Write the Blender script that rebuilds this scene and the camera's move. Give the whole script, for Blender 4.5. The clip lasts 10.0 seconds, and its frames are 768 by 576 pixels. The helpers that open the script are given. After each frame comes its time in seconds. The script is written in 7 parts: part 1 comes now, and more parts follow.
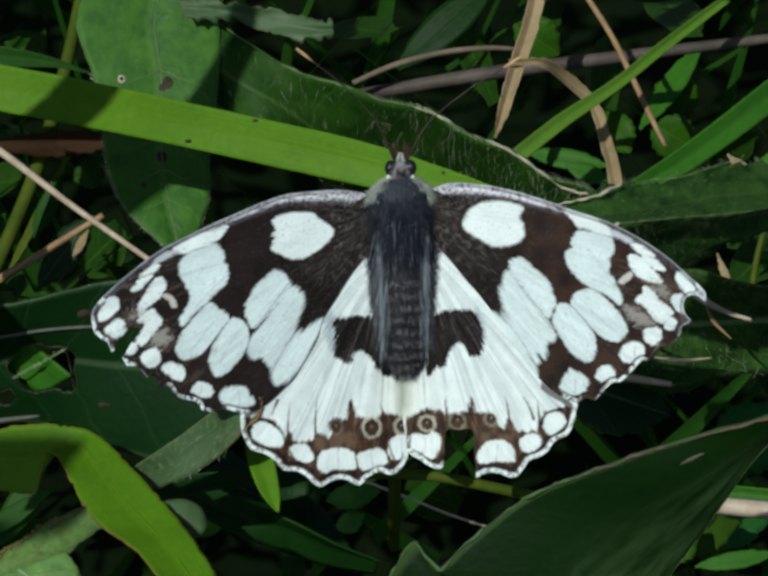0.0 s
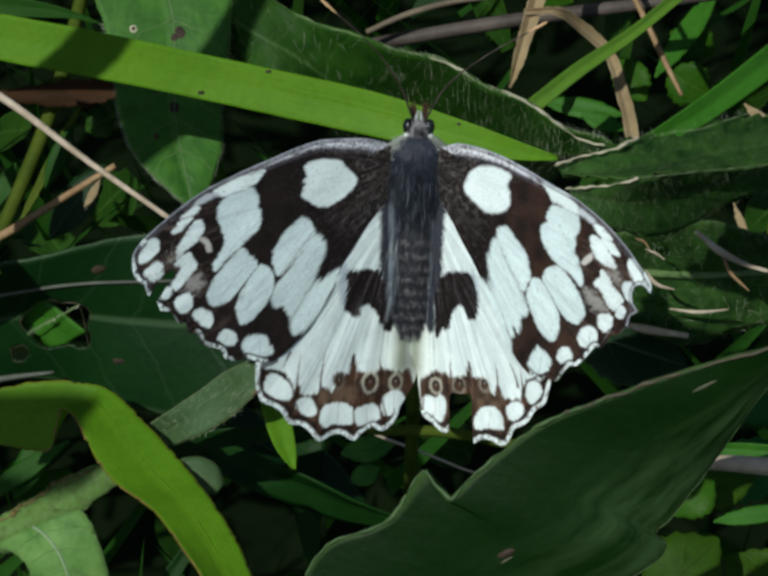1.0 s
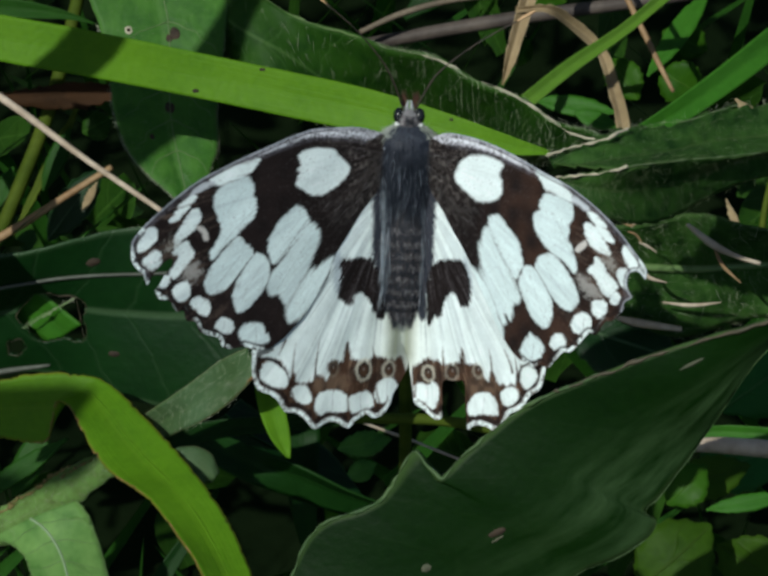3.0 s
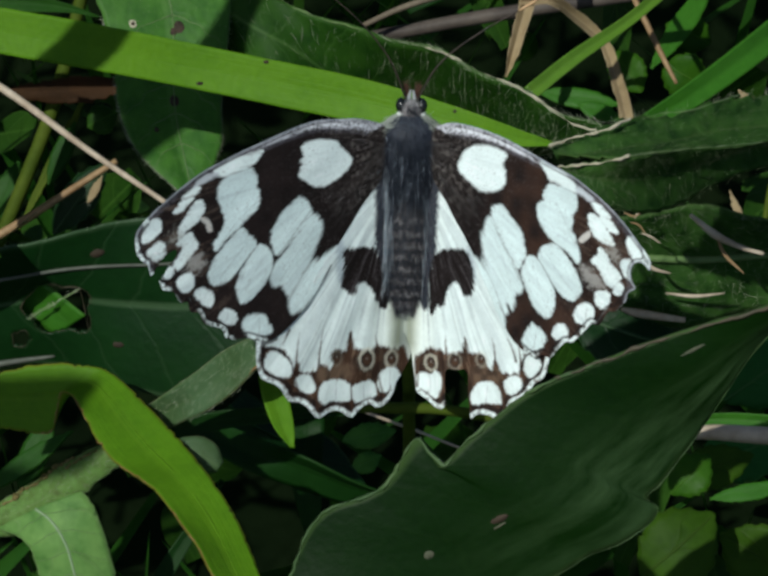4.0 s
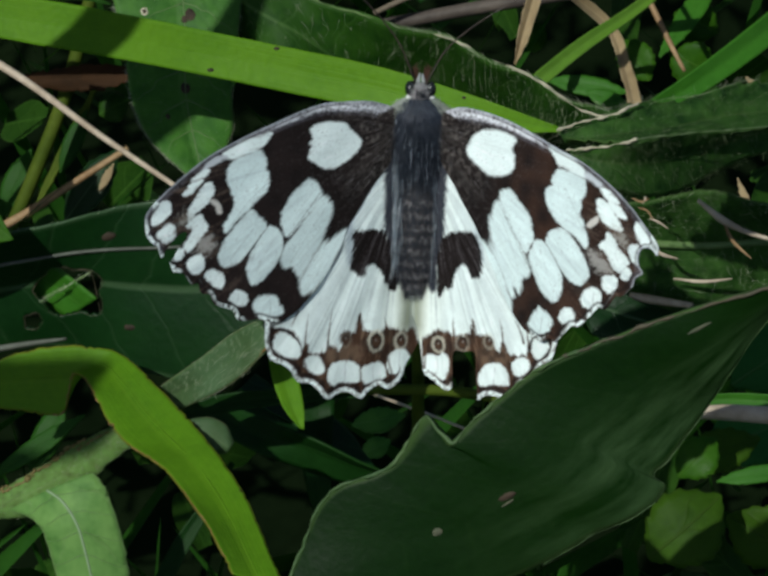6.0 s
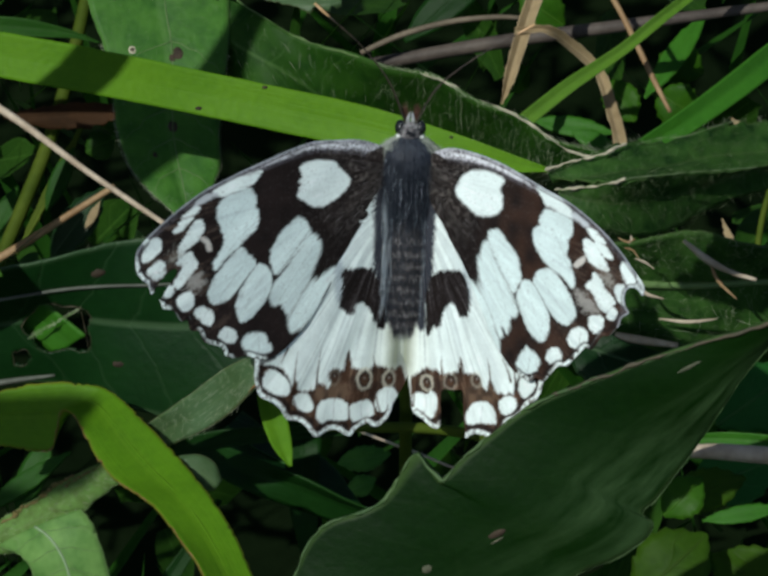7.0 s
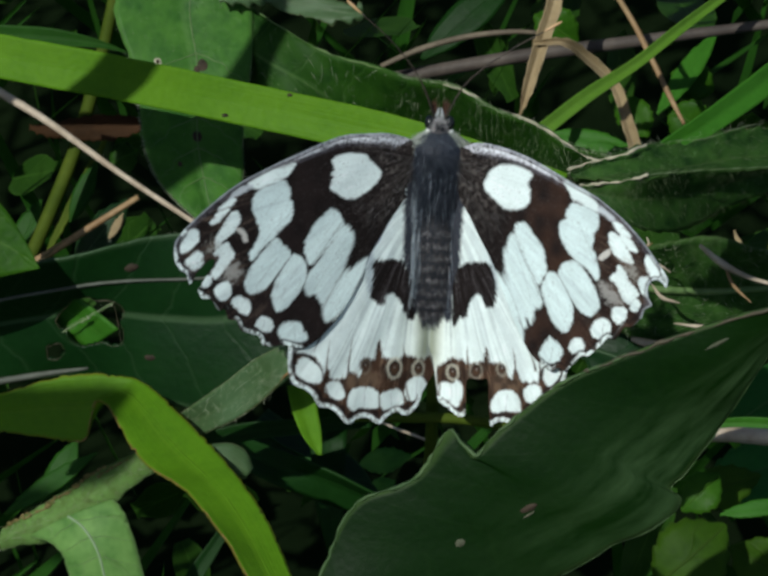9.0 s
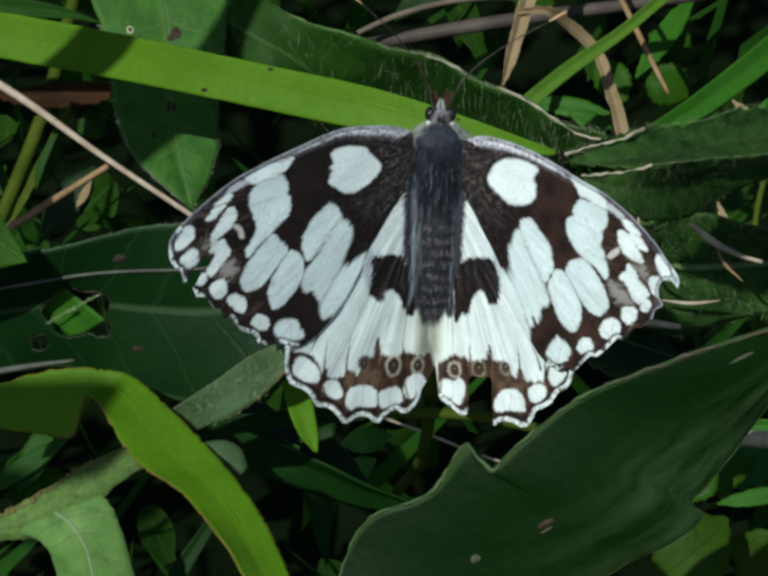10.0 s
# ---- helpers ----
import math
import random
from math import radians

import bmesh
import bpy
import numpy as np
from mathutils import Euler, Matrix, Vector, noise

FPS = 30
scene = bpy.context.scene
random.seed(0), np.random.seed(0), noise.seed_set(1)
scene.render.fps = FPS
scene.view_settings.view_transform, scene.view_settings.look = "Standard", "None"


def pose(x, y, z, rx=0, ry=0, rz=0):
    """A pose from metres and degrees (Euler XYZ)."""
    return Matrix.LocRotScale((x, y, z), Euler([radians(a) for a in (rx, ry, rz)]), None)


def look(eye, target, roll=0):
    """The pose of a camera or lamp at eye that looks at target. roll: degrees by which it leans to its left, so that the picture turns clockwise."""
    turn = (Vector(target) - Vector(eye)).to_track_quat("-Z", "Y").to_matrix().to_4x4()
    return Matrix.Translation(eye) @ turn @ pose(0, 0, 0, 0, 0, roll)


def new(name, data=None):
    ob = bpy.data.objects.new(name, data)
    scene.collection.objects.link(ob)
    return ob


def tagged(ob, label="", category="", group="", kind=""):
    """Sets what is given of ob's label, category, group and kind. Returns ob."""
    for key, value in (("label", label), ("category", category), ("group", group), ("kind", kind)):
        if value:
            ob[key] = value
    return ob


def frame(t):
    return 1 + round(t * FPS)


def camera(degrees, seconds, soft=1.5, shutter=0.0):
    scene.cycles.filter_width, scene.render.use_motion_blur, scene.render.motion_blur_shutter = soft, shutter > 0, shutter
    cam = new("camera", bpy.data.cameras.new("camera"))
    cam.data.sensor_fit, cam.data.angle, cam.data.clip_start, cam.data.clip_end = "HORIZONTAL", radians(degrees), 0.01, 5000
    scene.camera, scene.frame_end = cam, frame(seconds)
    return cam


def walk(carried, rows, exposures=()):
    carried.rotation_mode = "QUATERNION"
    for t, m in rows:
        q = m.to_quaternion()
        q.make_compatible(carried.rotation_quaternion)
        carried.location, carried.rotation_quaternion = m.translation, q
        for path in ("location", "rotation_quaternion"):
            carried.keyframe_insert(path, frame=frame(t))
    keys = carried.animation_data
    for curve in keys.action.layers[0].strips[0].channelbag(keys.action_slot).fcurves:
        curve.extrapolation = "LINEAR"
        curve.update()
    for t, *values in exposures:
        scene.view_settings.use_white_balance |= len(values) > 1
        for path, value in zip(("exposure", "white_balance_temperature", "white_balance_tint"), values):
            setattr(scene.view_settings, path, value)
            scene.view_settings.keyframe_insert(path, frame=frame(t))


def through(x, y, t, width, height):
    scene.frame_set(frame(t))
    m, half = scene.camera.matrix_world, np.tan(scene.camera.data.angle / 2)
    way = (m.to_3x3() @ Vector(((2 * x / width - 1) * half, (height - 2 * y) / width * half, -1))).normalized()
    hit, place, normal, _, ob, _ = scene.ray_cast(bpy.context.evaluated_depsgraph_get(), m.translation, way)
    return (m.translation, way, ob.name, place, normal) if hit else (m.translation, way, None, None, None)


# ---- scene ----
cam = camera(12, 10.0, soft=3.2)
PATH = [
    (0.0, (-0.00105, -0.22157, 0.38561), (0.00188, 0.00480, 0.16312), 1.281),
    (0.1, (-0.00221, -0.22028, 0.38601), (0.00117, 0.00440, 0.16182), 1.336),
    (0.5, (-0.00250, -0.21996, 0.38611), (0.00099, 0.00430, 0.16150), 1.350),
    (1.0, (-0.00226, -0.21801, 0.38554), (0.00048, 0.00390, 0.15860), 1.114),
    (1.5, (-0.00181, -0.21735, 0.38576), (0.00062, 0.00214, 0.15648), 0.788),
    (2.0, (-0.00240, -0.21920, 0.38547), (0.00006, 0.00208, 0.15792), 0.814),
    (3.5, (-0.00009, -0.22397, 0.38411), (0.00134, 0.00062, 0.15981), 0.331),
    (4.0, (-0.00005, -0.22448, 0.38407), (0.00089, 0.00009, 0.15975), 0.190),
    (4.5, (0.00000, -0.22445, 0.38445), (0.00000, 0.00000, 0.16000), 0.000),
    (5.0, (0.00032, -0.22531, 0.38427), (-0.00058, -0.00089, 0.15980), -0.176),
    (6.5, (-0.00032, -0.22828, 0.38456), (0.00075, -0.00233, 0.16163), 0.336),
    (7.0, (-0.00140, -0.22865, 0.38489), (0.00101, -0.00122, 0.16349), 0.765),
    (7.5, (-0.00258, -0.23011, 0.38530), (0.00107, -0.00284, 0.16374), 0.979),
    (8.0, (-0.00316, -0.23274, 0.38509), (0.00024, -0.00373, 0.16533), 0.883),
    (8.5, (-0.00437, -0.23659, 0.38476), (-0.00042, -0.00656, 0.16607), 0.984),
    (9.0, (-0.00627, -0.24010, 0.38439), (-0.00174, -0.00767, 0.16826), 1.313),
    (9.5, (-0.01015, -0.23869, 0.38471), (-0.00176, -0.00524, 0.16980), 1.907),
    (10.0, (-0.01638, -0.22646, 0.38660), (-0.00170, -0.00201, 0.16264), 2.949),
]
walk(cam, [(t, look(eye, target, roll)) for t, eye, target, roll in PATH],
     exposures=[(0.0, -0.06, 6500, 4), (0.6, 0.0, 6500, 4), (10.0, 0.0, 6500, 4)])

# ---------------------------------------------------------------- light
SUN_WAY = Vector((-0.40, -0.48, 0.834)).normalized()      # towards the sun
world = bpy.data.worlds.new("world")
scene.world = world
world.use_nodes = True
wt = world.node_tree
sky = wt.nodes.new("ShaderNodeTexSky")
sky.sky_type = "NISHITA"
sky.sun_disc = False
sky.sun_elevation = math.asin(SUN_WAY.z)
sky.sun_rotation = math.atan2(SUN_WAY.x, SUN_WAY.y)
wt.links.new(sky.outputs[0], wt.nodes["Background"].inputs[0])
wt.nodes["Background"].inputs[1].default_value = 0.07
lamp = bpy.data.lights.new("sun", "SUN")
lamp.energy, lamp.angle, lamp.color = 3.65, radians(0.55), (1.0, 0.99, 0.97)
sun = new("sun", lamp)
sun.matrix_world = look(SUN_WAY, (0, 0, 0))

# ---------------------------------------------------------------- frame of the camera's view
# plants are placed to fit it: u right, v up, w towards the camera, in millimetres; leans 45 degrees
S45 = math.sqrt(0.5)


def from_view(p):
    u, v, w = p
    return Vector((u, S45 * (v - w), 160 + S45 * (v + w))) * 0.001


def way(p):
    u, v, w = p
    return Vector((u, S45 * (v - w), S45 * (v + w)))


VIEW_FRAME = Matrix(((1, 0, 0, 0), (0, S45, -S45, 0), (0, S45, S45, 0.16), (0, 0, 0, 1)))


# ---------------------------------------------------------------- materials
def nodes_of(name):
    m = bpy.data.materials.new(name)
    m.use_nodes = True
    nt = m.node_tree
    return m, nt, nt.nodes["Principled BSDF"], nt.nodes["Material Output"]


def add(nt, kind, **values):
    n = nt.nodes.new(kind)
    for k, v in values.items():
        n.inputs[k.replace("_", " ")].default_value = v
    return n


def maths(nt, op, a, b=None, clamp=False):
    n = nt.nodes.new("ShaderNodeMath")
    n.operation, n.use_clamp = op, clamp
    for i, x in enumerate((a, b)):
        if x is None:
            continue
        if isinstance(x, (int, float)):
            n.inputs[i].default_value = x
        else:
            nt.links.new(x, n.inputs[i])
    return n.outputs[0]


def mixed(nt, fac, a, b):
    n = nt.nodes.new("ShaderNodeMix")
    n.data_type = "RGBA"
    for i, x in ((0, fac), (6, a), (7, b)):
        if isinstance(x, (int, float)):
            n.inputs[i].default_value = x
        elif isinstance(x, tuple):
            n.inputs[i].default_value = (*x, 1)
        else:
            nt.links.new(x, n.inputs[i])
    return n.outputs[2]


def ramp(nt, x, lo, hi):
    n = nt.nodes.new("ShaderNodeMapRange")
    n.inputs[1].default_value, n.inputs[2].default_value = lo, hi
    nt.links.new(x, n.inputs[0])
    return n.outputs[0]


def leaf_material(name, base, dark, rib, kind="grass", through=0.3, gloss=0.45, specks=0.0, dry=None, streak=16.0, veins=None, ribs=None, mottle=190.0, shine=0.09, haze=None):
    """Leaf tissue: two-scale mottling, veins that follow the blade, a paler rib, thin enough to let light through."""
    m, nt, bsdf, out = nodes_of(name)
    geo = nt.nodes.new("ShaderNodeNewGeometry")
    att = nt.nodes.new("ShaderNodeAttribute")
    att.attribute_name = "grain"
    sep = nt.nodes.new("ShaderNodeSeparateXYZ")
    nt.links.new(att.outputs["Vector"], sep.inputs[0])
    s, r = sep.outputs[0], sep.outputs[1]
    big = add(nt, "ShaderNodeTexNoise", Scale=mottle, Detail=3.0)
    fine = add(nt, "ShaderNodeTexNoise", Scale=1500.0, Detail=4.0)
    for n in (big, fine):
        nt.links.new(geo.outputs["Position"], n.inputs["Vector"])
    across = maths(nt, "ABSOLUTE", r)
    if kind == "grass":
        run = nt.nodes.new("ShaderNodeCombineXYZ")
        nt.links.new(maths(nt, "MULTIPLY", r, streak), run.inputs[0])
        nt.links.new(maths(nt, "MULTIPLY", s, 0.035), run.inputs[1])
        fibre = add(nt, "ShaderNodeTexNoise", Scale=1.0, Detail=4.0)
        nt.links.new(run.outputs[0], fibre.inputs["Vector"])
        lines = ramp(nt, fibre.outputs[0], 0.3, 0.7)
    else:
        slope = maths(nt, "SUBTRACT", maths(nt, "MULTIPLY", s, 0.55), maths(nt, "MULTIPLY", across, 2.6))
        wob = maths(nt, "ADD", slope, maths(nt, "MULTIPLY", big.outputs[0], 2.2))
        lines = ramp(nt, maths(nt, "ABSOLUTE", maths(nt, "SINE", wob)), 0.0, 0.16)
    mott = mixed(nt, ramp(nt, big.outputs[0], 0.3, 0.7), dark, base)
    mott = mixed(nt, maths(nt, "MULTIPLY", ramp(nt, fine.outputs[0], 0.35, 0.75), 0.35), mott, tuple(min(1, c * 1.35) for c in base))
    veined = mixed(nt, maths(nt, "MULTIPLY", maths(nt, "SUBTRACT", 1.0, lines), veins if veins is not None else (0.14 if kind == "grass" else 0.28)), mott, rib)
    ribf = maths(nt, "MULTIPLY", ramp(nt, across, 0.06, 0.02), ribs if ribs is not None else (0.22 if kind == "grass" else 0.5))
    col = mixed(nt, ribf, veined, rib)
    edge = maths(nt, "MULTIPLY", ramp(nt, across, 0.93, 1.0), 0.5)
    col = mixed(nt, edge, col, dry or rib)
    if haze:
        # paler streaks along the leaf, on part of its width and length
        run = nt.nodes.new("ShaderNodeCombineXYZ")
        nt.links.new(maths(nt, "MULTIPLY", r, 4.0), run.inputs[0])
        nt.links.new(maths(nt, "MULTIPLY", s, 0.11), run.inputs[1])
        pale_noise = add(nt, "ShaderNodeTexNoise", Scale=1.0, Detail=5.0, Roughness=0.6)
        nt.links.new(run.outputs[0], pale_noise.inputs["Vector"])
        inner = maths(nt, "MULTIPLY", maths(nt, "MULTIPLY", ramp(nt, r, -0.3, 0.5), haze[0]), ramp(nt, s, 44.0, 26.0))
        col = mixed(nt, maths(nt, "MULTIPLY", ramp(nt, pale_noise.outputs[0], 0.36, 0.72), inner), col, haze[1])
    if specks:
        vor = add(nt, "ShaderNodeTexVoronoi", Scale=150.0)
        nt.links.new(geo.outputs["Position"], vor.inputs["Vector"])
        col = mixed(nt, maths(nt, "MULTIPLY", ramp(nt, vor.outputs["Distance"], specks, specks * 0.4), 0.85), col, (0.035, 0.022, 0.012))
    nt.links.new(col, bsdf.inputs["Base Color"])
    bsdf.inputs["Roughness"].default_value = gloss
    bsdf.inputs["Specular IOR Level"].default_value = shine
    bump = add(nt, "ShaderNodeBump", Strength=0.6, Distance=0.00013)
    h = maths(nt, "ADD", maths(nt, "MULTIPLY", lines, 0.3 if kind == "grass" else min(0.6, 5 * (veins or 0.28))), maths(nt, "MULTIPLY", fine.outputs[0], 0.8))
    nt.links.new(h, bump.inputs["Height"])
    nt.links.new(bump.outputs[0], bsdf.inputs["Normal"])
    tl = nt.nodes.new("ShaderNodeBsdfTranslucent")
    warm = mixed(nt, 0.55, col, tuple(min(1.0, c * k) for c, k in zip(base, (2.2, 1.9, 0.8))))
    nt.links.new(warm, tl.inputs[0])
    mx = nt.nodes.new("ShaderNodeMixShader")
    mx.inputs[0].default_value = through
    nt.links.new(bsdf.outputs[0], mx.inputs[1])
    nt.links.new(tl.outputs[0], mx.inputs[2])
    nt.links.new(mx.outputs[0], out.inputs[0])
    return m


def plain_material(name, a, b, scale, rough=0.7, bump=0.3, stretch=None, spec=0.3):
    m, nt, bsdf, out = nodes_of(name)
    geo = nt.nodes.new("ShaderNodeNewGeometry")
    n1 = add(nt, "ShaderNodeTexNoise", Scale=scale, Detail=4.0)
    n2 = add(nt, "ShaderNodeTexNoise", Scale=scale * 6, Detail=3.0)
    nt.links.new(geo.outputs["Position"], n1.inputs["Vector"])
    nt.links.new(geo.outputs["Position"], n2.inputs["Vector"])
    c = mixed(nt, ramp(nt, n1.outputs[0], 0.35, 0.65), a, b)
    c = mixed(nt, maths(nt, "MULTIPLY", ramp(nt, n2.outputs[0], 0.4, 0.8), 0.4), c, tuple(x * 0.55 for x in a))
    nt.links.new(c, bsdf.inputs["Base Color"])
    bsdf.inputs["Roughness"].default_value = rough
    bsdf.inputs["Specular IOR Level"].default_value = spec
    bp = add(nt, "ShaderNodeBump", Strength=bump, Distance=0.0002)
    nt.links.new(n2.outputs[0], bp.inputs["Height"])
    nt.links.new(bp.outputs[0], bsdf.inputs["Normal"])
    return m


GRASS = leaf_material("grass_bright", (0.098, 0.222, 0.009), (0.066, 0.172, 0.006), (0.11, 0.27, 0.012), through=0.25, specks=0.05, streak=11, veins=0.25, gloss=0.5, shine=0.12)
GRASS_YELLOW = leaf_material("grass_yellow_green", (0.086, 0.212, 0.007), (0.054, 0.148, 0.005), (0.13, 0.23, 0.015), through=0.3, dry=(0.22, 0.09, 0.03), specks=0.05, streak=11, veins=0.25, gloss=0.5, shine=0.12)
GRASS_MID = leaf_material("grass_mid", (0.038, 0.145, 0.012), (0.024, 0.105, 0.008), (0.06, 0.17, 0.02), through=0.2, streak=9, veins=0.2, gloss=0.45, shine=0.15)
GRASS_STALK = leaf_material("grass_stalk", (0.100, 0.215, 0.018), (0.070, 0.165, 0.012), (0.12, 0.21, 0.05), through=0.2, streak=8, veins=0.3, gloss=0.45, shine=0.2)
# grass green dimmed in colour to stand in for shade between the plants
GRASS_DIMMED = leaf_material("grass_dimmed", (0.019, 0.072, 0.008), (0.011, 0.049, 0.006), (0.03, 0.085, 0.010), through=0.2, streak=14)
GRASS_GREY = leaf_material("grass_grey", (0.060, 0.118, 0.055), (0.026, 0.062, 0.018), (0.12, 0.17, 0.07), through=0.15, gloss=0.4, dry=(0.16, 0.14, 0.06), shine=0.25, streak=20, veins=0.35)
# a darkened copy of the grass green, painted for blades in shade
GRASS_SHADE = leaf_material("grass_shaded", (0.0075, 0.034, 0.005), (0.004, 0.022, 0.003), (0.014, 0.045, 0.008), through=0.15, streak=14)
HERB = leaf_material("herb_leaf", (0.056, 0.156, 0.023), (0.023, 0.086, 0.014), (0.10, 0.20, 0.055), kind="broad", through=0.2, veins=0.03, ribs=0.25, mottle=420.0)
HERB_DARK = leaf_material("herb_leaf_dark", (0.015, 0.082, 0.014), (0.009, 0.060, 0.010), (0.05, 0.12, 0.035), kind="broad", through=0.15, gloss=0.5, veins=0.12)
HERB_BRISTLE = leaf_material("herb_leaf_bristly", (0.040, 0.100, 0.019), (0.0055, 0.026, 0.005), (0.06, 0.10, 0.03), kind="broad", through=0.15, gloss=0.6, veins=0.25, mottle=520.0)
# near leaf: green lowered almost to black in place of shade on it
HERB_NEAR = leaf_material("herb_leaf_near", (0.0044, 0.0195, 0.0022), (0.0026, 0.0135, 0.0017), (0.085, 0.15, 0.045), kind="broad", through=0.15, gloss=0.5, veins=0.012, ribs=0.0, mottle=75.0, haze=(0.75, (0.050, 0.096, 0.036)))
# leaf green lowered to imitate shade and grazing sun
HERB_SHADE = leaf_material("herb_leaf_shaded", (0.0045, 0.025, 0.0045), (0.003, 0.018, 0.0035), (0.06, 0.11, 0.05), kind="broad", through=0.08, gloss=0.45, veins=0.1, shine=0.15)
HERB_PALE = leaf_material("herb_leaf_pale", (0.140, 0.265, 0.070), (0.062, 0.155, 0.034), (0.17, 0.24, 0.10), kind="broad", through=0.2, gloss=0.5, veins=0.2, ribs=0.4, mottle=420.0, specks=0.12)
HERB_SCURF = leaf_material("herb_leaf_scurfy", (0.115, 0.220, 0.056), (0.066, 0.105, 0.024), (0.16, 0.22, 0.09), kind="broad", through=0.15, gloss=0.6, veins=0.15, ribs=0.3, mottle=1300.0, specks=0.3)
HERB_MID = leaf_material("herb_leaf_mid", (0.023, 0.071, 0.008), (0.007, 0.034, 0.004), (0.06, 0.13, 0.03), kind="broad", through=0.2, gloss=0.55, veins=0.25, mottle=330.0)
HERB_FRESH = leaf_material("herb_leaf_fresh", (0.034, 0.105, 0.006), (0.016, 0.062, 0.004), (0.06, 0.14, 0.016), kind="broad", through=0.25)
HERB_OLIVE = leaf_material("herb_leaf_olive", (0.036, 0.086, 0.005), (0.019, 0.052, 0.0035), (0.04, 0.07, 0.012), kind="broad", through=0.3, gloss=0.55)
# undergrowth green, with the half-shade down there put into the colour
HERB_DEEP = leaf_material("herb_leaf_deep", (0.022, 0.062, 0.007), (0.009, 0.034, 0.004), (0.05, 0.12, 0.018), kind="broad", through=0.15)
DRY = leaf_material("dry_leaf", (0.34, 0.26, 0.14), (0.15, 0.10, 0.045), (0.45, 0.37, 0.24), through=0.2, gloss=0.6, streak=7, veins=0.4)
# brown kept very dark to stand in for shade over the dead leaf
BROWN = leaf_material("brown_leaf", (0.045, 0.021, 0.008), (0.009, 0.006, 0.003), (0.06, 0.03, 0.014), through=0.15, gloss=0.7, streak=9)
STRAW = plain_material("straw", (0.33, 0.26, 0.185), (0.50, 0.42, 0.32), 300, rough=0.55)
DRY_BIT = plain_material("dry_bit", (0.22, 0.13, 0.06), (0.30, 0.2, 0.1), 300, rough=0.6)
STRAW_GREY = plain_material("grey_straw", (0.055, 0.062, 0.048), (0.09, 0.10, 0.08), 300, rough=0.6)
STRAW_DARK = plain_material("old_straw", (0.10, 0.08, 0.055), (0.16, 0.13, 0.09), 300, rough=0.65)
STRAW_DIM = plain_material("dull_brown_straw", (0.050, 0.040, 0.034), (0.095, 0.078, 0.064), 260, rough=0.65)
STEM = plain_material("green_stem", (0.042, 0.068, 0.006), (0.064, 0.092, 0.010), 220, rough=0.75, spec=0.1)
HAIR_DIM = plain_material("plant_bristle", (0.13, 0.18, 0.085), (0.20, 0.25, 0.13), 400, rough=0.5)
HAIR = plain_material("plant_hair", (0.34, 0.38, 0.25), (0.45, 0.47, 0.34), 400, rough=0.5)
# soil colour taken near black, painted shade for the deep gaps
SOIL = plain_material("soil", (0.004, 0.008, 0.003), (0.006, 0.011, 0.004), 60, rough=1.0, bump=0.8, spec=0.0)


# ---------------------------------------------------------------- builders
def mesh_object(name, verts, faces, material, parent=None, label="", smooth=True, grain=None):
    me = bpy.data.meshes.new(name)
    me.from_pydata([tuple(v) for v in verts], [], faces)
    me.materials.append(material)
    if smooth:
        me.polygons.foreach_set("use_smooth", [True] * len(me.polygons))
    if grain is not None:
        a = me.attributes.new("grain", "FLOAT_VECTOR", "POINT")
        a.data.foreach_set("vector", np.asarray(grain, dtype=np.float32).ravel())
    me.update()
    ob = new(name, me)
    if parent:
        ob.parent = parent
    if label:
        ob["label"] = label
    return ob


def spline(pts, n):
    """n points along a smooth curve through pts, spaced by chord length."""
    p = np.asarray(pts, dtype=float)
    if len(p) == 2:
        k = np.linspace(0, 1, n)[:, None]
        return p[0] * (1 - k) + p[1] * k
    d = np.maximum(np.linalg.norm(np.diff(p[:, :3], axis=0), axis=1), 1e-6) ** 0.5
    kn = np.concatenate([[0], np.cumsum(d)])
    m = np.empty_like(p)
    sl = np.diff(p, axis=0) / d[:, None]
    m[1:-1] = (sl[:-1] * d[1:, None] + sl[1:] * d[:-1, None]) / (d[1:] + d[:-1])[:, None]
    m[0], m[-1] = sl[0], sl[-1]
    out = []
    for x in np.linspace(0, kn[-1], n):
        i = min(int(np.searchsorted(kn, x, side="right")) - 1, len(d) - 1)
        h, t = d[i], (x - kn[i]) / d[i]
        out.append((2 * t ** 3 - 3 * t ** 2 + 1) * p[i] + (t ** 3 - 2 * t ** 2 + t) * h * m[i]
                   + (-2 * t ** 3 + 3 * t ** 2) * p[i + 1] + (t ** 3 - t ** 2) * h * m[i + 1])
    return np.array(out)


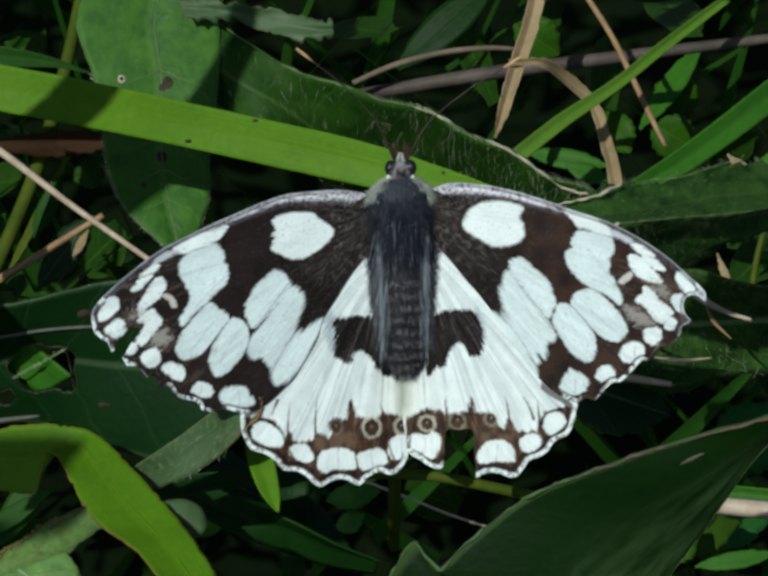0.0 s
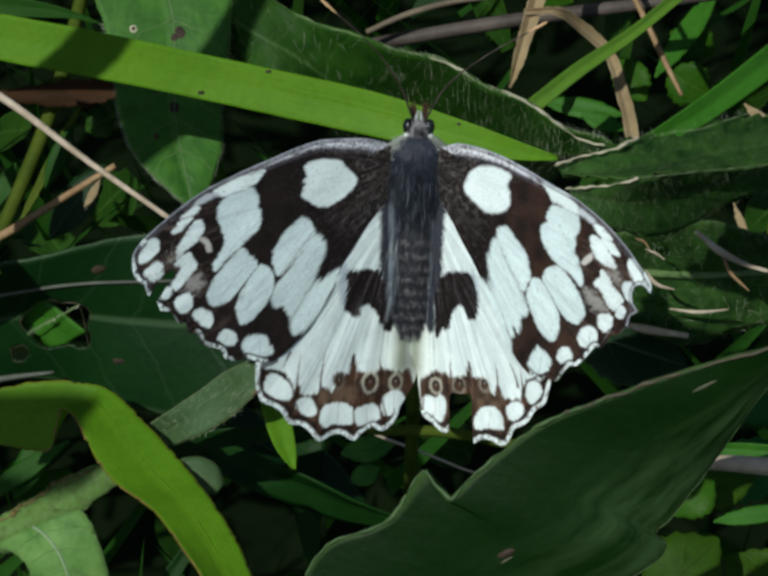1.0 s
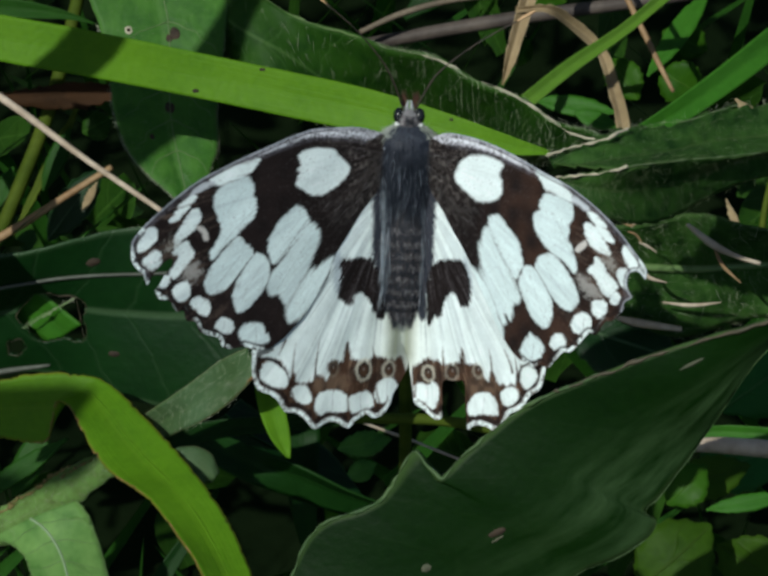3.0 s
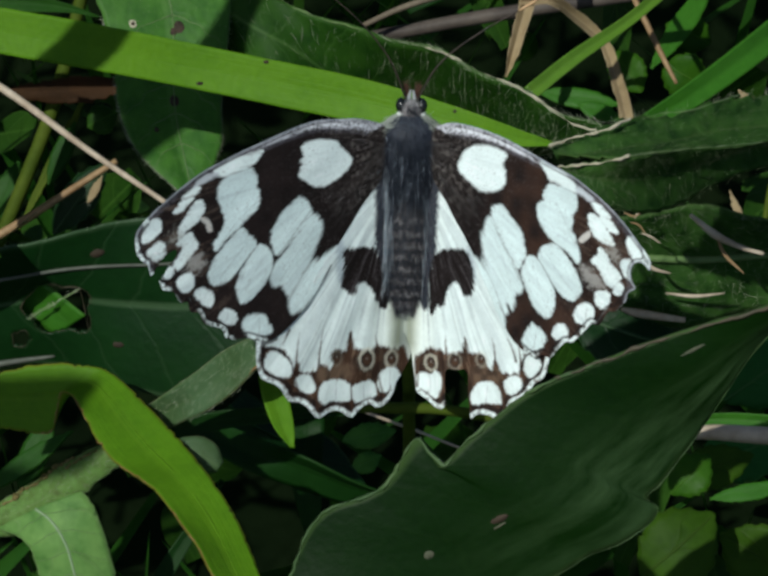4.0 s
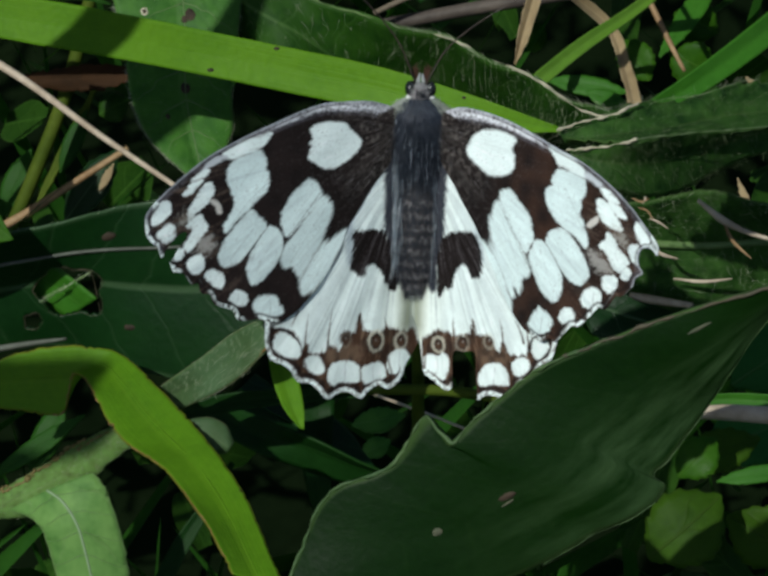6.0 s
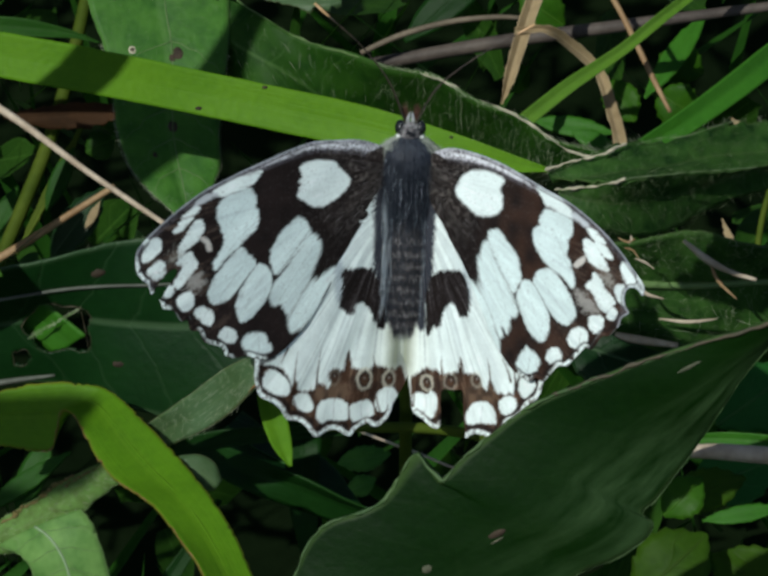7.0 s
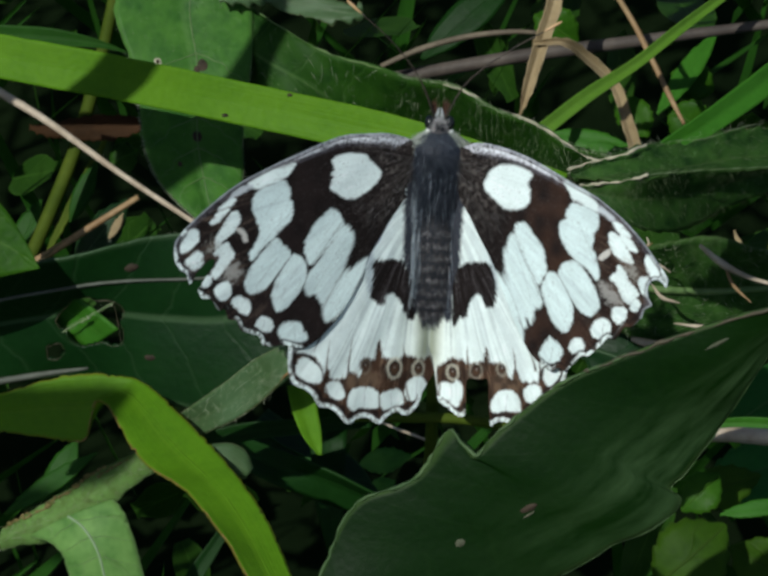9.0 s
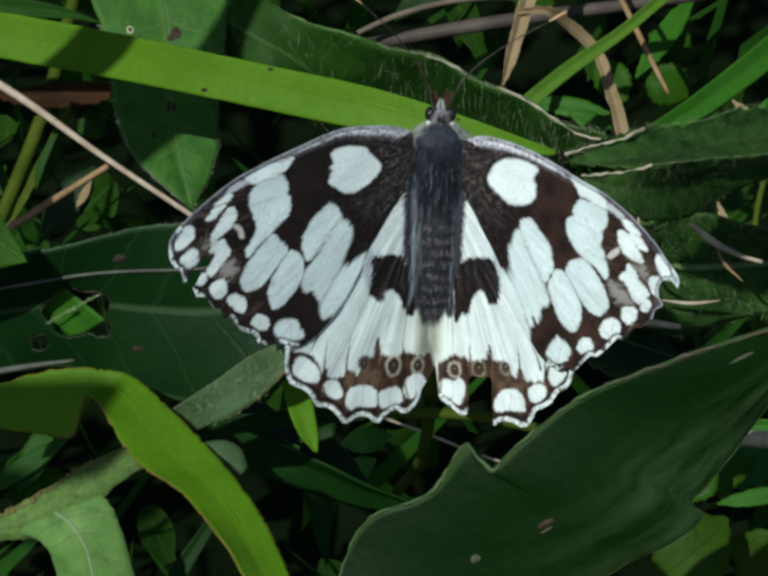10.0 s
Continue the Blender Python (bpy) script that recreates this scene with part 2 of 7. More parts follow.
class Sheet:
    """A leaf between two margins given as stations (one margin, other margin), in view-frame millimetres."""

    def __init__(self, stations, n=60, m=10, camber=0.0, crease=0.0, thick=0.25, teeth=(0.0, 0), wave=0.0, holes=(), seed=1, ragged=0.0, notch=0.0, edge=None):
        rng = np.random.RandomState(seed)
        a = spline([s[0] for s in stations], n)
        b = spline([s[1] for s in stations], n)
        mid = (a + b) / 2
        tan = np.gradient(mid, axis=0)
        tan /= np.linalg.norm(tan, axis=1)[:, None] + 1e-9
        acr = b - a
        wid = np.linalg.norm(acr, axis=1)
        nor = np.cross(tan, acr)
        nor /= np.linalg.norm(nor, axis=1)[:, None] + 1e-9
        nor *= np.where(nor[:, 2:3] < 0, -1, 1)
        length = np.concatenate([[0], np.cumsum(np.linalg.norm(np.diff(mid, axis=0), axis=1))])
        along = np.linspace(0, 1, n)
        rag = [np.interp(along, np.linspace(0, 1, 40), rng.randn(40)) * ragged for _ in (0, 1)]
        shift = np.zeros((n, 3))
        if edge:
            fine = spline(edge, n * 12)
            for i in range(n):
                lo, hi = max(0, int((i / n - 0.06) * n * 12)), int((i / n + 0.06) * n * 12) + 1
                part = fine[lo:hi]
                far = np.abs((part - a[i]) @ tan[i])
                shift[i] = part[int(np.argmin(far))] - a[i]
        if notch:
            for k in (0, 1):
                rag[k] = rag[k] - notch * np.clip(np.interp(along, np.linspace(0, 1, n // 2), rng.randn(n // 2)) - 0.2, 0, 2)
        if teeth[1]:
            ph = (along * teeth[1]) % 1.0
            for k in (0, 1):
                rag[k] = rag[k] + teeth[0] * ((ph if k else (ph + 0.37) % 1.0) - 0.5)
        pts = np.empty((n, m + 1, 3))
        grain = np.empty((n, m + 1, 3))
        for j in range(m + 1):
            q = j / m
            r = 2 * q - 1
            lift = camber * (1 - r * r) - crease * (1 - abs(r))
            wv = wave * np.sin(length * 0.5 + 2.0 * r) * abs(r)
            e = (rag[1] if r > 0 else rag[0]) * abs(r) ** 3
            pts[:, j] = a + acr * q + (acr / (wid[:, None] + 1e-6)) * (np.sign(r) * e)[:, None] + nor * (lift * np.minimum(1, wid / (wid.max() * 0.5)) + wv)[:, None]
            if r < 0:
                pts[:, j] += shift * abs(r) ** 4
            grain[:, j, 0], grain[:, j, 1], grain[:, j, 2] = length, r, wid / 2
        self.pts, self.nor, self.grain, self.length, self.a, self.b, self.tan, self.acr = pts, nor, grain, length, pts[:, 0], pts[:, -1], tan, acr
        self.n, self.m, self.thick, self.holes = n, m, thick, holes

    def build(self, name, material, parent=None, label=""):
        n, m = self.n, self.m
        w = m + 1
        top = [from_view(p) for row, nn in zip(self.pts, self.nor) for p in row]
        low = [from_view(p - nn * self.thick) for row, nn in zip(self.pts, self.nor) for p in row]
        k = n * w
        keep = np.ones((n - 1, m), bool)
        for (s0, r0, ds, dr) in self.holes:
            for i in range(n - 1):
                for j in range(m):
                    x, y = ((i + 0.5) / (n - 1) - s0) / ds, ((j + 0.5) / m * 2 - 1 - r0) / dr
                    if abs(x) ** 2.6 + abs(y) ** 2.6 < 1 + 0.25 * math.sin(5 * math.atan2(y, x) + s0 * 40):
                        keep[i, j] = False
        faces = []
        for i in range(n - 1):
            for j in range(m):
                if not keep[i, j]:
                    continue
                p, q, r, s = i * w + j, i * w + j + 1, (i + 1) * w + j + 1, (i + 1) * w + j
                faces += [(p, q, r, s), (s + k, r + k, q + k, p + k)]
                for (x, y), (di, dj) in (((p, q), (-1, 0)), ((q, r), (0, 1)), ((r, s), (1, 0)), ((s, p), (0, -1))):
                    ii, jj = i + di, j + dj
                    if not (0 <= ii < n - 1 and 0 <= jj < m and keep[ii, jj]):
                        faces.append((y, x, x + k, y + k))
        g = self.grain.reshape(-1, 3)
        return mesh_object(name, top + low, faces, material, parent, label, grain=np.concatenate([g, g]))


def tube_data(pts, radii, n=30, sides=8):
    c = spline([(*p, r) for p, r in zip(pts, radii)], n)
    p, rad = c[:, :3], c[:, 3]
    tan = np.gradient(p, axis=0)
    tan /= np.linalg.norm(tan, axis=1)[:, None] + 1e-9
    side = np.cross(tan, (0.13, 0.21, 1.0))
    side /= np.linalg.norm(side, axis=1)[:, None] + 1e-9
    up = np.cross(side, tan)
    verts, faces = [], []
    for i in range(n):
        for k in range(sides):
            a = 2 * math.pi * k / sides
            verts.append(p[i] + (side[i] * math.cos(a) + up[i] * math.sin(a)) * max(rad[i], 0.01))
    for i in range(n - 1):
        for k in range(sides):
            j = (k + 1) % sides
            faces.append((i * sides + k, i * sides + j, (i + 1) * sides + j, (i + 1) * sides + k))
    faces.append(tuple(range(sides))[::-1])
    faces.append(tuple((n - 1) * sides + k for k in range(sides)))
    return verts, faces


def tube(name, pts, radii, material, parent=None, label="", n=30, sides=8):
    verts, faces = tube_data(pts, radii, n, sides)
    return mesh_object(name, [from_view(v) for v in verts], faces, material, parent, label)


def strands(name, roots, ways, lengths, radius, material, parent, label="", droop=0.2, to=from_view):
    """Many fine tapered hairs in one mesh."""
    verts, faces = [], []
    for o, d, l in zip(roots, ways, lengths):
        o, d = Vector(o), Vector(d).normalized()
        s = d.cross(Vector((0.3, 0.2, 0.9))).normalized()
        t = d.cross(s)
        b = len(verts)
        for k, (h, rr) in enumerate(((0, 1.0), (0.55, 0.7))):
            c = o + d * (l * h) + Vector((0, 0, -1)) * (droop * l * h * h)
            for i in range(3):
                a = i * 2.0944
                verts.append(to(c + (s * math.cos(a) + t * math.sin(a)) * radius * rr))
        verts.append(to(o + d * l + Vector((0, 0, -1)) * (droop * l)))
        for i in range(3):
            j = (i + 1) % 3
            faces += [(b + i, b + j, b + 3 + j, b + 3 + i), (b + 3 + i, b + 3 + j, b + 6)]
    return mesh_object(name, verts, faces, material, parent, label)


def margin_hairs(sheet, parent, which, count, length, seed, lo=0.0, hi=1.0, radius=0.022):
    rng = np.random.RandomState(seed)
    roots, ways, ls = [], [], []
    line = sheet.a if which == 0 else sheet.b
    sign = -1 if which == 0 else 1
    for _ in range(count):
        i = int((lo + (hi - lo) * rng.rand()) * (sheet.n - 1))
        o = line[i] + rng.randn(3) * 0.06
        out = sheet.acr[i] * (1, 1, 0.15) * sign
        out = out / (np.linalg.norm(out) + 1e-9)
        d = out + sheet.nor[i] * (0.3 + 0.5 * rng.rand()) + sheet.tan[i] * rng.randn() * 0.35
        roots.append(o), ways.append(d), ls.append(length * (0.5 + 0.8 * rng.rand()))
    strands("hairs", roots, ways, ls, radius, HAIR, parent, "fine pale hairs along the margin")


def rim_of(points, radius, material, parent, label, seed=1, n=70):
    """An uneven, frayed dry rim along a margin."""
    rng = np.random.RandomState(seed)
    c = spline(points, n)
    c = c + np.stack([np.interp(np.linspace(0, 1, n), np.linspace(0, 1, n // 2), rng.randn(n // 2)) for _ in range(3)], 1) * radius * 0.3
    r = 0.8 * radius * np.clip(0.75 + 0.5 * np.interp(np.linspace(0, 1, n), np.linspace(0, 1, n // 3), rng.randn(n // 3)), 0.2, 1.7)
    r[0] = r[-1] = radius * 0.2
    return tube("dry_rim", list(c), list(r), material, parent, label, n=n * 2, sides=6)


def face_hairs(sheet, parent, count, length, seed, radius=0.02, material=None, lean=0.0):
    rng = np.random.RandomState(seed)
    roots, ways, ls = [], [], []
    for _ in range(count):
        i, j = rng.randint(sheet.n), rng.randint(sheet.m + 1)
        roots.append(sheet.pts[i, j] + sheet.tan[i] * rng.rand() * 0.3)
        ways.append(sheet.nor[i] * (1 - 0.6 * abs(lean)) + sheet.acr[i] / (np.linalg.norm(sheet.acr[i]) + 1e-9) * lean + rng.randn(3) * 0.3)
        ls.append(length * (0.5 + rng.rand()))
    strands("bristles", roots, ways, ls, radius, material or HAIR, parent, "short pale bristles on the leaf")


def rib_of(sheet, parent, at=0.5, lo=0.0, hi=1.0, r0=0.45, r1=0.12, material=None, proud=0.1):
    """A raised rib running along a sheet."""
    j = int(round(at * sheet.m))
    ids = np.linspace(lo * (sheet.n - 1), hi * (sheet.n - 1), 14).astype(int)
    pts = [sheet.pts[i, j] + sheet.nor[i] * proud for i in ids]
    return tube("midrib", pts, np.linspace(r0, r1, len(pts)), material or RIB, parent, "pale raised midrib", n=40, sides=7)


RIB = plain_material("leaf_rib", (0.085, 0.155, 0.045), (0.12, 0.19, 0.065), 250, rough=0.5)
def blemish(sheet, parent, target, rx, ry, material, proud=0.1, turn=10):
    """A small dead spot lying on a sheet."""
    t = np.array(target)
    i, j = np.unravel_index(np.argmin(np.linalg.norm(sheet.pts[:, :, :2] - t[:2], axis=2)), sheet.pts.shape[:2])
    i, j = min(max(i, 1), sheet.n - 2), min(max(j, 1), sheet.m - 1)
    d, x = sheet.pts[i + 1, j] - sheet.pts[i - 1, j], sheet.pts[i, j + 1] - sheet.pts[i, j - 1]
    n = np.cross(d, x)
    n = n / np.linalg.norm(n) * (1 if n[2] > 0 else -1)
    d = d / np.linalg.norm(d)
    o = sheet.pts[i, j] + n * proud
    e = np.cross(n, d)
    a = radians(turn)
    d, e = d * math.cos(a) + e * math.sin(a), e * math.cos(a) - d * math.sin(a)
    rng = np.random.RandomState(int(abs(t[0] * 31)) % 1000)
    verts, k = [from_view(o + n * 0.04)], 18
    for q, z in ((0.7, 0.03), (1.0, -0.12)):
        for m in range(k):
            x = 2 * math.pi * m / k
            f = q * (1 + 0.08 * rng.randn())
            verts.append(from_view(o + d * rx * f * math.cos(x) + e * ry * f * math.sin(x) + n * z))
    faces = [(0, 1 + m, 1 + (m + 1) % k) for m in range(k)] + [(1 + m, 1 + k + m, 1 + k + (m + 1) % k, 1 + (m + 1) % k) for m in range(k)]
    mesh_object("blemish", verts, faces, material, parent, "small dead spot")


def side_vein(sheet, parent, at, start, side, r0=0.06):
    """A slender vein that leaves the midrib and climbs to the margin."""
    pts = []
    for k in range(7):
        q = k / 6
        i = min(sheet.n - 1, int((start + 0.10 * q ** 1.3) * (sheet.n - 1)))
        j = int(round((at + side * q * (1 - at if side > 0 else at) * 0.94) * sheet.m))
        pts.append(sheet.pts[i, j] + sheet.nor[i] * 0.02)
    tube("vein", pts, np.linspace(r0, r0 * 0.4, 7), RIB, parent, n=16, sides=5)


RIB_PALE = plain_material("pale_vein", (0.17, 0.26, 0.13), (0.22, 0.31, 0.17), 250, rough=0.5)
SCURF = plain_material("brown_scurf", (0.10, 0.085, 0.022), (0.20, 0.15, 0.06), 900, rough=0.8)
RIM = plain_material("pale_rim", (0.36, 0.34, 0.24), (0.52, 0.47, 0.35), 260, rough=0.6)
RIM_SOFT = plain_material("green_rim", (0.035, 0.075, 0.022), (0.06, 0.105, 0.034), 260, rough=0.6)
RIM_DARK = plain_material("brown_rim", (0.05, 0.046, 0.026), (0.08, 0.062, 0.038), 260, rough=0.6)
BLEMISH = plain_material("blemish", (0.02, 0.014, 0.008), (0.045, 0.03, 0.018), 900, rough=0.8)
BLEMISH_PALE = plain_material("pale_blemish", (0.055, 0.066, 0.038), (0.085, 0.085, 0.052), 900, rough=0.8)


# ---------------------------------------------------------------- ground
def ground():
    n = 61
    xs = np.concatenate([-np.geomspace(400, 0.02, 30), [0], np.geomspace(0.02, 400, 30)])
    verts = [(x, y, (noise.noise((x * 30, y * 30, 0)) * 0.006 if abs(x) + abs(y) < 1 else 0) - 0.006) for y in xs for x in xs]
    faces = [(j * n + i, j * n + i + 1, (j + 1) * n + i + 1, (j + 1) * n + i) for j in range(n - 1) for i in range(n - 1)]
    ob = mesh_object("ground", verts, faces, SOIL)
    tagged(ob, "meadow soil under the plants, blackened for shade in the gaps", "ground", kind="structure")


ground()


# ---------------------------------------------------------------- plants
def thing(ob, label, category, group=""):
    return tagged(ob, label, category, group)


LAST = [""]
SWAYING = []
RIM_BROWN = plain_material("torn_brown", (0.20, 0.10, 0.035), (0.30, 0.17, 0.07), 400, rough=0.7)


def blade(sheet, material, label, category, group=""):
    """A grass blade with its own midrib."""
    ob = sheet.build("grass_blade", material)
    rib_of(sheet, ob, 0.5, hi=0.95, r0=0.085, r1=0.05, material=material, proud=-0.03)
    LAST[0] = ob.name
    return thing(ob, label, category, group)


def plants():
    # long bright grass blade behind the head
    s = Sheet([((-46.62, 29.78, -51.0), (-46.62, 25.19, -51.0)), ((-38.72, 28.35, -51.0), (-38.72, 23.71, -51.0)), ((-28.84, 26.67, -51.0), (-28.84, 21.98, -51.0)),
               ((-18.99, 24.73, -51.5), (-18.99, 20.18, -51.5)), ((-9.09, 22.67, -51.0), (-9.09, 18.13, -51.0)), ((0.00, 20.69, -50.0), (0.00, 16.25, -50.0)),
               ((8.62, 17.93, -48.0), (7.15, 14.84, -48.0)), ((13.97, 15.93, -47.0), (13.48, 14.07, -47.0)), ((17.83, 14.42, -46.0), (17.73, 14.03, -46.0))],
              n=110, m=14, crease=0.35, thick=0.22, ragged=0.02)
    ob = s.build("grass_blade", GRASS)
    thing(ob, "long bright green grass blade with brown specks", "grass")
    blemish(s, ob, (-17.63, 20.45, -51.0), 0.38, 0.2, BLEMISH)
    blemish(s, ob, (-10.72, 22.62, -51.0), 0.34, 0.18, BLEMISH)
    blemish(s, ob, (7.89, 17.54, -48.0), 0.22, 0.16, BLEMISH)
    rib_of(s, ob, 0.5, hi=0.95, r0=0.10, r1=0.06, material=GRASS, proud=-0.05)

    # broad hairy herb leaf crossing below it
    s = Sheet([((-29.00, 39.67, -73.0), (-14.86, 39.67, -73.0)), ((-30.49, 33.83, -72.0), (-15.35, 33.83, -72.0)), ((-28.95, 29.06, -71.0), (-15.20, 29.06, -71.0)), ((-27.63, 24.31, -70.0), (-15.79, 23.79, -70.0)),
               ((-27.04, 19.58, -69.0), (-16.20, 19.63, -70.0)), ((-25.52, 15.40, -68.0), (-16.20, 15.48, -70.0)), ((-23.20, 12.56, -68.0), (-16.99, 12.33, -69.0)),
               ((-20.10, 9.71, -68.0), (-18.29, 9.97, -68.0)), ((-18.91, 8.42, -68.0), (-18.81, 8.42, -68.0))],
              n=80, m=22, crease=0.9, camber=0.6, thick=0.3, wave=0.25, ragged=0.05)
    ob = s.build("herb_leaf", HERB)
    thing(ob, "broad hairy green herb leaf with dark discs for nibbled holes", "leaf")
    rib_of(s, ob, 0.55, hi=0.97, r0=0.07, r1=0.05, proud=0.03)
    # dark discs laid on the leaf in place of cut holes
    blemish(s, ob, (-20.93, 27.58, -70.0), 0.8, 0.6, BLEMISH, 0.08)
    blemish(s, ob, (-21.40, 27.11, -70.0), 0.5, 0.4, BLEMISH, 0.08)
    face_hairs(s, ob, 700, 0.45, 61, radius=0.011, material=HAIR_DIM, lean=0.5)
    blemish(s, ob, (-25.29, 27.84, -70.0), 0.52, 0.45, RIM, 0.06)
    blemish(s, ob, (-25.29, 27.84, -70.0), 0.26, 0.24, BLEMISH, 0.16)
    blemish(s, ob, (-21.34, 19.84, -69.0), 0.7, 0.6, BLEMISH, 0.05)
    blemish(s, ob, (-22.74, 16.58, -69.0), 0.4, 0.3, BLEMISH, 0.05)
    margin_hairs(s, ob, 0, 380, 0.42, 3, 0.3, radius=0.02)
    margin_hairs(s, ob, 1, 160, 0.3, 4, 0.3, radius=0.013)
    for side in (-1, 1):
        for k in range(5):
            side_vein(s, ob, 0.55, 0.3 + 0.1 * k, side)

    # long folded leaf with a curled dry rim
    s = Sheet([((-23.94, 41.03, -76.0), (-19.05, 31.82, -73.0)), ((-16.43, 34.96, -73.0), (-14.83, 24.95, -72.0)), ((-8.00, 29.50, -70.0), (-8.52, 20.15, -70.0)), ((-1.23, 26.83, -66.0), (-2.34, 17.48, -80.0)),
               ((5.35, 24.63, -59.0), (5.22, 16.20, -88.0)), ((13.24, 20.71, -54.0), (11.51, 14.81, -80.0)), ((18.52, 17.63, -50.0), (17.36, 13.85, -68.0)), ((22.95, 15.59, -46.0), (22.46, 14.19, -50.0))],
              n=90, m=18, crease=-0.8, camber=0.5, thick=0.3, wave=0.3, ragged=0.06)
    ob = s.build("herb_leaf", HERB_MID)
    thing(ob, "long folded green leaf with a curled hairy rim", "leaf")
    rim_of([(5.23, 24.76, -58.0), (8.33, 23.49, -57.0), (10.81, 21.93, -56.0), (13.24, 20.91, -54.0), (16.60, 18.92, -51.0), (19.83, 16.27, -47.0), (22.46, 15.49, -46.0)], 0.17, RIM, ob, "pale dry curled rim", 3)
    margin_hairs(s, ob, 0, 300, 1.1, 5, 0.5, radius=0.014)
    rng = np.random.RandomState(52)
    ids = [int((0.5 + 0.48 * rng.rand()) * (s.n - 1)) for _ in range(150)]
    strands("hairs", [s.pts[i, rng.randint(0, 9)] + s.nor[i] * 0.05 for i in ids], [np.array((0.15 * rng.randn() + 0.1, -1.0, 0.45)) for _ in ids], list(0.9 + 1.3 * rng.rand(len(ids))), 0.008, HAIR, ob, "long pale hairs hanging over the leaf", droop=0.1)
    # pale tube imitates the sunlight along this margin
    rim_of([tuple(s.pts[int(k * 4), 0] + s.nor[int(k * 4)] * 0.05) for k in range(0, 11)], 0.13, RIB, ob, "pale strip added for the lit margin", 41)
    face_hairs(s, ob, 900, 1.3, 6, radius=0.009, material=HAIR_DIM, lean=0.9)
    face_hairs(s, ob, 160, 1.6, 46, radius=0.012, lean=0.8)

    # grey curled leaf tip at the top
    s = Sheet([((-19.85, 36.88, -70.0), (-18.78, 34.30, -70.0)), ((-15.18, 36.43, -70.0), (-14.12, 34.11, -70.0)), ((-9.45, 35.38, -69.0), (-8.90, 32.81, -69.0)), ((-5.30, 34.58, -68.0), (-4.75, 32.01, -68.0)), ((-3.23, 34.10, -68.0), (-3.11, 32.55, -68.0))],
              n=70, m=14, camber=0.35, crease=0.5, thick=0.25, wave=0.5, ragged=0.25, notch=0.25)
    ob = s.build("herb_leaf", GRASS_GREY)
    thing(ob, "grey-green leaf curled over at its tip", "leaf")

    # bright stalk and blade at the upper side
    s = Sheet([((15.15, 20.28, -58.0), (16.50, 19.30, -58.0)), ((20.04, 24.19, -60.0), (21.25, 23.20, -60.0)), ((25.81, 28.05, -63.0), (26.80, 27.25, -63.0)), ((30.64, 32.02, -66.0), (31.50, 31.15, -66.0)), ((38.23, 37.81, -70.0), (38.80, 37.05, -70.0))],
              n=60, m=10, crease=0.35, thick=0.4)
    blade(s, GRASS_STALK, "stiff bright green folded grass blade", "grass")
    s = Sheet([((24.03, 15.37, -30.0), (24.59, 13.79, -30.0)), ((28.77, 18.59, -31.0), (29.94, 16.63, -31.0)), ((33.17, 21.89, -33.0), (34.58, 19.73, -33.0)), ((37.71, 25.49, -36.0), (39.14, 23.12, -36.0)), ((45.10, 31.22, -42.0), (46.30, 28.81, -42.0))],
              n=60, m=10, crease=0.5, thick=0.3)
    blade(s, GRASS_MID, "smooth mid-green grass blade", "grass")

    # dry leaves and straws behind
    s = Sheet([((13.67, 21.93, -63.0), (13.87, 21.83, -63.0)), ((14.08, 25.14, -63.0), (15.20, 24.63, -63.0)), ((15.03, 29.04, -64.0), (16.57, 28.79, -64.0)), ((16.61, 34.25, -65.0), (18.25, 33.73, -65.0)), ((17.78, 39.48, -66.0), (19.33, 38.96, -66.0))],
              n=50, m=10, crease=0.7, thick=0.2, ragged=0.05)
    thing(s.build("dry_grass_leaf", DRY), "withered tan grass leaf hanging down", "dry grass", "withered leaves")
    s = Sheet([((15.14, 30.07, -64.0), (15.14, 29.45, -64.0)), ((18.71, 30.32, -64.0), (18.46, 29.45, -64.0)), ((21.70, 29.01, -67.0), (21.18, 27.83, -67.0)), ((24.76, 26.32, -69.0), (23.88, 25.54, -69.0)), ((26.14, 22.63, -68.0), (24.90, 22.37, -68.0)), ((27.10, 18.05, -64.0), (25.67, 17.79, -64.0)), ((27.16, 15.16, -62.0), (25.84, 15.16, -62.0))],
              n=70, m=10, crease=0.5, thick=0.2, ragged=0.05)
    thing(s.build("dry_grass_leaf", DRY), "withered tan grass leaf bent in an arch", "dry grass", "withered leaves")
    ob = tube("dry_stalk", [(23.02, 38.53, -72.0), (26.42, 33.31, -72.0), (28.69, 28.64, -71.0), (30.44, 24.83, -70.0), (32.01, 21.55, -69.0)], [0.3, 0.33, 0.34, 0.32, 0.2], DRY_BIT)
    thing(ob, "thin tan dry grass stalk", "dry grass", "withered stalks")
    ob = tube("dry_stalk", [(-2.13, 26.85, -80.0), (3.18, 27.82, -80.0), (13.75, 29.66, -79.0), (29.56, 31.82, -78.0), (43.31, 33.71, -78.0), (50.72, 34.66, -78.0)], [0.7, 0.75, 0.8, 0.7, 0.55, 0.5], STRAW_DIM)
    thing(ob, "thick brownish dry stalk lying across", "dry grass", "withered stalks")
    ob = tube("dry_stalk", [(-1.08, 28.20, -76.0), (3.10, 30.10, -76.0), (8.34, 31.59, -76.0), (13.56, 32.12, -75.0), (16.19, 32.05, -75.0)], [0.3, 0.35, 0.35, 0.3, 0.25], STRAW_DARK)
    thing(ob, "thin curved brown stalk", "dry grass", "withered stalks")
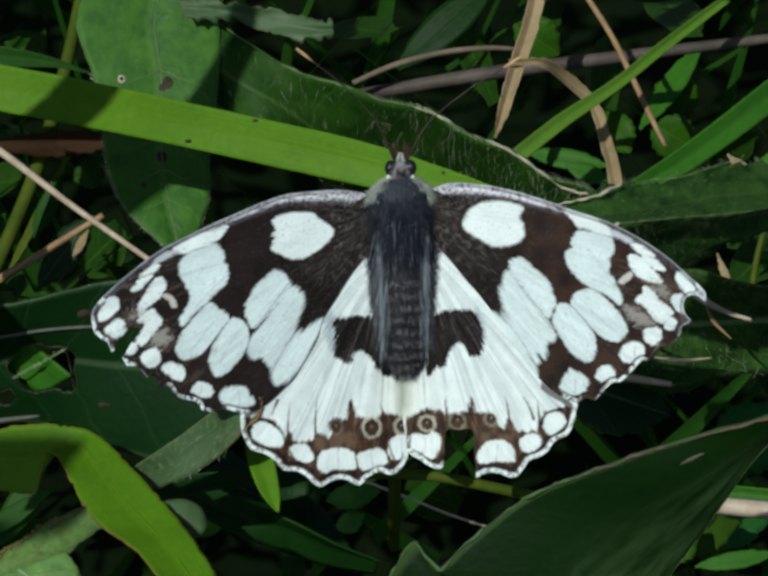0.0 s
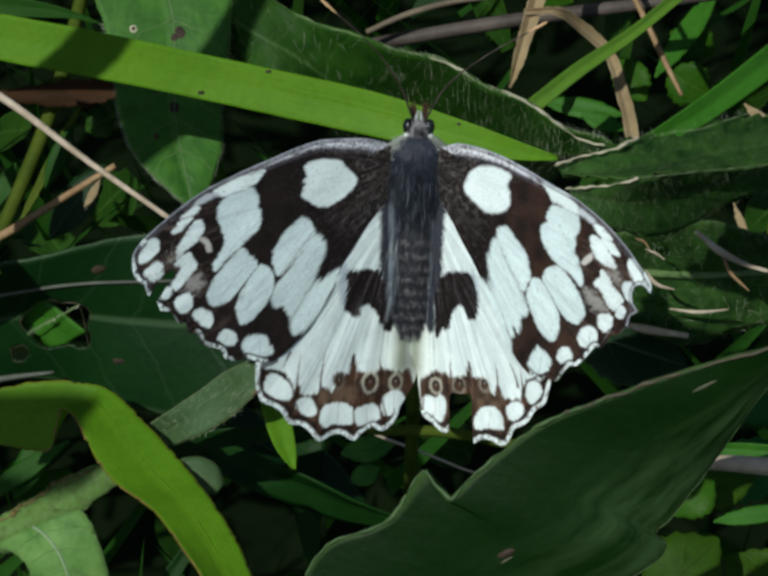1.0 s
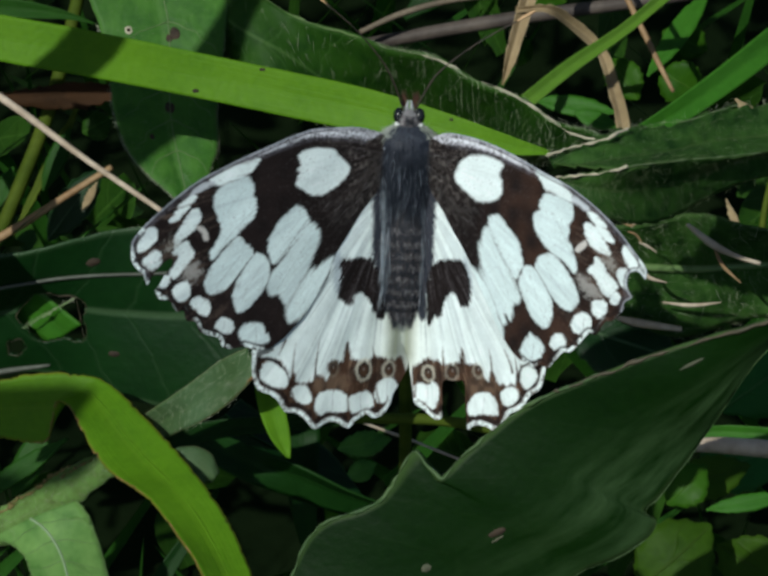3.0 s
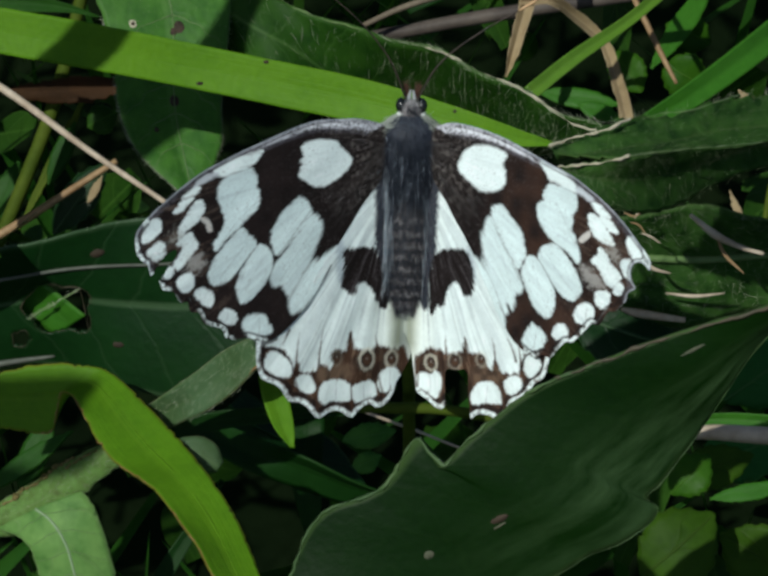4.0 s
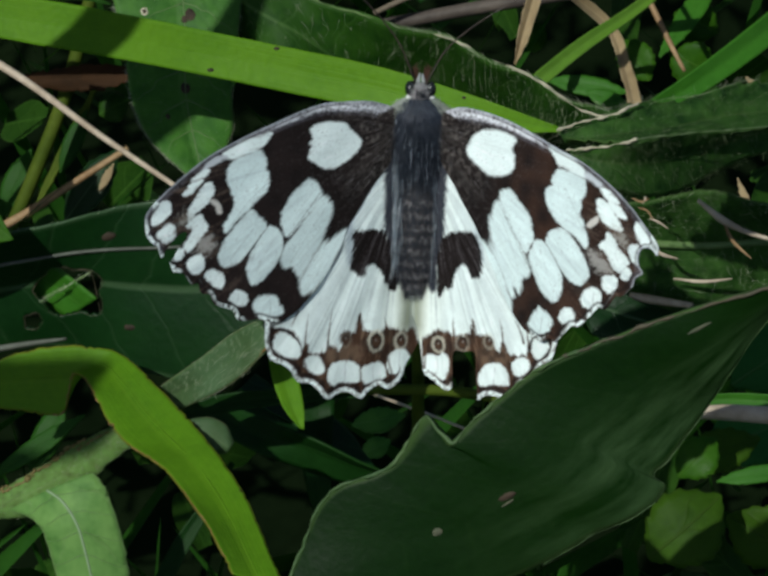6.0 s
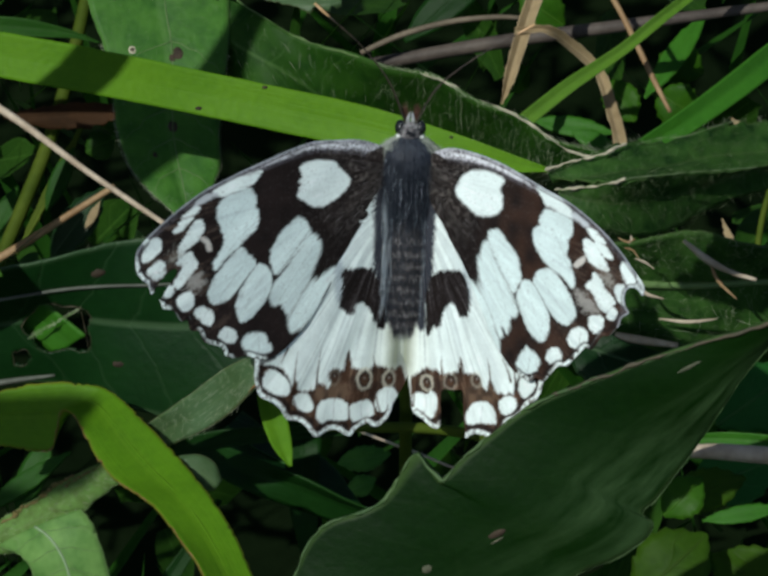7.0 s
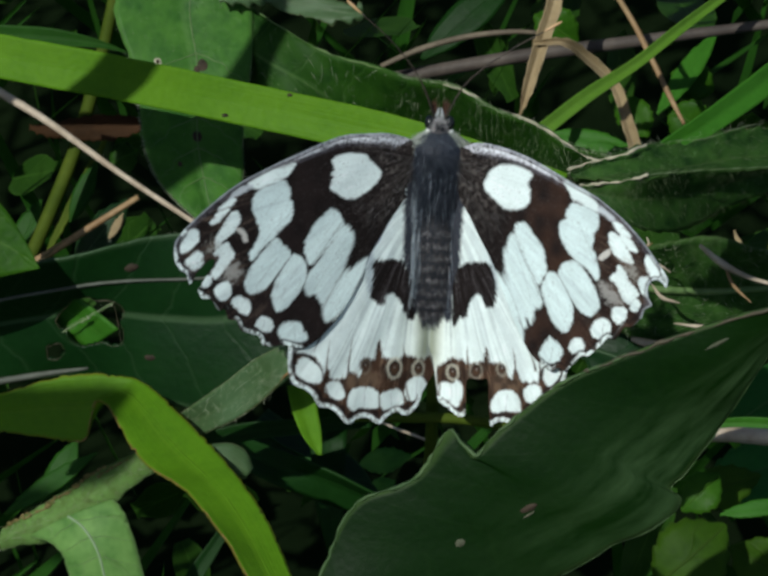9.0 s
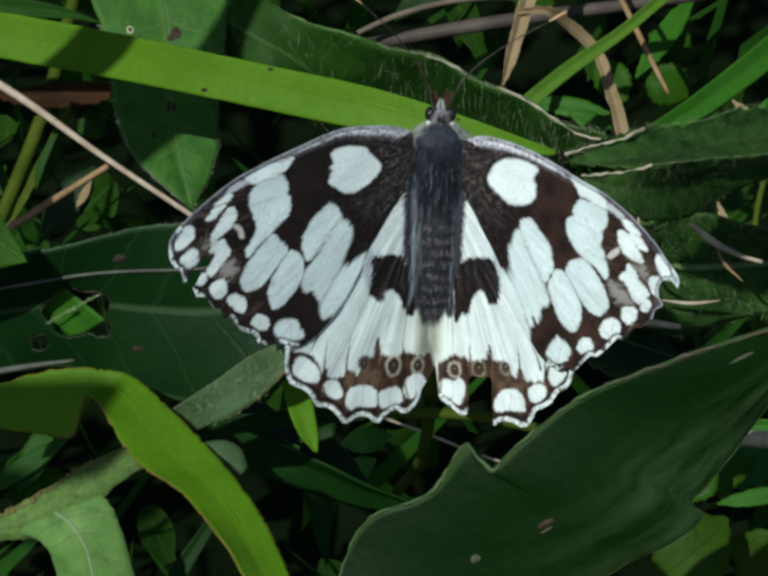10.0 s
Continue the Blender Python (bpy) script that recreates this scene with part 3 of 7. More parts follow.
    ob = tube("dry_stalk", [(-41.28, 22.36, -39.0), (-35.35, 18.82, -37.0), (-27.36, 13.12, -32.0), (-19.35, 7.76, -27.0), (-13.91, 4.03, -24.0)], [0.5, 0.4, 0.31, 0.25, 0.22], STRAW)
    thing(ob, "straight pale straw stalk", "dry grass", "withered stalks")
    ob = tube("dry_stalk", [(-45.65, 3.68, -86.0), (-40.14, 6.37, -85.0), (-34.20, 10.14, -85.0), (-28.20, 13.88, -84.0)], [0.5, 0.5, 0.42, 0.36], DRY_BIT)
    thing(ob, "tan dry stalk deep in the grass", "dry grass", "withered stalks")
    ob = tube("green_stem", [(-43.15, 1.52, -88.0), (-39.35, 10.22, -88.0), (-35.55, 20.00, -88.0), (-32.75, 30.25, -87.0), (-30.77, 39.37, -86.0)], [0.75, 0.8, 0.8, 0.75, 0.7], STEM)
    thing(ob, "upright olive green stem", "stem")
    s = Sheet([((-40.60, 21.90, -84.0), (-40.60, 21.30, -84.0)), ((-37.89, 22.40, -84.0), (-37.89, 20.50, -84.0)), ((-33.58, 23.03, -84.0), (-33.58, 20.23, -84.0)), ((-29.81, 23.19, -84.0), (-29.81, 20.61, -84.0)), ((-27.77, 22.87, -84.0), (-28.09, 21.31, -84.0))], n=40, m=10, camber=0.25, crease=0.2, ragged=0.12, wave=0.2)
    thing(s.build("dead_leaf", BROWN), "dead brown leaf lying in the grass", "dead leaf")

    # toothed leaves beside the wing
    s = Sheet([((16.33, 13.03, -20.0), (16.91, 11.96, -18.0)), ((20.17, 14.29, -20.0), (20.38, 12.07, -16.0)), ((23.48, 15.47, -22.0), (23.96, 12.16, -16.0)), ((28.28, 16.34, -25.0), (28.77, 12.58, -20.0)), ((32.69, 17.50, -28.0), (32.77, 13.18, -24.0)), ((38.22, 18.64, -32.0), (38.71, 13.34, -28.0)), ((44.35, 19.33, -36.0), (44.78, 14.43, -32.0))],
              n=90, m=14, crease=1.0, teeth=(0.7, 13), thick=0.25, wave=0.3, ragged=0.08)
    ob = s.build("herb_leaf", HERB_BRISTLE)
    thing(ob, "narrow dark green leaf with a toothed margin", "leaf", "toothed leaves")
    rim_of([(16.06, 12.99, -19.0), (18.76, 13.80, -19.0), (21.47, 14.52, -19.0), (23.86, 15.61, -21.0)], 0.15, RIM, ob, "pale dry rim", 4, 40)
    rim_of([(24.84, 15.56, -22.0), (26.82, 16.20, -24.0), (29.65, 16.53, -25.0), (32.60, 17.55, -27.0), (35.44, 18.44, -30.0)], 0.06, HAIR_DIM, ob, "thin dull rim", 5, 60)
    margin_hairs(s, ob, 0, 120, 0.7, 8, radius=0.011)
    face_hairs(s, ob, 900, 0.9, 18, radius=0.008, material=HAIR_DIM, lean=0.7)
    s = Sheet([((16.52, 10.58, -6.0), (16.74, 10.06, -6.0)), ((19.65, 11.03, -4.0), (19.28, 7.69, -5.0)), ((22.67, 11.46, -4.0), (22.95, 6.54, -8.0)), ((27.75, 12.22, -8.0), (28.26, 7.69, -14.0)), ((34.83, 12.97, -14.0), (34.89, 10.93, -18.0)), ((41.43, 13.93, -20.0), (42.38, 12.27, -24.0))],
              n=80, m=14, crease=0.8, teeth=(0.3, 16), thick=0.25, wave=0.2)
    ob = s.build("herb_leaf", HERB_BRISTLE)
    thing(ob, "narrow dark green leaf with a pale upper rim", "leaf", "toothed leaves")
    rim_of([(16.25, 10.55, -5.0), (17.95, 10.70, -4.5), (19.65, 10.86, -4.0), (21.34, 11.19, -3.5), (22.46, 11.57, -3.5)], 0.16, RIM, ob, "pale dry rim", 6, 40)
    rim_of([(22.46, 11.53, -3.5), (27.66, 12.22, -7.0), (31.43, 12.64, -10.0), (35.37, 13.15, -14.0)], 0.055, HAIR_DIM, ob, "thin pale margin", 7)
    face_hairs(s, ob, 800, 0.8, 28, radius=0.008, material=HAIR_DIM, lean=0.8)
    s = Sheet([((19.61, 5.84, -52.0), (19.82, 1.40, -56.0)), ((25.42, 7.29, -50.0), (25.97, -2.62, -58.0)), ((32.22, 7.86, -49.0), (33.19, -3.90, -60.0)), ((38.22, 7.29, -50.0), (39.26, -2.63, -60.0)), ((46.35, 5.84, -52.0), (47.11, -0.60, -58.0))],
              n=70, m=18, crease=1.4, thick=0.3, wave=0.5, ragged=0.1)
    ob = s.build("herb_leaf", HERB_BRISTLE)
    thing(ob, "broad bristly dark green leaf", "leaf")
    face_hairs(s, ob, 1500, 1.5, 9, radius=0.009, material=HAIR_DIM, lean=-0.5)
    face_hairs(s, ob, 380, 1.9, 19, radius=0.014, lean=-0.5)
    for k, (p, q, r) in enumerate((((26.89, 3.35, -50.0), (27.98, 1.97, -50.0), (29.85, 1.38, -50.0)), ((34.00, 5.76, -47.0), (34.98, 3.32, -47.0), (36.93, 1.37, -47.0)), ((29.76, -0.60, -55.0), (32.75, -0.90, -55.0), (35.75, -0.60, -55.0)))):
        bit = tube("dry_stalk", [p, q, r], [0.08, 0.2, 0.06], (STRAW, DRY_BIT, STRAW)[k])
        thing(bit, "small broken dry stalk lying on the bristly leaf", "dry grass", "straw bits")
    rib_of(s, ob, 0.5, r0=0.5, r1=0.35)
    ob = tube("dry_stalk", [(25.40, -2.21, -57.0), (26.90, -2.61, -57.0), (31.92, -3.36, -57.0)], [0.25, 0.45, 0.3], STRAW)
    thing(ob, "short broken pale straw", "dry grass", "straw bits")
    ob = tube("dry_stalk", [(31.47, 7.21, -46.0), (33.91, 5.26, -46.0), (36.35, 4.04, -46.0), (38.78, 3.31, -46.0)], [0.2, 0.4, 0.25, 0.2], STRAW)
    thing(ob, "short broken pale straw", "dry grass", "straw bits")

    for path, mat in ((((24.85, 7.43, -45.5), (25.79, 7.04, -45.5), (26.57, 7.34, -45.5)), DRY_BIT), (((25.49, 6.45, -45.5), (26.33, 6.16, -45.5), (26.93, 5.37, -45.5)), DRY_BIT), (((26.58, 5.37, -45.5), (27.57, 4.98, -45.5), (28.46, 4.34, -45.5)), STRAW), (((25.88, 6.84, -45.5), (26.18, 7.34, -45.5), (25.98, 7.98, -45.5)), STRAW)):
        thing(tube("dry_stalk", list(path), [0.05, 0.11, 0.05], mat), "small tan crumb of dry stalk on the bristly leaf", "dry grass", "straw bits")
    ob = tube("green_stem", [(43.53, 15.62, -70.0), (42.15, 10.82, -70.0), (41.47, 6.55, -70.0), (41.11, 1.23, -70.0)], [0.3, 0.34, 0.36, 0.36], STEM)
    thing(ob, "thin olive stem beside the bristly leaf", "stem")

    # big leaf standing in front
    s = Sheet([((35.51, 1.02, 46.0), (35.12, 0.48, 44.8)), ((32.03, -0.44, 44.7), (32.25, -1.36, 42.8)), ((28.80, -1.73, 43.4), (29.86, -3.78, 41.1)),
               ((25.67, -2.77, 42.3), (28.16, -5.85, 39.6)),
               ((22.81, -3.74, 41.2), (26.98, -7.93, 38.3)),
               ((18.84, -5.06, 39.7), (26.16, -9.47, 37.1)),
               ((15.55, -6.36, 38.5), (25.32, -11.02, 35.9)),
               ((11.87, -8.19, 37.2), (24.45, -12.25, 35.6)),
               ((8.90, -10.48, 36.1), (23.31, -13.70, 35.2)),
               ((7.22, -11.87, 35.5), (22.15, -15.20, 34.8)),
               ((5.91, -13.02, 35.1), (21.05, -16.35, 34.6)),
               ((4.59, -13.80, 34.6), (22.00, -17.15, 34.6)),
               ((3.64, -14.20, 34.3), (21.45, -18.35, 34.3)),
               ((2.81, -14.59, 34.0), (20.20, -19.35, 34.0)),
               ((1.94, -15.06, 33.7), (18.60, -20.25, 33.5)),
               ((0.61, -15.77, 33.2), (16.82, -20.90, 32.9)),
               ((-0.15, -16.17, 32.9), (15.33, -21.86, 32.3)),
               ((-1.11, -16.61, 32.6), (13.26, -23.07, 31.6)),
               ((-3.22, -17.23, 31.9), (10.61, -24.49, 30.7)),
               ((-4.56, -18.29, 31.4), (7.54, -25.84, 30.6)),
               ((-5.33, -19.50, 31.1), (4.46, -26.92, 30.5)),
               ((-6.22, -21.78, 30.8), (0.62, -27.80, 30.2)),
               ((-7.08, -24.11, 30.5), (-3.63, -28.62, 29.7)),
               ((-8.24, -27.81, 30.1), (-7.49, -29.23, 29.4))],
              n=200, m=26, camber=0.7, thick=0.35, wave=0.15, ragged=0.03,
              edge=[(35.51, 1.02, 46.0), (32.03, -0.44, 44.7), (28.80, -1.73, 43.4), (25.67, -2.77, 42.3), (22.81, -3.74, 41.2), (18.84, -5.06, 39.7), (15.55, -6.36, 38.5), (11.87, -8.19, 37.2), (8.90, -10.48, 36.1), (6.73, -12.36, 35.4), (5.45, -13.71, 34.9), (4.93, -13.98, 34.7), (4.44, -13.27, 34.5), (4.06, -12.14, 34.4), (3.57, -11.73, 34.2), (3.04, -12.00, 34.0), (2.51, -12.85, 33.9), (1.75, -14.15, 33.6), (0.61, -15.70, 33.2), (-1.11, -16.61, 32.6), (-3.22, -17.23, 31.9), (-4.56, -18.29, 31.4), (-5.33, -19.50, 31.1), (-6.22, -21.78, 30.8), (-7.08, -24.11, 30.5), (-8.24, -27.81, 30.1)])
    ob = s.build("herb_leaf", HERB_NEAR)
    SWAYING.append(ob)
    thing(ob, "large green leaf with lobed margin, close by, darkened for shade", "leaf")
    ids = [int(k * 0.36 * 199 / 13) for k in range(14)]
    rim_of([tuple(s.pts[i, 0] + s.nor[i] * 0.02) for i in ids], 0.17, RIM_DARK, ob, "brown dry upper margin", 9)
    ids = [int((0.3 + 0.69 * k / 45) * 199) for k in range(46)]
    rim_of([tuple(s.pts[i, 0] + s.nor[i] * 0.02) for i in ids], 0.19, RIM_SOFT, ob, "pale green rim along the margin", 10, n=130)
    ids = [int((0.1 + 0.6 * k / 30) * 199) for k in range(31)]
    rim_of([tuple(s.pts[i, -1] + s.nor[i] * 0.02) for i in ids], 0.05, RIM_SOFT, ob, "thin pale lower margin", 11, n=90)
    blemish(s, ob, (9.80, -18.01, 34.0), 0.95, 0.34, BLEMISH, 0.04, turn=0)
    blemish(s, ob, (9.75, -18.42, 34.0), 0.7, 0.1, BLEMISH_PALE, 0.05, turn=0)
    blemish(s, ob, (4.25, -20.74, 32.0), 0.5, 0.42, BLEMISH_PALE, 0.03)
    blemish(s, ob, (24.13, -4.93, 43.0), 1.3, 0.18, BLEMISH_PALE, 0.02, turn=0)

    # broad leaf at the left, eaten through
    s = Sheet([((-47.22, -1.45, -20.0), (-48.06, -8.38, -26.0)), ((-40.53, 1.48, -17.0), (-41.50, -8.13, -25.0)), ((-34.83, 3.02, -14.0), (-35.88, -7.51, -24.0)), ((-28.08, 4.70, -13.0), (-28.85, -7.46, -22.0)), ((-21.44, 6.02, -13.0), (-21.89, -9.59, -20.0)), ((-16.12, 6.56, -13.0), (-16.37, -10.43, -18.0)), ((-10.81, 6.11, -13.0), (-10.91, -7.69, -16.0)), ((-6.40, 3.91, -14.0), (-6.42, -1.43, -15.0))],
              n=220, m=70, crease=1.2, camber=0.4, thick=0.3, wave=0.25, ragged=0.05, holes=((0.425, 0.12, 0.066, 0.36), (0.345, 0.56, 0.018, 0.13)))
    ob = s.build("herb_leaf", HERB_SHADE)
    thing(ob, "broad green leaf with an eaten hole, darkened for grazing sun", "leaf")
    blemish(s, ob, (-25.16, 2.97, -13.0), 0.7, 0.45, BLEMISH)
    blemish(s, ob, (-23.41, -5.23, -19.0), 0.6, 0.3, BLEMISH)
    rib_of(s, ob, 0.26, lo=0.05, hi=0.9, r0=0.2, r1=0.14, material=STRAW_GREY)
    margin_hairs(s, ob, 0, 60, 0.6, 12, radius=0.012)

    def gnawed(s0, r0, ds, dr, a0, a1, k=26):
        """Points along the edge of an eaten hole."""
        out = []
        for q in range(k):
            a = a0 + (a1 - a0) * q / (k - 1)
            c, e = math.cos(a), math.sin(a)
            f = ((1 + 0.25 * math.sin(5 * math.atan2(e, c) + s0 * 40)) / (abs(c) ** 2.6 + abs(e) ** 2.6)) ** (1 / 2.6)
            i = min(s.n - 1, max(0, int(round((s0 + ds * f * c) * (s.n - 1)))))
            j = min(s.m, max(0, int(round((r0 + dr * f * e + 1) / 2 * s.m))))
            out.append(tuple(s.pts[i, j] + s.nor[i] * 0.02))
        return out
    edge = gnawed(0.425, 0.12, 0.066, 0.36, 0.0, 6.2)
    rim_of(edge, 0.045, RIM_DARK, ob, "pale gnawed edge of the hole", 31, 60)
    rim_of(gnawed(0.345, 0.56, 0.018, 0.13, 0.0, 6.2, 14), 0.05, RIM_DARK, ob, "pale gnawed edge of the small hole", 32, 30)
    near = lambda u, v: np.array(min(edge, key=lambda p: math.hypot(p[0] - u, p[1] - v)))
    a, b = near(-32.66, -3.35), near(-27.44, -1.21)
    strut = [tuple(a), tuple(a * 0.6 + b * 0.4 - (0, 0, 0.3)), tuple(b)]
    rim_of(strut, 0.15, RIB, ob, "pale hairy vein spanning the hole", 33, 30)
    rng = np.random.RandomState(35)
    along = spline(strut, 90)
    strands("hairs", list(along), [rng.randn(3) * (1, 1, 0.6) + (0, 0.4, 0.5) for _ in range(90)], list(0.25 + 0.3 * rng.rand(90)), 0.018, HAIR, ob, "short pale hairs on the spanning vein")
    a, b = np.array(edge[3]), np.array(edge[22])
    rim_of([tuple(a), tuple((a + b) / 2 - (0, 0, 0.3)), tuple(b)], 0.045, RIM_DARK, ob, "thin vein spanning the hole", 34, 30)
    s = Sheet([((-35.39, -0.77, -21.5), (-32.86, 1.80, -18.8)), ((-33.58, -2.00, -21.5), (-30.83, 0.59, -18.8)), ((-31.76, -3.04, -21.5), (-28.58, -1.08, -18.8)), ((-29.49, -4.63, -21.5), (-26.55, -2.70, -18.8))], n=30, m=8, crease=0.3)
    blade(s, GRASS_MID, "bright grass blade seen through the eaten hole", "grass")

    # bent yellow-green blade
    s = Sheet([((-37.73, -9.03, -16.0), (-37.73, -12.52, -16.0)), ((-34.99, -8.12, -15.5), (-34.99, -12.72, -15.5)), ((-32.26, -7.35, -15.0), (-32.71, -13.06, -15.0)), ((-29.99, -7.03, -14.5), (-30.44, -13.30, -14.5)), ((-28.17, -6.93, -14.0), (-29.28, -13.15, -14.0)), ((-26.35, -7.05, -13.5), (-28.75, -11.40, -13.5)), ((-24.54, -7.40, -13.0), (-28.26, -9.52, -13.0)), ((-23.05, -8.13, -12.0), (-27.20, -9.72, -12.0)), ((-21.24, -9.66, -10.0), (-26.07, -11.28, -10.0)), ((-18.90, -11.85, -7.5), (-24.48, -13.81, -7.5)), ((-16.60, -14.00, -5.0), (-22.56, -15.65, -5.0)), ((-14.30, -16.57, -2.0), (-19.96, -17.00, -2.0)), ((-12.05, -19.60, 1.0), (-17.48, -19.39, 1.0)), ((-9.80, -24.17, 5.0), (-15.04, -22.28, 5.0)), ((-8.46, -27.05, 8.0), (-12.82, -26.01, 8.0))],
              n=300, m=14, crease=0.4, thick=0.25, ragged=0.05, notch=0.11)
    ob = s.build("grass_blade", GRASS_YELLOW)
    thing(ob, "bent yellow-green grass blade with browned edges", "grass")
    rib_of(s, ob, 0.42, r0=0.10, r1=0.10, material=GRASS_YELLOW, proud=-0.06)
    for k, (lo, hi) in enumerate(((0.27, 0.36), (0.42, 0.50), (0.55, 0.58), (0.64, 0.73), (0.80, 0.97))):
        rim_of([tuple(s.pts[int((lo + (hi - lo) * q / 12) * 299), -1]) for q in range(13)], 0.05, RIM_BROWN, ob, "browned ragged edge", 61 + k, 60)
    rim_of([tuple(s.pts[int((0.20 + 0.06 * k / 10) * 299), -1]) for k in range(11)], 0.09, RIM_BROWN, ob, "torn brown edge of the notch", 72, 30)
    # short grey blade pointing at the wing
    s = Sheet([((-24.61, -13.42, -14.0), (-21.95, -15.64, -14.0)), ((-19.99, -10.43, -11.0), (-18.32, -12.77, -11.0)), ((-15.83, -7.57, -7.0), (-14.96, -11.05, -7.0)), ((-13.08, -5.55, -3.5), (-12.65, -9.46, -3.5)), ((-10.19, -4.26, -0.5), (-10.19, -6.99, -0.5)), ((-8.68, -3.91, 0.0), (-8.68, -5.40, 0.0))],
              n=60, m=10, crease=0.5, thick=0.25)
    blade(s, GRASS_GREY, "greyish green blade with a browned torn tip", "grass")
    face_hairs(s, bpy.data.objects[LAST[0]], 420, 0.55, 71, radius=0.012, material=HAIR, lean=0.6)
    rim_of([(-8.68, -4.04, 0.1), (-8.55, -4.77, 0.0), (-8.94, -5.70, -0.1), (-10.06, -6.82, -0.4), (-10.84, -7.59, -0.8)], 0.14, RIM_BROWN, bpy.data.objects[LAST[0]], "browned torn tip", 51, 40)

    # forked leaf in the lower corner
    s = Sheet([((-37.72, -21.83, -24.0), (-37.72, -23.98, -24.0)), ((-35.78, -20.63, -23.0), (-35.78, -23.32, -23.0)), ((-32.94, -18.88, -22.0), (-32.94, -23.02, -22.0)), ((-30.08, -17.21, -20.5), (-29.63, -21.47, -20.5)), ((-27.24, -15.51, -19.0), (-26.79, -19.12, -19.0)), ((-24.39, -14.21, -17.0), (-24.39, -17.13, -17.0)), ((-22.72, -13.93, -15.5), (-22.72, -16.02, -15.5))],
              n=60, m=14, camber=0.7, thick=0.3, ragged=0.06)
    ob = s.build("herb_leaf", HERB_SCURF)
    thing(ob, "forked pale green leaf with a brown scurfy upper branch", "leaf")
    face_hairs(s, ob, 260, 0.5, 15, radius=0.014)
    for k in range(5):
        lo = 0.02 + 0.15 * k
        rim_of([tuple(s.pts[int((lo + 0.2 * q / 12) * 59), (k * 2) % 3] + s.nor[0] * 0.1) for q in range(13)], 0.2, SCURF, ob, "brown scurf", 81 + k, 60)
    face_hairs(s, ob, 500, 0.4, 16, radius=0.016, material=HAIR_DIM)
    s2 = Sheet([((-34.81, -22.40, -20.2), (-26.68, -18.68, -17.6)), ((-32.63, -23.03, -18.8), (-25.57, -20.28, -17.2)), ((-31.45, -24.21, -18.2), (-24.51, -23.21, -17.4)), ((-31.02, -25.57, -18.4), (-23.74, -26.40, -18.0)), ((-29.86, -29.86, -19.0), (-23.27, -29.86, -19.0))],
               n=50, m=14, camber=0.8, thick=0.3, ragged=0.05)
    s2.build("lobe", HERB_PALE, ob, "broad side lobe with a pale vein")
    rib_of(s2, ob, 0.5, r0=0.13, r1=0.10, proud=0.0, material=RIB_PALE)
    for side in (-1, 1):
        for k in range(4):
            side_vein(s2, ob, 0.5, 0.12 + 0.2 * k, side, 0.045)

    # dark blades below the butterfly, their shade put into the colour
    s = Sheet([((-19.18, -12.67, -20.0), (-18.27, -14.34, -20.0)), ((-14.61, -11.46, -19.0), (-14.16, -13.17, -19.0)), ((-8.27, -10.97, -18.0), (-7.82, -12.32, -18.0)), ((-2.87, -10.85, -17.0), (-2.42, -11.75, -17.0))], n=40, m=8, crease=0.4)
    blade(s, GRASS_SHADE, "green grass blade with shade put into its colour", "grass", "shaded blades")
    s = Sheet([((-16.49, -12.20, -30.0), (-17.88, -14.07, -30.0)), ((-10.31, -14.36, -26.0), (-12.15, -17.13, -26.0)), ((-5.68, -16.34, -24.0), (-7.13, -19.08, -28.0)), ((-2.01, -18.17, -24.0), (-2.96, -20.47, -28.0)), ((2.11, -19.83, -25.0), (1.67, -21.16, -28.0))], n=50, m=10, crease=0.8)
    blade(s, GRASS_SHADE, "green grass blade with shade put into its colour", "grass", "shaded blades")
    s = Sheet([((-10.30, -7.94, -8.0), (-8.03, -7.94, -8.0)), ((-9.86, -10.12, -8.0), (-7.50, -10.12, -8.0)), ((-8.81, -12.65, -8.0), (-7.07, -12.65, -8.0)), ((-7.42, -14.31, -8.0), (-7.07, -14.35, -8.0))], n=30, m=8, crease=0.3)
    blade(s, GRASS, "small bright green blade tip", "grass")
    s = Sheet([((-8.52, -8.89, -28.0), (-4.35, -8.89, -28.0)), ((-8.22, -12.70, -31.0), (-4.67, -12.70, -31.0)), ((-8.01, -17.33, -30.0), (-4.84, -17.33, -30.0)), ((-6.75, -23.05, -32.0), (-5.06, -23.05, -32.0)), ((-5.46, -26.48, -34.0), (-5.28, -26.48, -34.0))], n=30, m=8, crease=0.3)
    blade(s, GRASS_SHADE, "green grass blade with shade put into its colour", "grass", "shaded blades")
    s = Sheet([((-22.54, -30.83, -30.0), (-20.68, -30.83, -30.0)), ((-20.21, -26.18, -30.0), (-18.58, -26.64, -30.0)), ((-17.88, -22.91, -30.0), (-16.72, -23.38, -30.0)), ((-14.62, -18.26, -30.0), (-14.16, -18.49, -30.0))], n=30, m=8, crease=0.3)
    blade(s, GRASS_SHADE, "green grass blade with shade put into its colour", "grass", "shaded blades")
    ob = tube("dry_stalk", [(-3.79, -10.24, -19.0), (-0.18, -11.76, -20.0), (4.36, -13.47, -21.0), (8.46, -15.11, -22.0), (14.46, -17.03, -24.0)], [0.1, 0.13, 0.13, 0.12, 0.12], STRAW)
    thing(ob, "thin pale straw under the butterfly", "dry grass", "straw bits")
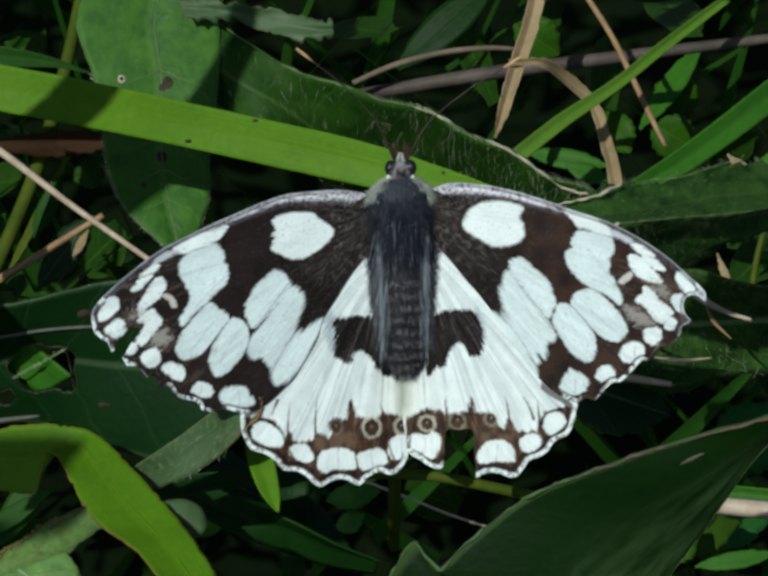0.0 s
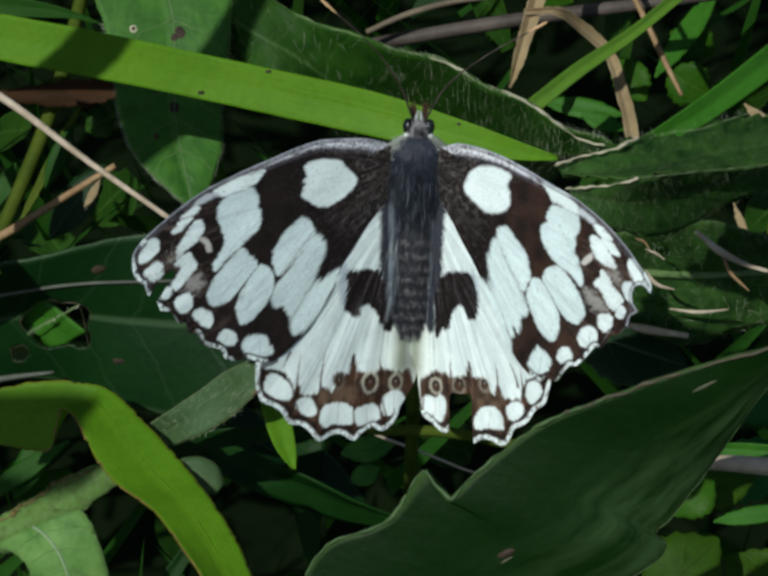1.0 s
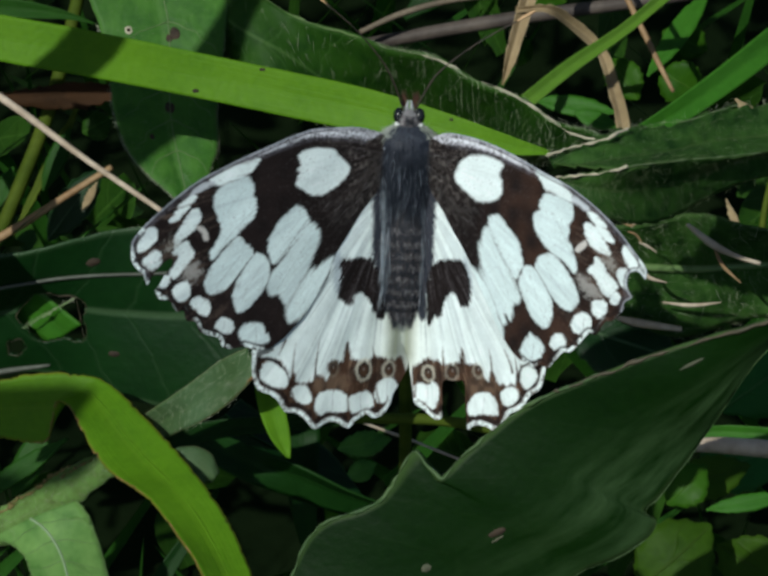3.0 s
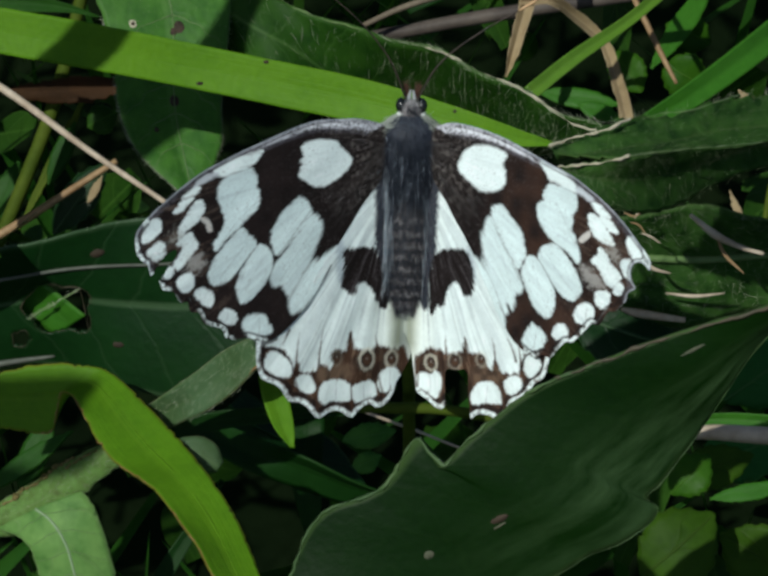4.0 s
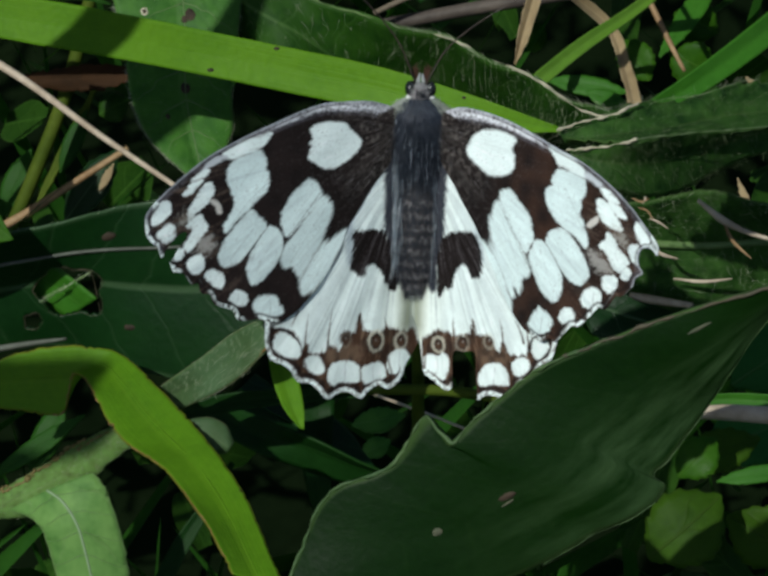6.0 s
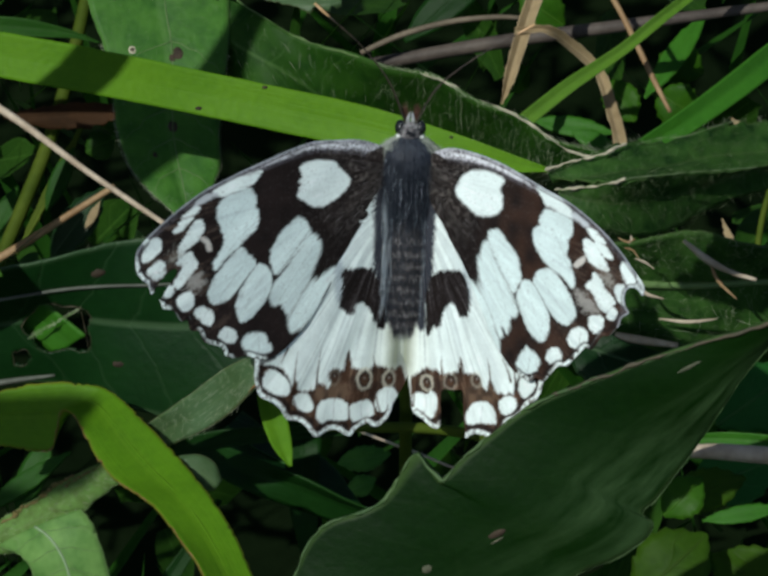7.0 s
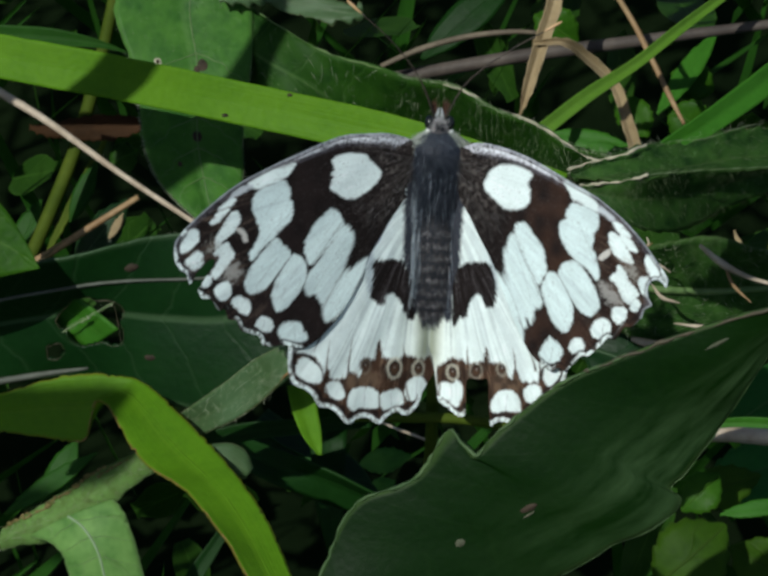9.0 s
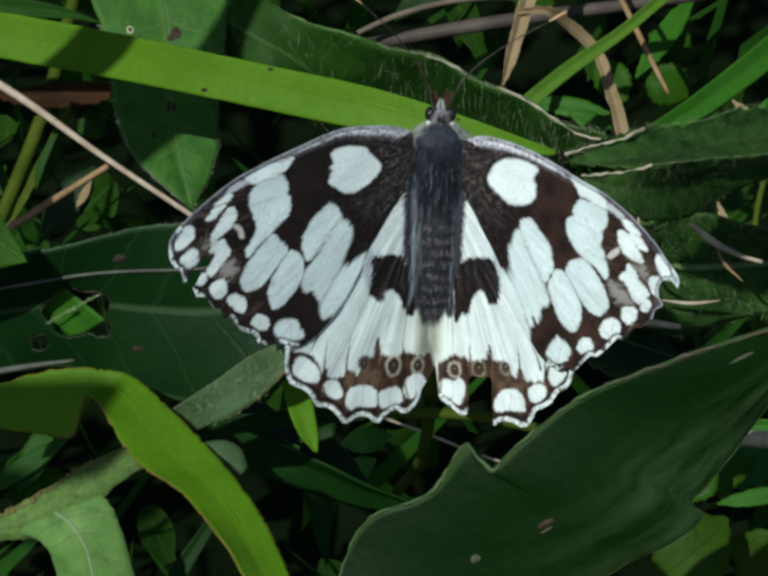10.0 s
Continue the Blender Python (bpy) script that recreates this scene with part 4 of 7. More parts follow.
    ob = tube("green_stem", [(-4.55, -10.81, -9.0), (0.70, -10.78, -8.0), (5.93, -10.91, -8.0), (11.64, -11.90, -9.0), (20.58, -14.00, -12.0)], [0.4, 0.5, 0.5, 0.5, 0.5], STEM)
    thing(ob, "olive stem under the butterfly", "stem")
    s = Sheet([((-17.48, -13.79, -7.0), (-17.05, -13.35, -7.0)), ((-16.70, -15.53, -7.0), (-15.40, -13.27, -7.0)), ((-15.40, -16.53, -7.0), (-14.00, -14.00, -7.0)), ((-14.00, -16.53, -7.0), (-13.31, -15.53, -7.0))], n=30, m=8, camber=0.6)
    thing(s.build("herb_leaf", GRASS_GREY), "small pale greyish leaf below the blade", "leaf")
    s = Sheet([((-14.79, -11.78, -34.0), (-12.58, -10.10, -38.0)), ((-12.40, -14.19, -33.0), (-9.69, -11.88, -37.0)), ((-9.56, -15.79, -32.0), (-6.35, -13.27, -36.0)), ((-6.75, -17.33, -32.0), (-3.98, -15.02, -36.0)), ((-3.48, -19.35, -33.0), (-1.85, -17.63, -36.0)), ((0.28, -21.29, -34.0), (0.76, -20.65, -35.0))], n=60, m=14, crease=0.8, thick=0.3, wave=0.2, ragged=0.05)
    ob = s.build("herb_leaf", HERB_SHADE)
    thing(ob, "broad leaf under the butterfly, shade painted into its green", "leaf")
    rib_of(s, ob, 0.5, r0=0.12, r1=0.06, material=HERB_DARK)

    # lower right: pale stalk and small leaves
    ob = tube("dry_stalk", [(25.06, -12.28, 14.0), (27.81, -12.04, 15.0), (32.16, -12.28, 16.0), (37.70, -12.77, 17.0)], [0.4, 0.65, 0.75, 0.7], STRAW)
    thing(ob, "thick greyish dry stalk", "dry grass", "withered stalks")
    s = Sheet([((25.5, -10.9, 12.0), (25.5, -11.5, 12.0)), ((29.5, -10.5, 13.0), (29.5, -11.7, 13.0)), ((33.5, -10.7, 14.0), (33.5, -12.0, 14.0)), ((39.0, -11.2, 15.0), (39.0, -12.5, 15.0))], n=40, m=8, crease=0.3)
    blade(s, GRASS_MID, "narrow green blade along the dry stalk", "grass")

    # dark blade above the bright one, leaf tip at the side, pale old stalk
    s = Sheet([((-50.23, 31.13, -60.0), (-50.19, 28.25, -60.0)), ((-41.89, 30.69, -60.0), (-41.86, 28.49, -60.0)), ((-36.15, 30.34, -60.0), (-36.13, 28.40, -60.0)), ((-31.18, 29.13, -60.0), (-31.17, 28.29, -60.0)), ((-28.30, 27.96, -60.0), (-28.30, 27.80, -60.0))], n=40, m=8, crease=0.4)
    blade(s, GRASS_DIMMED, "dull dark green grass blade", "grass", "shaded blades")
    s = Sheet([((-44.16, 12.35, -8.0), (-43.99, 0.16, -8.0)), ((-39.63, 10.59, -8.0), (-39.51, 0.88, -8.0)), ((-36.90, 8.58, -8.0), (-36.82, 1.76, -8.0)), ((-34.84, 5.67, -8.0), (-34.80, 2.24, -8.0)), ((-33.23, 2.75, -8.0), (-33.14, 2.61, -8.0))], n=40, m=12, crease=0.5, camber=0.3)
    thing(s.build("herb_leaf", HERB_FRESH), "pointed grey-green leaf tip", "leaf")
    ob = tube("dry_stalk", [(-45.32, -8.76, -21.0), (-37.78, -7.67, -20.0), (-33.09, -6.89, -19.5), (-29.34, -6.39, -19.0)], [0.4, 0.36, 0.28, 0.15], STRAW_GREY)
    thing(ob, "greyish old stalk beside the bent blade", "dry grass", "withered stalks")
    # small leaves deep in the gap at the upper side; lit or shaded by colour
    def deep(name, a, b, width, w, mat, label, bend=0.15, group="deep leaves"):
        a, b = np.array(a), np.array(b)
        d = (b - a)[:2]
        side = np.array([-d[1], d[0]]) / (np.linalg.norm(d) + 1e-6)
        st = []
        for k, wd in ((0.0, 0.12), (0.25, 0.8), (0.5, 1.0), (0.75, 0.75), (1.0, 0.04)):
            c = a + (b - a) * k
            h = width * wd / 2
            z = c[2] + bend * width * math.sin(k * 3.14)
            st.append(((c[0] - side[0] * h, c[1] - side[1] * h, z + 0.4 * h), (c[0] + side[0] * h, c[1] + side[1] * h, z - 0.2 * h)))
        herb = name == "herb_leaf"
        sh = Sheet(st, n=44, m=8, crease=0.12 * width, camber=0.1 * width, ragged=0.05, teeth=(0.055 * width, 7) if herb else (0.0, 0))
        made = sh.build(name, mat)
        thing(made, label, "leaf" if herb else "grass", group)
        rib_of(sh, made, 0.5, hi=0.96, r0=0.03 * width, r1=0.012 * width, material=mat, proud=0.0)
    deep("herb_leaf", (37.93, 27.53, -95.0), (32.95, 29.75, -95.0), 4.5, 0, HERB_FRESH, "small round green leaf in the undergrowth")
    deep("herb_leaf", (37.10, 22.39, -92.0), (32.16, 25.14, -92.0), 5.0, 0, HERB_FRESH, "small round green leaf in the undergrowth")
    deep("herb_leaf", (29.82, 21.74, -90.0), (26.68, 26.78, -92.0), 4.0, 0, HERB_FRESH, "small green leaf in the undergrowth")
    # lit blades get a brighter green here, shaded ones a darker copy
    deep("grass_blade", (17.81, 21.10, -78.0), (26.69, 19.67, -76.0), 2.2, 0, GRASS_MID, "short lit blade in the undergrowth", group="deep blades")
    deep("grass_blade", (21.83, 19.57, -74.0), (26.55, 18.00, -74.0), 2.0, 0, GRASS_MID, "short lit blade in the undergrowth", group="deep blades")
    deep("grass_blade", (3.93, 31.28, -98.0), (15.33, 41.77, -98.0), 4.2, 0, GRASS_SHADE, "broad blade in the undergrowth, coloured as shaded", group="deep blades")
    deep("herb_leaf", (22.15, 33.00, -96.0), (16.98, 36.38, -96.0), 5.0, 0, HERB_FRESH, "green leaf in the undergrowth")
    deep("grass_blade", (30.91, 24.47, -90.0), (38.48, 34.72, -95.0), 2.5, 0, GRASS_MID, "lit blade in the undergrowth", group="deep blades")
    deep("grass_blade", (38.15, 13.21, -80.0), (44.54, 21.74, -80.0), 2.2, 0, GRASS_MID, "lit blade in the undergrowth", group="deep blades")
    deep("grass_blade", (40.34, 5.73, -78.0), (38.49, 10.50, -78.0), 0.8, 0, DRY, "short tan blade in the undergrowth", group="deep blades")
    deep("grass_blade", (41.50, 16.60, -60.0), (37.60, 20.39, -60.0), 1.3, 0, DRY, "short tan blade in the undergrowth", group="deep blades")
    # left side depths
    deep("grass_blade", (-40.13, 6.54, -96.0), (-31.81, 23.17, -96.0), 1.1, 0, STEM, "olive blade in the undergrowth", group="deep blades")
    deep("grass_blade", (-36.62, 11.47, -94.0), (-33.59, 18.64, -94.0), 2.2, 0, GRASS_DIMMED, "green blade in the undergrowth", group="deep blades")
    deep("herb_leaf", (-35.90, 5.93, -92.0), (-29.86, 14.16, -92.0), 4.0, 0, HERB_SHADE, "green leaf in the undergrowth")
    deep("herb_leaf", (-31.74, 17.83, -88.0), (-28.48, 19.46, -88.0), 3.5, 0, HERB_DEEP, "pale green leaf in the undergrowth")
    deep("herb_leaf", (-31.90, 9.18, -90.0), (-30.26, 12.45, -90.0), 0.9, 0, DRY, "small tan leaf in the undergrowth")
    deep("grass_blade", (-43.66, 6.57, -98.0), (-40.32, 14.37, -98.0), 3.0, 0, GRASS_DIMMED, "green blade in the undergrowth", group="deep blades")
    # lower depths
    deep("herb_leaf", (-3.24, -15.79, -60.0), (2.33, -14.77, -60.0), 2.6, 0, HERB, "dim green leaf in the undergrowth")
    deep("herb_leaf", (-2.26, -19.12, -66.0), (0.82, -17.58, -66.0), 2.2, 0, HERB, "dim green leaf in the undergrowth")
    deep("grass_blade", (-40.68, -21.35, -60.0), (-30.90, -14.70, -58.0), 2.0, 0, GRASS_DIMMED, "green blade in the undergrowth, coloured as shaded", group="deep blades")
    deep("grass_blade", (-36.63, -20.85, -60.0), (-33.09, -13.26, -60.0), 3.0, 0, GRASS_DIMMED, "green blade in the undergrowth", group="deep blades")
    # lower right leaves
    deep("herb_leaf", (24.26, -26.30, -14.0), (30.92, -20.53, -14.0), 7.0, 0, HERB_OLIVE, "fresh green lobed leaf low in the grass")
    deep("herb_leaf", (38.72, -26.78, -20.0), (31.94, -22.71, -20.0), 6.0, 0, HERB_OLIVE, "fresh green lobed leaf low in the grass")
    deep("herb_leaf", (28.22, -19.65, -30.0), (31.95, -15.93, -30.0), 4.0, 0, HERB_FRESH, "fresh green leaf low in the grass")
    deep("herb_leaf", (28.71, -18.57, -36.0), (36.77, -16.20, -36.0), 4.2, 0, HERB_OLIVE, "green leaf low in the grass")
    deep("grass_blade", (31.58, -19.89, -26.0), (39.41, -18.51, -26.0), 1.6, 0, GRASS_MID, "lit blade low in the grass", group="deep blades")
    deep("herb_leaf", (31.78, -18.02, -44.0), (41.47, -14.15, -44.0), 6.0, 0, HERB_DARK, "dark green leaf low in the grass")
    deep("herb_leaf", (35.27, -11.43, -50.0), (43.15, -5.52, -50.0), 7.0, 0, HERB_DARK, "dark green leaf low in the grass")
    deep("herb_leaf", (20.25, -2.66, -64.0), (32.52, -6.75, -64.0), 8.0, 0, HERB_SHADE, "dark green leaf low in the grass")

    # unseen plants added beside the view to cast shade across the blades
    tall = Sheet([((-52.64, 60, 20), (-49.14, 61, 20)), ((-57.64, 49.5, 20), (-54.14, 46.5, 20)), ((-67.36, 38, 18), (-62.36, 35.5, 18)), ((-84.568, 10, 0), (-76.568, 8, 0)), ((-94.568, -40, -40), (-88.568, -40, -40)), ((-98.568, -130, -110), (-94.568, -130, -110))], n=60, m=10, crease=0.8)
    thing(tall.build("grass_blade", GRASS_DIMMED), "unseen broad grass blade added to cast a shadow", "grass", "tall blades")
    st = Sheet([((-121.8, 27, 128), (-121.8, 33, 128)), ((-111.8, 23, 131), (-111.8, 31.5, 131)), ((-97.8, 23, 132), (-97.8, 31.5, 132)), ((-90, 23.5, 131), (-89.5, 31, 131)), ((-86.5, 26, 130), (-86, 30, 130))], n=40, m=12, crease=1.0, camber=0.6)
    ob = st.build("shade_herb", HERB_DARK)
    thing(ob, "unseen herb added to cast shade, with one broad dark leaf", "herb")
    tube("stalk", [(-120.8, 30, 128), (-122.8, -20, 74), (-123.8, -75, 18), (-123.8, -150, -57), (-123.8, -178, -85)], [0.8, 1.0, 1.2, 1.4, 1.5], STEM, ob, "upright green stalk of the unseen herb")

    # stem that carries the butterfly
    ob = tube("green_stem", [(4.15, -22.50, -90.0), (3.18, -11.04, -12.0), (3.16, -0.52, -5.6), (3.20, 11.16, -5.2), (3.30, 13.79, -6.0)], [0.6, 0.6, 0.6, 0.55, 0.4], STEM)
    thing(ob, "green stem on which the butterfly sits", "stem")


WELLS = ((-11.7, -26.6, 5.5), (21.1, 23.9, 7.0), (-14.4, 19.6, 5.0), (-33.8, -13.8, 4.0), (6.3, -17.0, 5.0), (29.8, 22.3, 4.0), (-39.5, -20.3, 4.0), (-40.6, 18.5, 5.0), (-26.4, 14.6, 4.0))     # gaps left in the undergrowth, placed to fit dark spots in the camera's view


def undergrowth():
    """Countless small leaves and blades down to the soil, one mesh each; most stand steeply, with dark wells between."""
    rng = np.random.RandomState(77)
    groups = {0: ([], [], []), 1: ([], [], [])}
    for k in range(3000):
        u, v = rng.uniform(-150, 150), rng.uniform(-110, 130)
        deepest = -215 - v
        if any(math.hypot(u - a, v - b) < r for a, b, r in WELLS):
            continue
        inside = -48 < u < 66 and -50 < v < 38
        if inside and rng.rand() < 0.45:
            continue
        # beyond the view plants reach higher, added to keep sun off the gaps
        top = -90 if inside else -55
        span = min(top - deepest, 90.0)
        w = top - span * rng.rand()
        blade = rng.rand() < 0.5
        a = rng.uniform(0, 6.283)
        ln, wd = (rng.uniform(18, 45), rng.uniform(1.2, 3.0)) if blade else (rng.uniform(7, 16), rng.uniform(3.5, 7.5))
        flat = rng.rand() < 0.22
        d = np.array([math.cos(a), math.sin(a), rng.uniform(-0.4, 0.4) if flat else rng.uniform(0.8, 2.0)])
        if blade:
            d = np.array([0.7 * math.cos(a), 0.6 + 0.4 * math.sin(a), 0.9])
        d = d / np.linalg.norm(d) * ln
        if w + max(0, d[2]) > top:
            w = top - max(0, d[2])
        sd = np.cross(d, (rng.randn(), rng.randn(), 1.0 if flat else 0.2))
        sd = sd / np.linalg.norm(sd)
        vs, fs, gs = groups[1 if blade else 0]
        b = len(vs)
        for q in (0.0, 0.1, 0.2, 0.35, 0.5, 0.65, 0.8, 0.9, 1.0):
            h = wd / 2 * (math.sin(min(1.0, q + 0.12) * 2.8) ** 0.7 if not blade else (1 - q) ** 0.6)
            c = np.array([u, v, w]) + d * q + np.array([0, 0, -0.18 * ln * q * q])
            for r in (-1, 0, 1):
                vs.append(from_view(c + sd * r * h + np.array([0, 0, 0.12 * wd * abs(r)])))
                gs.append((q * ln, r, h))
        for i in range(8):
            for r in (0, 1):
                p = b + i * 3 + r
                fs.append((p, p + 1, p + 4, p + 3))
    for k, name, mat, lab in ((0, "undergrowth", HERB_DEEP, "dense small leaves above the soil, coloured dark for shade"), (1, "undergrowth_grass", GRASS_DIMMED, "dense thin grass blades above the soil")):
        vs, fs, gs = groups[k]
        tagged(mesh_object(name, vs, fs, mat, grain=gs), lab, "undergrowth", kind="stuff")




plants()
undergrowth()

# ---------------------------------------------------------------- butterfly
# The wings are laid out flat in the insect's own frame: x outwards, y towards the head, millimetres.
# PALE is wing white greyed for the left wing's tilt off the sun
WHITE, PALE, CREAM = (0.78, 0.875, 0.86), (0.67, 0.79, 0.785), (0.78, 0.76, 0.58)
DARK, BROWN_SCALE = (0.0125, 0.0092, 0.0088), (0.062, 0.033, 0.021)


def closed_curve(pts, per=5):
    p = np.asarray(pts, float)
    out = []
    n = len(p)
    for i in range(n):
        a, b, c, d = p[i - 1], p[i], p[(i + 1) % n], p[(i + 2) % n]
        for k in range(per):
            t = k / per
            out.append(0.5 * (2 * b + (c - a) * t + (2 * a - 5 * b + 4 * c - d) * t * t + (3 * b - a - 3 * c + d) * t ** 3))
    return np.array(out)


def signed(poly, q):
    """Distance from points q to a closed outline, negative inside, and the nearest outline point."""
    best = np.full(len(q), 1e9)
    near = np.zeros_like(q)
    inside = np.zeros(len(q), bool)
    m = len(poly)
    for i in range(m):
        a, b = poly[i], poly[(i + 1) % m]
        e = b - a
        h = np.clip(((q - a) @ e) / (e @ e + 1e-12), 0, 1)
        c = a + h[:, None] * e
        d = np.einsum("ij,ij->i", q - c, q - c)
        k = d < best
        best[k], near[k] = d[k], c[k]
        if abs(e[1]) > 1e-12:
            cr = ((a[1] > q[:, 1]) != (b[1] > q[:, 1])) & (q[:, 0] < e[0] * (q[:, 1] - a[1]) / e[1] + a[0])
            inside ^= cr
    d = np.sqrt(best)
    return np.where(inside, -d, d), near


def speckle(q, size, seed):
    """Smooth value noise from -1 to 1 at the given grain."""
    g = np.random.RandomState(seed).rand(256, 256) * 2 - 1
    p = q / size + 900.0
    i = np.floor(p).astype(int)
    f = p - i
    f = f * f * (3 - 2 * f)
    x, y = i[:, 0] % 256, i[:, 1] % 256
    x1, y1 = (x + 1) % 256, (y + 1) % 256
    return ((g[x, y] * (1 - f[:, 0]) + g[x1, y] * f[:, 0]) * (1 - f[:, 1]) + (g[x, y1] * (1 - f[:, 0]) + g[x1, y1] * f[:, 0]) * f[:, 1])


class Wing:
    def __init__(self, outline, base, cuts=(), step=0.085, seed=1, hub=(0.0, 0.0)):
        self.line = closed_curve(outline, 4)
        lo, hi = self.line.min(0) - step, self.line.max(0) + step
        nx, ny = int((hi[0] - lo[0]) / step) + 2, int((hi[1] - lo[1]) / step) + 2
        gx, gy = np.meshgrid(lo[0] + np.arange(nx) * step, lo[1] + np.arange(ny) * step, indexing="ij")
        q = np.stack([gx.ravel(), gy.ravel()], 1)
        d, near = signed(self.line, q)
        whole = d.copy()
        for c in cuts:
            dc, nc = signed(closed_curve(c, 3), q)
            k = -dc > d
            d[k], near[k] = -dc[k], nc[k]
        ok = (d < 0).reshape(nx, ny)
        cell = ok[:-1, :-1] | ok[1:, :-1] | ok[:-1, 1:] | ok[1:, 1:]
        used = np.zeros((nx, ny), bool)
        used[:-1, :-1] |= cell
        used[1:, :-1] |= cell
        used[:-1, 1:] |= cell
        used[1:, 1:] |= cell
        q = np.where((d > 0)[:, None], near, q)
        ids = np.full(nx * ny, -1)
        u = used.ravel()
        ids[u] = np.arange(u.sum())
        ids = ids.reshape(nx, ny)
        ci, cj = np.nonzero(cell)
        self.faces = np.stack([ids[ci, cj], ids[ci + 1, cj], ids[ci + 1, cj + 1], ids[ci, cj + 1]], 1)
        self.q, self.d = q[u], -np.minimum(whole[u], 0)
        self.seed = seed
        self.grain = speckle(self.q, 0.16, seed) * 0.6 + speckle(self.q, 0.07, seed + 1) * 0.6
        # scales lie in rows that run out from the wing's root
        v = self.q - np.array(hub)
        self.turn, self.reach = np.arctan2(v[:, 1], v[:, 0]), np.hypot(v[:, 0], v[:, 1])
        self.rows = sum(k * speckle(np.stack([self.turn * f, self.reach / l], 1), 1.0, seed + 8 + int(f)) for k, f, l in ((0.6, 60.0, 2.2), (0.6, 150.0, 1.3)))
        self.col = np.tile(np.array(base, float), (len(self.q), 1))
        k = 0.07 if base[0] > 0.5 else 0.2
        self.col *= (1 + k * speckle(self.q, 0.9, seed + 5) + k * self.grain)[:, None]

    def lay(self, mask, colour):
        tone = 1 + 0.05 * speckle(self.q, 1.6, self.seed + 7) + 0.06 * self.grain + 0.11 * self.rows
        c = np.array(colour) * tone[:, None]
        self.col = self.col * (1 - mask[:, None]) + c * mask[:, None]

    def patch(self, pts, colour, soft=0.1, rough=0.1, feather=0.0, per=4, strength=1.0, grow=0.1, smoke=0.55):
        """A patch of scales; feather frays its edge along the rows."""
        poly = closed_curve(pts, per)
        lo, hi = poly.min(0) - 0.8, poly.max(0) + 0.8
        k = np.all((self.q > lo) & (self.q < hi), axis=1)
        m = np.zeros(len(self.q))
        d, _ = signed(poly, self.q[k])
        m[k] = np.clip(0.5 - (d - grow + rough * self.grain[k] + feather * self.rows[k]) / (2 * soft), 0, 1) * strength
        self.lay(m, colour)
        if colour[0] > 0.6:
            # dark scales creep in from the edge along the rows
            m[k] = np.clip(1 + (d - grow) / 0.55, 0, 1) * np.clip(self.rows[k] * 1.5 + 0.5 * self.grain[k] - 0.1, 0, 1) * np.clip(m[k] * 2, 0, 1) * smoke
            self.lay(m, (0.13, 0.12, 0.12))

    def spot(self, c, rx, ry, colour, soft=0.07, strength=1.0, rough=0.07):
        v = self.q - np.array(c)
        d = (np.sqrt((v[:, 0] / rx) ** 2 + (v[:, 1] / ry) ** 2) - 1) * min(rx, ry)
        self.lay(np.clip(0.5 - (d + rough * self.grain) / (2 * soft), 0, 1) * strength, colour)

    def vein(self, pts, w0, w1, colour, strength=0.8):
        p = spline([(x, y, 0) for x, y in pts], 24)[:, :2]
        best = np.full(len(self.q), 9.0)
        for i in range(23):
            e = p[i + 1] - p[i]
            h = np.clip(((self.q - p[i]) @ e) / (e @ e + 1e-12), 0, 1)
            dd = np.linalg.norm(self.q - (p[i] + h[:, None] * e), axis=1) - (w0 + (w1 - w0) * (i + h) / 23)
            best = np.minimum(best, dd)
        self.lay(np.clip(0.5 - (best + 0.04 * self.grain) / 0.12, 0, 1) * strength, colour)

    def hem(self, where, inner, outer, colour, strength=1.0):
        """A band along the edge, between two distances from it, where the mask allows."""
        d = self.d + 0.05 * self.grain
        m = np.clip((d - inner) / 0.08 + 0.5, 0, 1) * np.clip((outer - d) / 0.08 + 0.5, 0, 1)
        self.lay(m * where * strength, colour)

    def build(self, name, side, parent, label, lift):
        q = self.q.copy()
        z = lift(q) + 0.012 * speckle(q, 0.35, 3)
        v = np.stack([q[:, 0] * side, q[:, 1], z], 1) * 0.001
        faces = self.faces if side > 0 else self.faces[:, ::-1]
        me = bpy.data.meshes.new(name)
        me.vertices.add(len(v))
        me.vertices.foreach_set("co", v.astype(np.float32).ravel())
        me.loops.add(len(faces) * 4)
        me.loops.foreach_set("vertex_index", faces.astype(np.int32).ravel())
        me.polygons.add(len(faces))
        me.polygons.foreach_set("loop_start", np.arange(0, len(faces) * 4, 4, dtype=np.int32))
        me.polygons.foreach_set("use_smooth", np.ones(len(faces), bool))
        me.update(calc_edges=True)
        a = me.attributes.new("scales", "FLOAT_COLOR", "POINT")
        a.data.foreach_set("color", np.concatenate([np.clip(self.col, 0.004, 0.9), np.ones((len(v), 1))], 1).astype(np.float32).ravel())
        me.materials.append(WING)
        ob = new(name, me)
        ob.parent = parent
        ob["label"] = label
        sol = ob.modifiers.new("thickness", "SOLIDIFY")
        sol.thickness, sol.offset = 0.00005, -1
        return ob


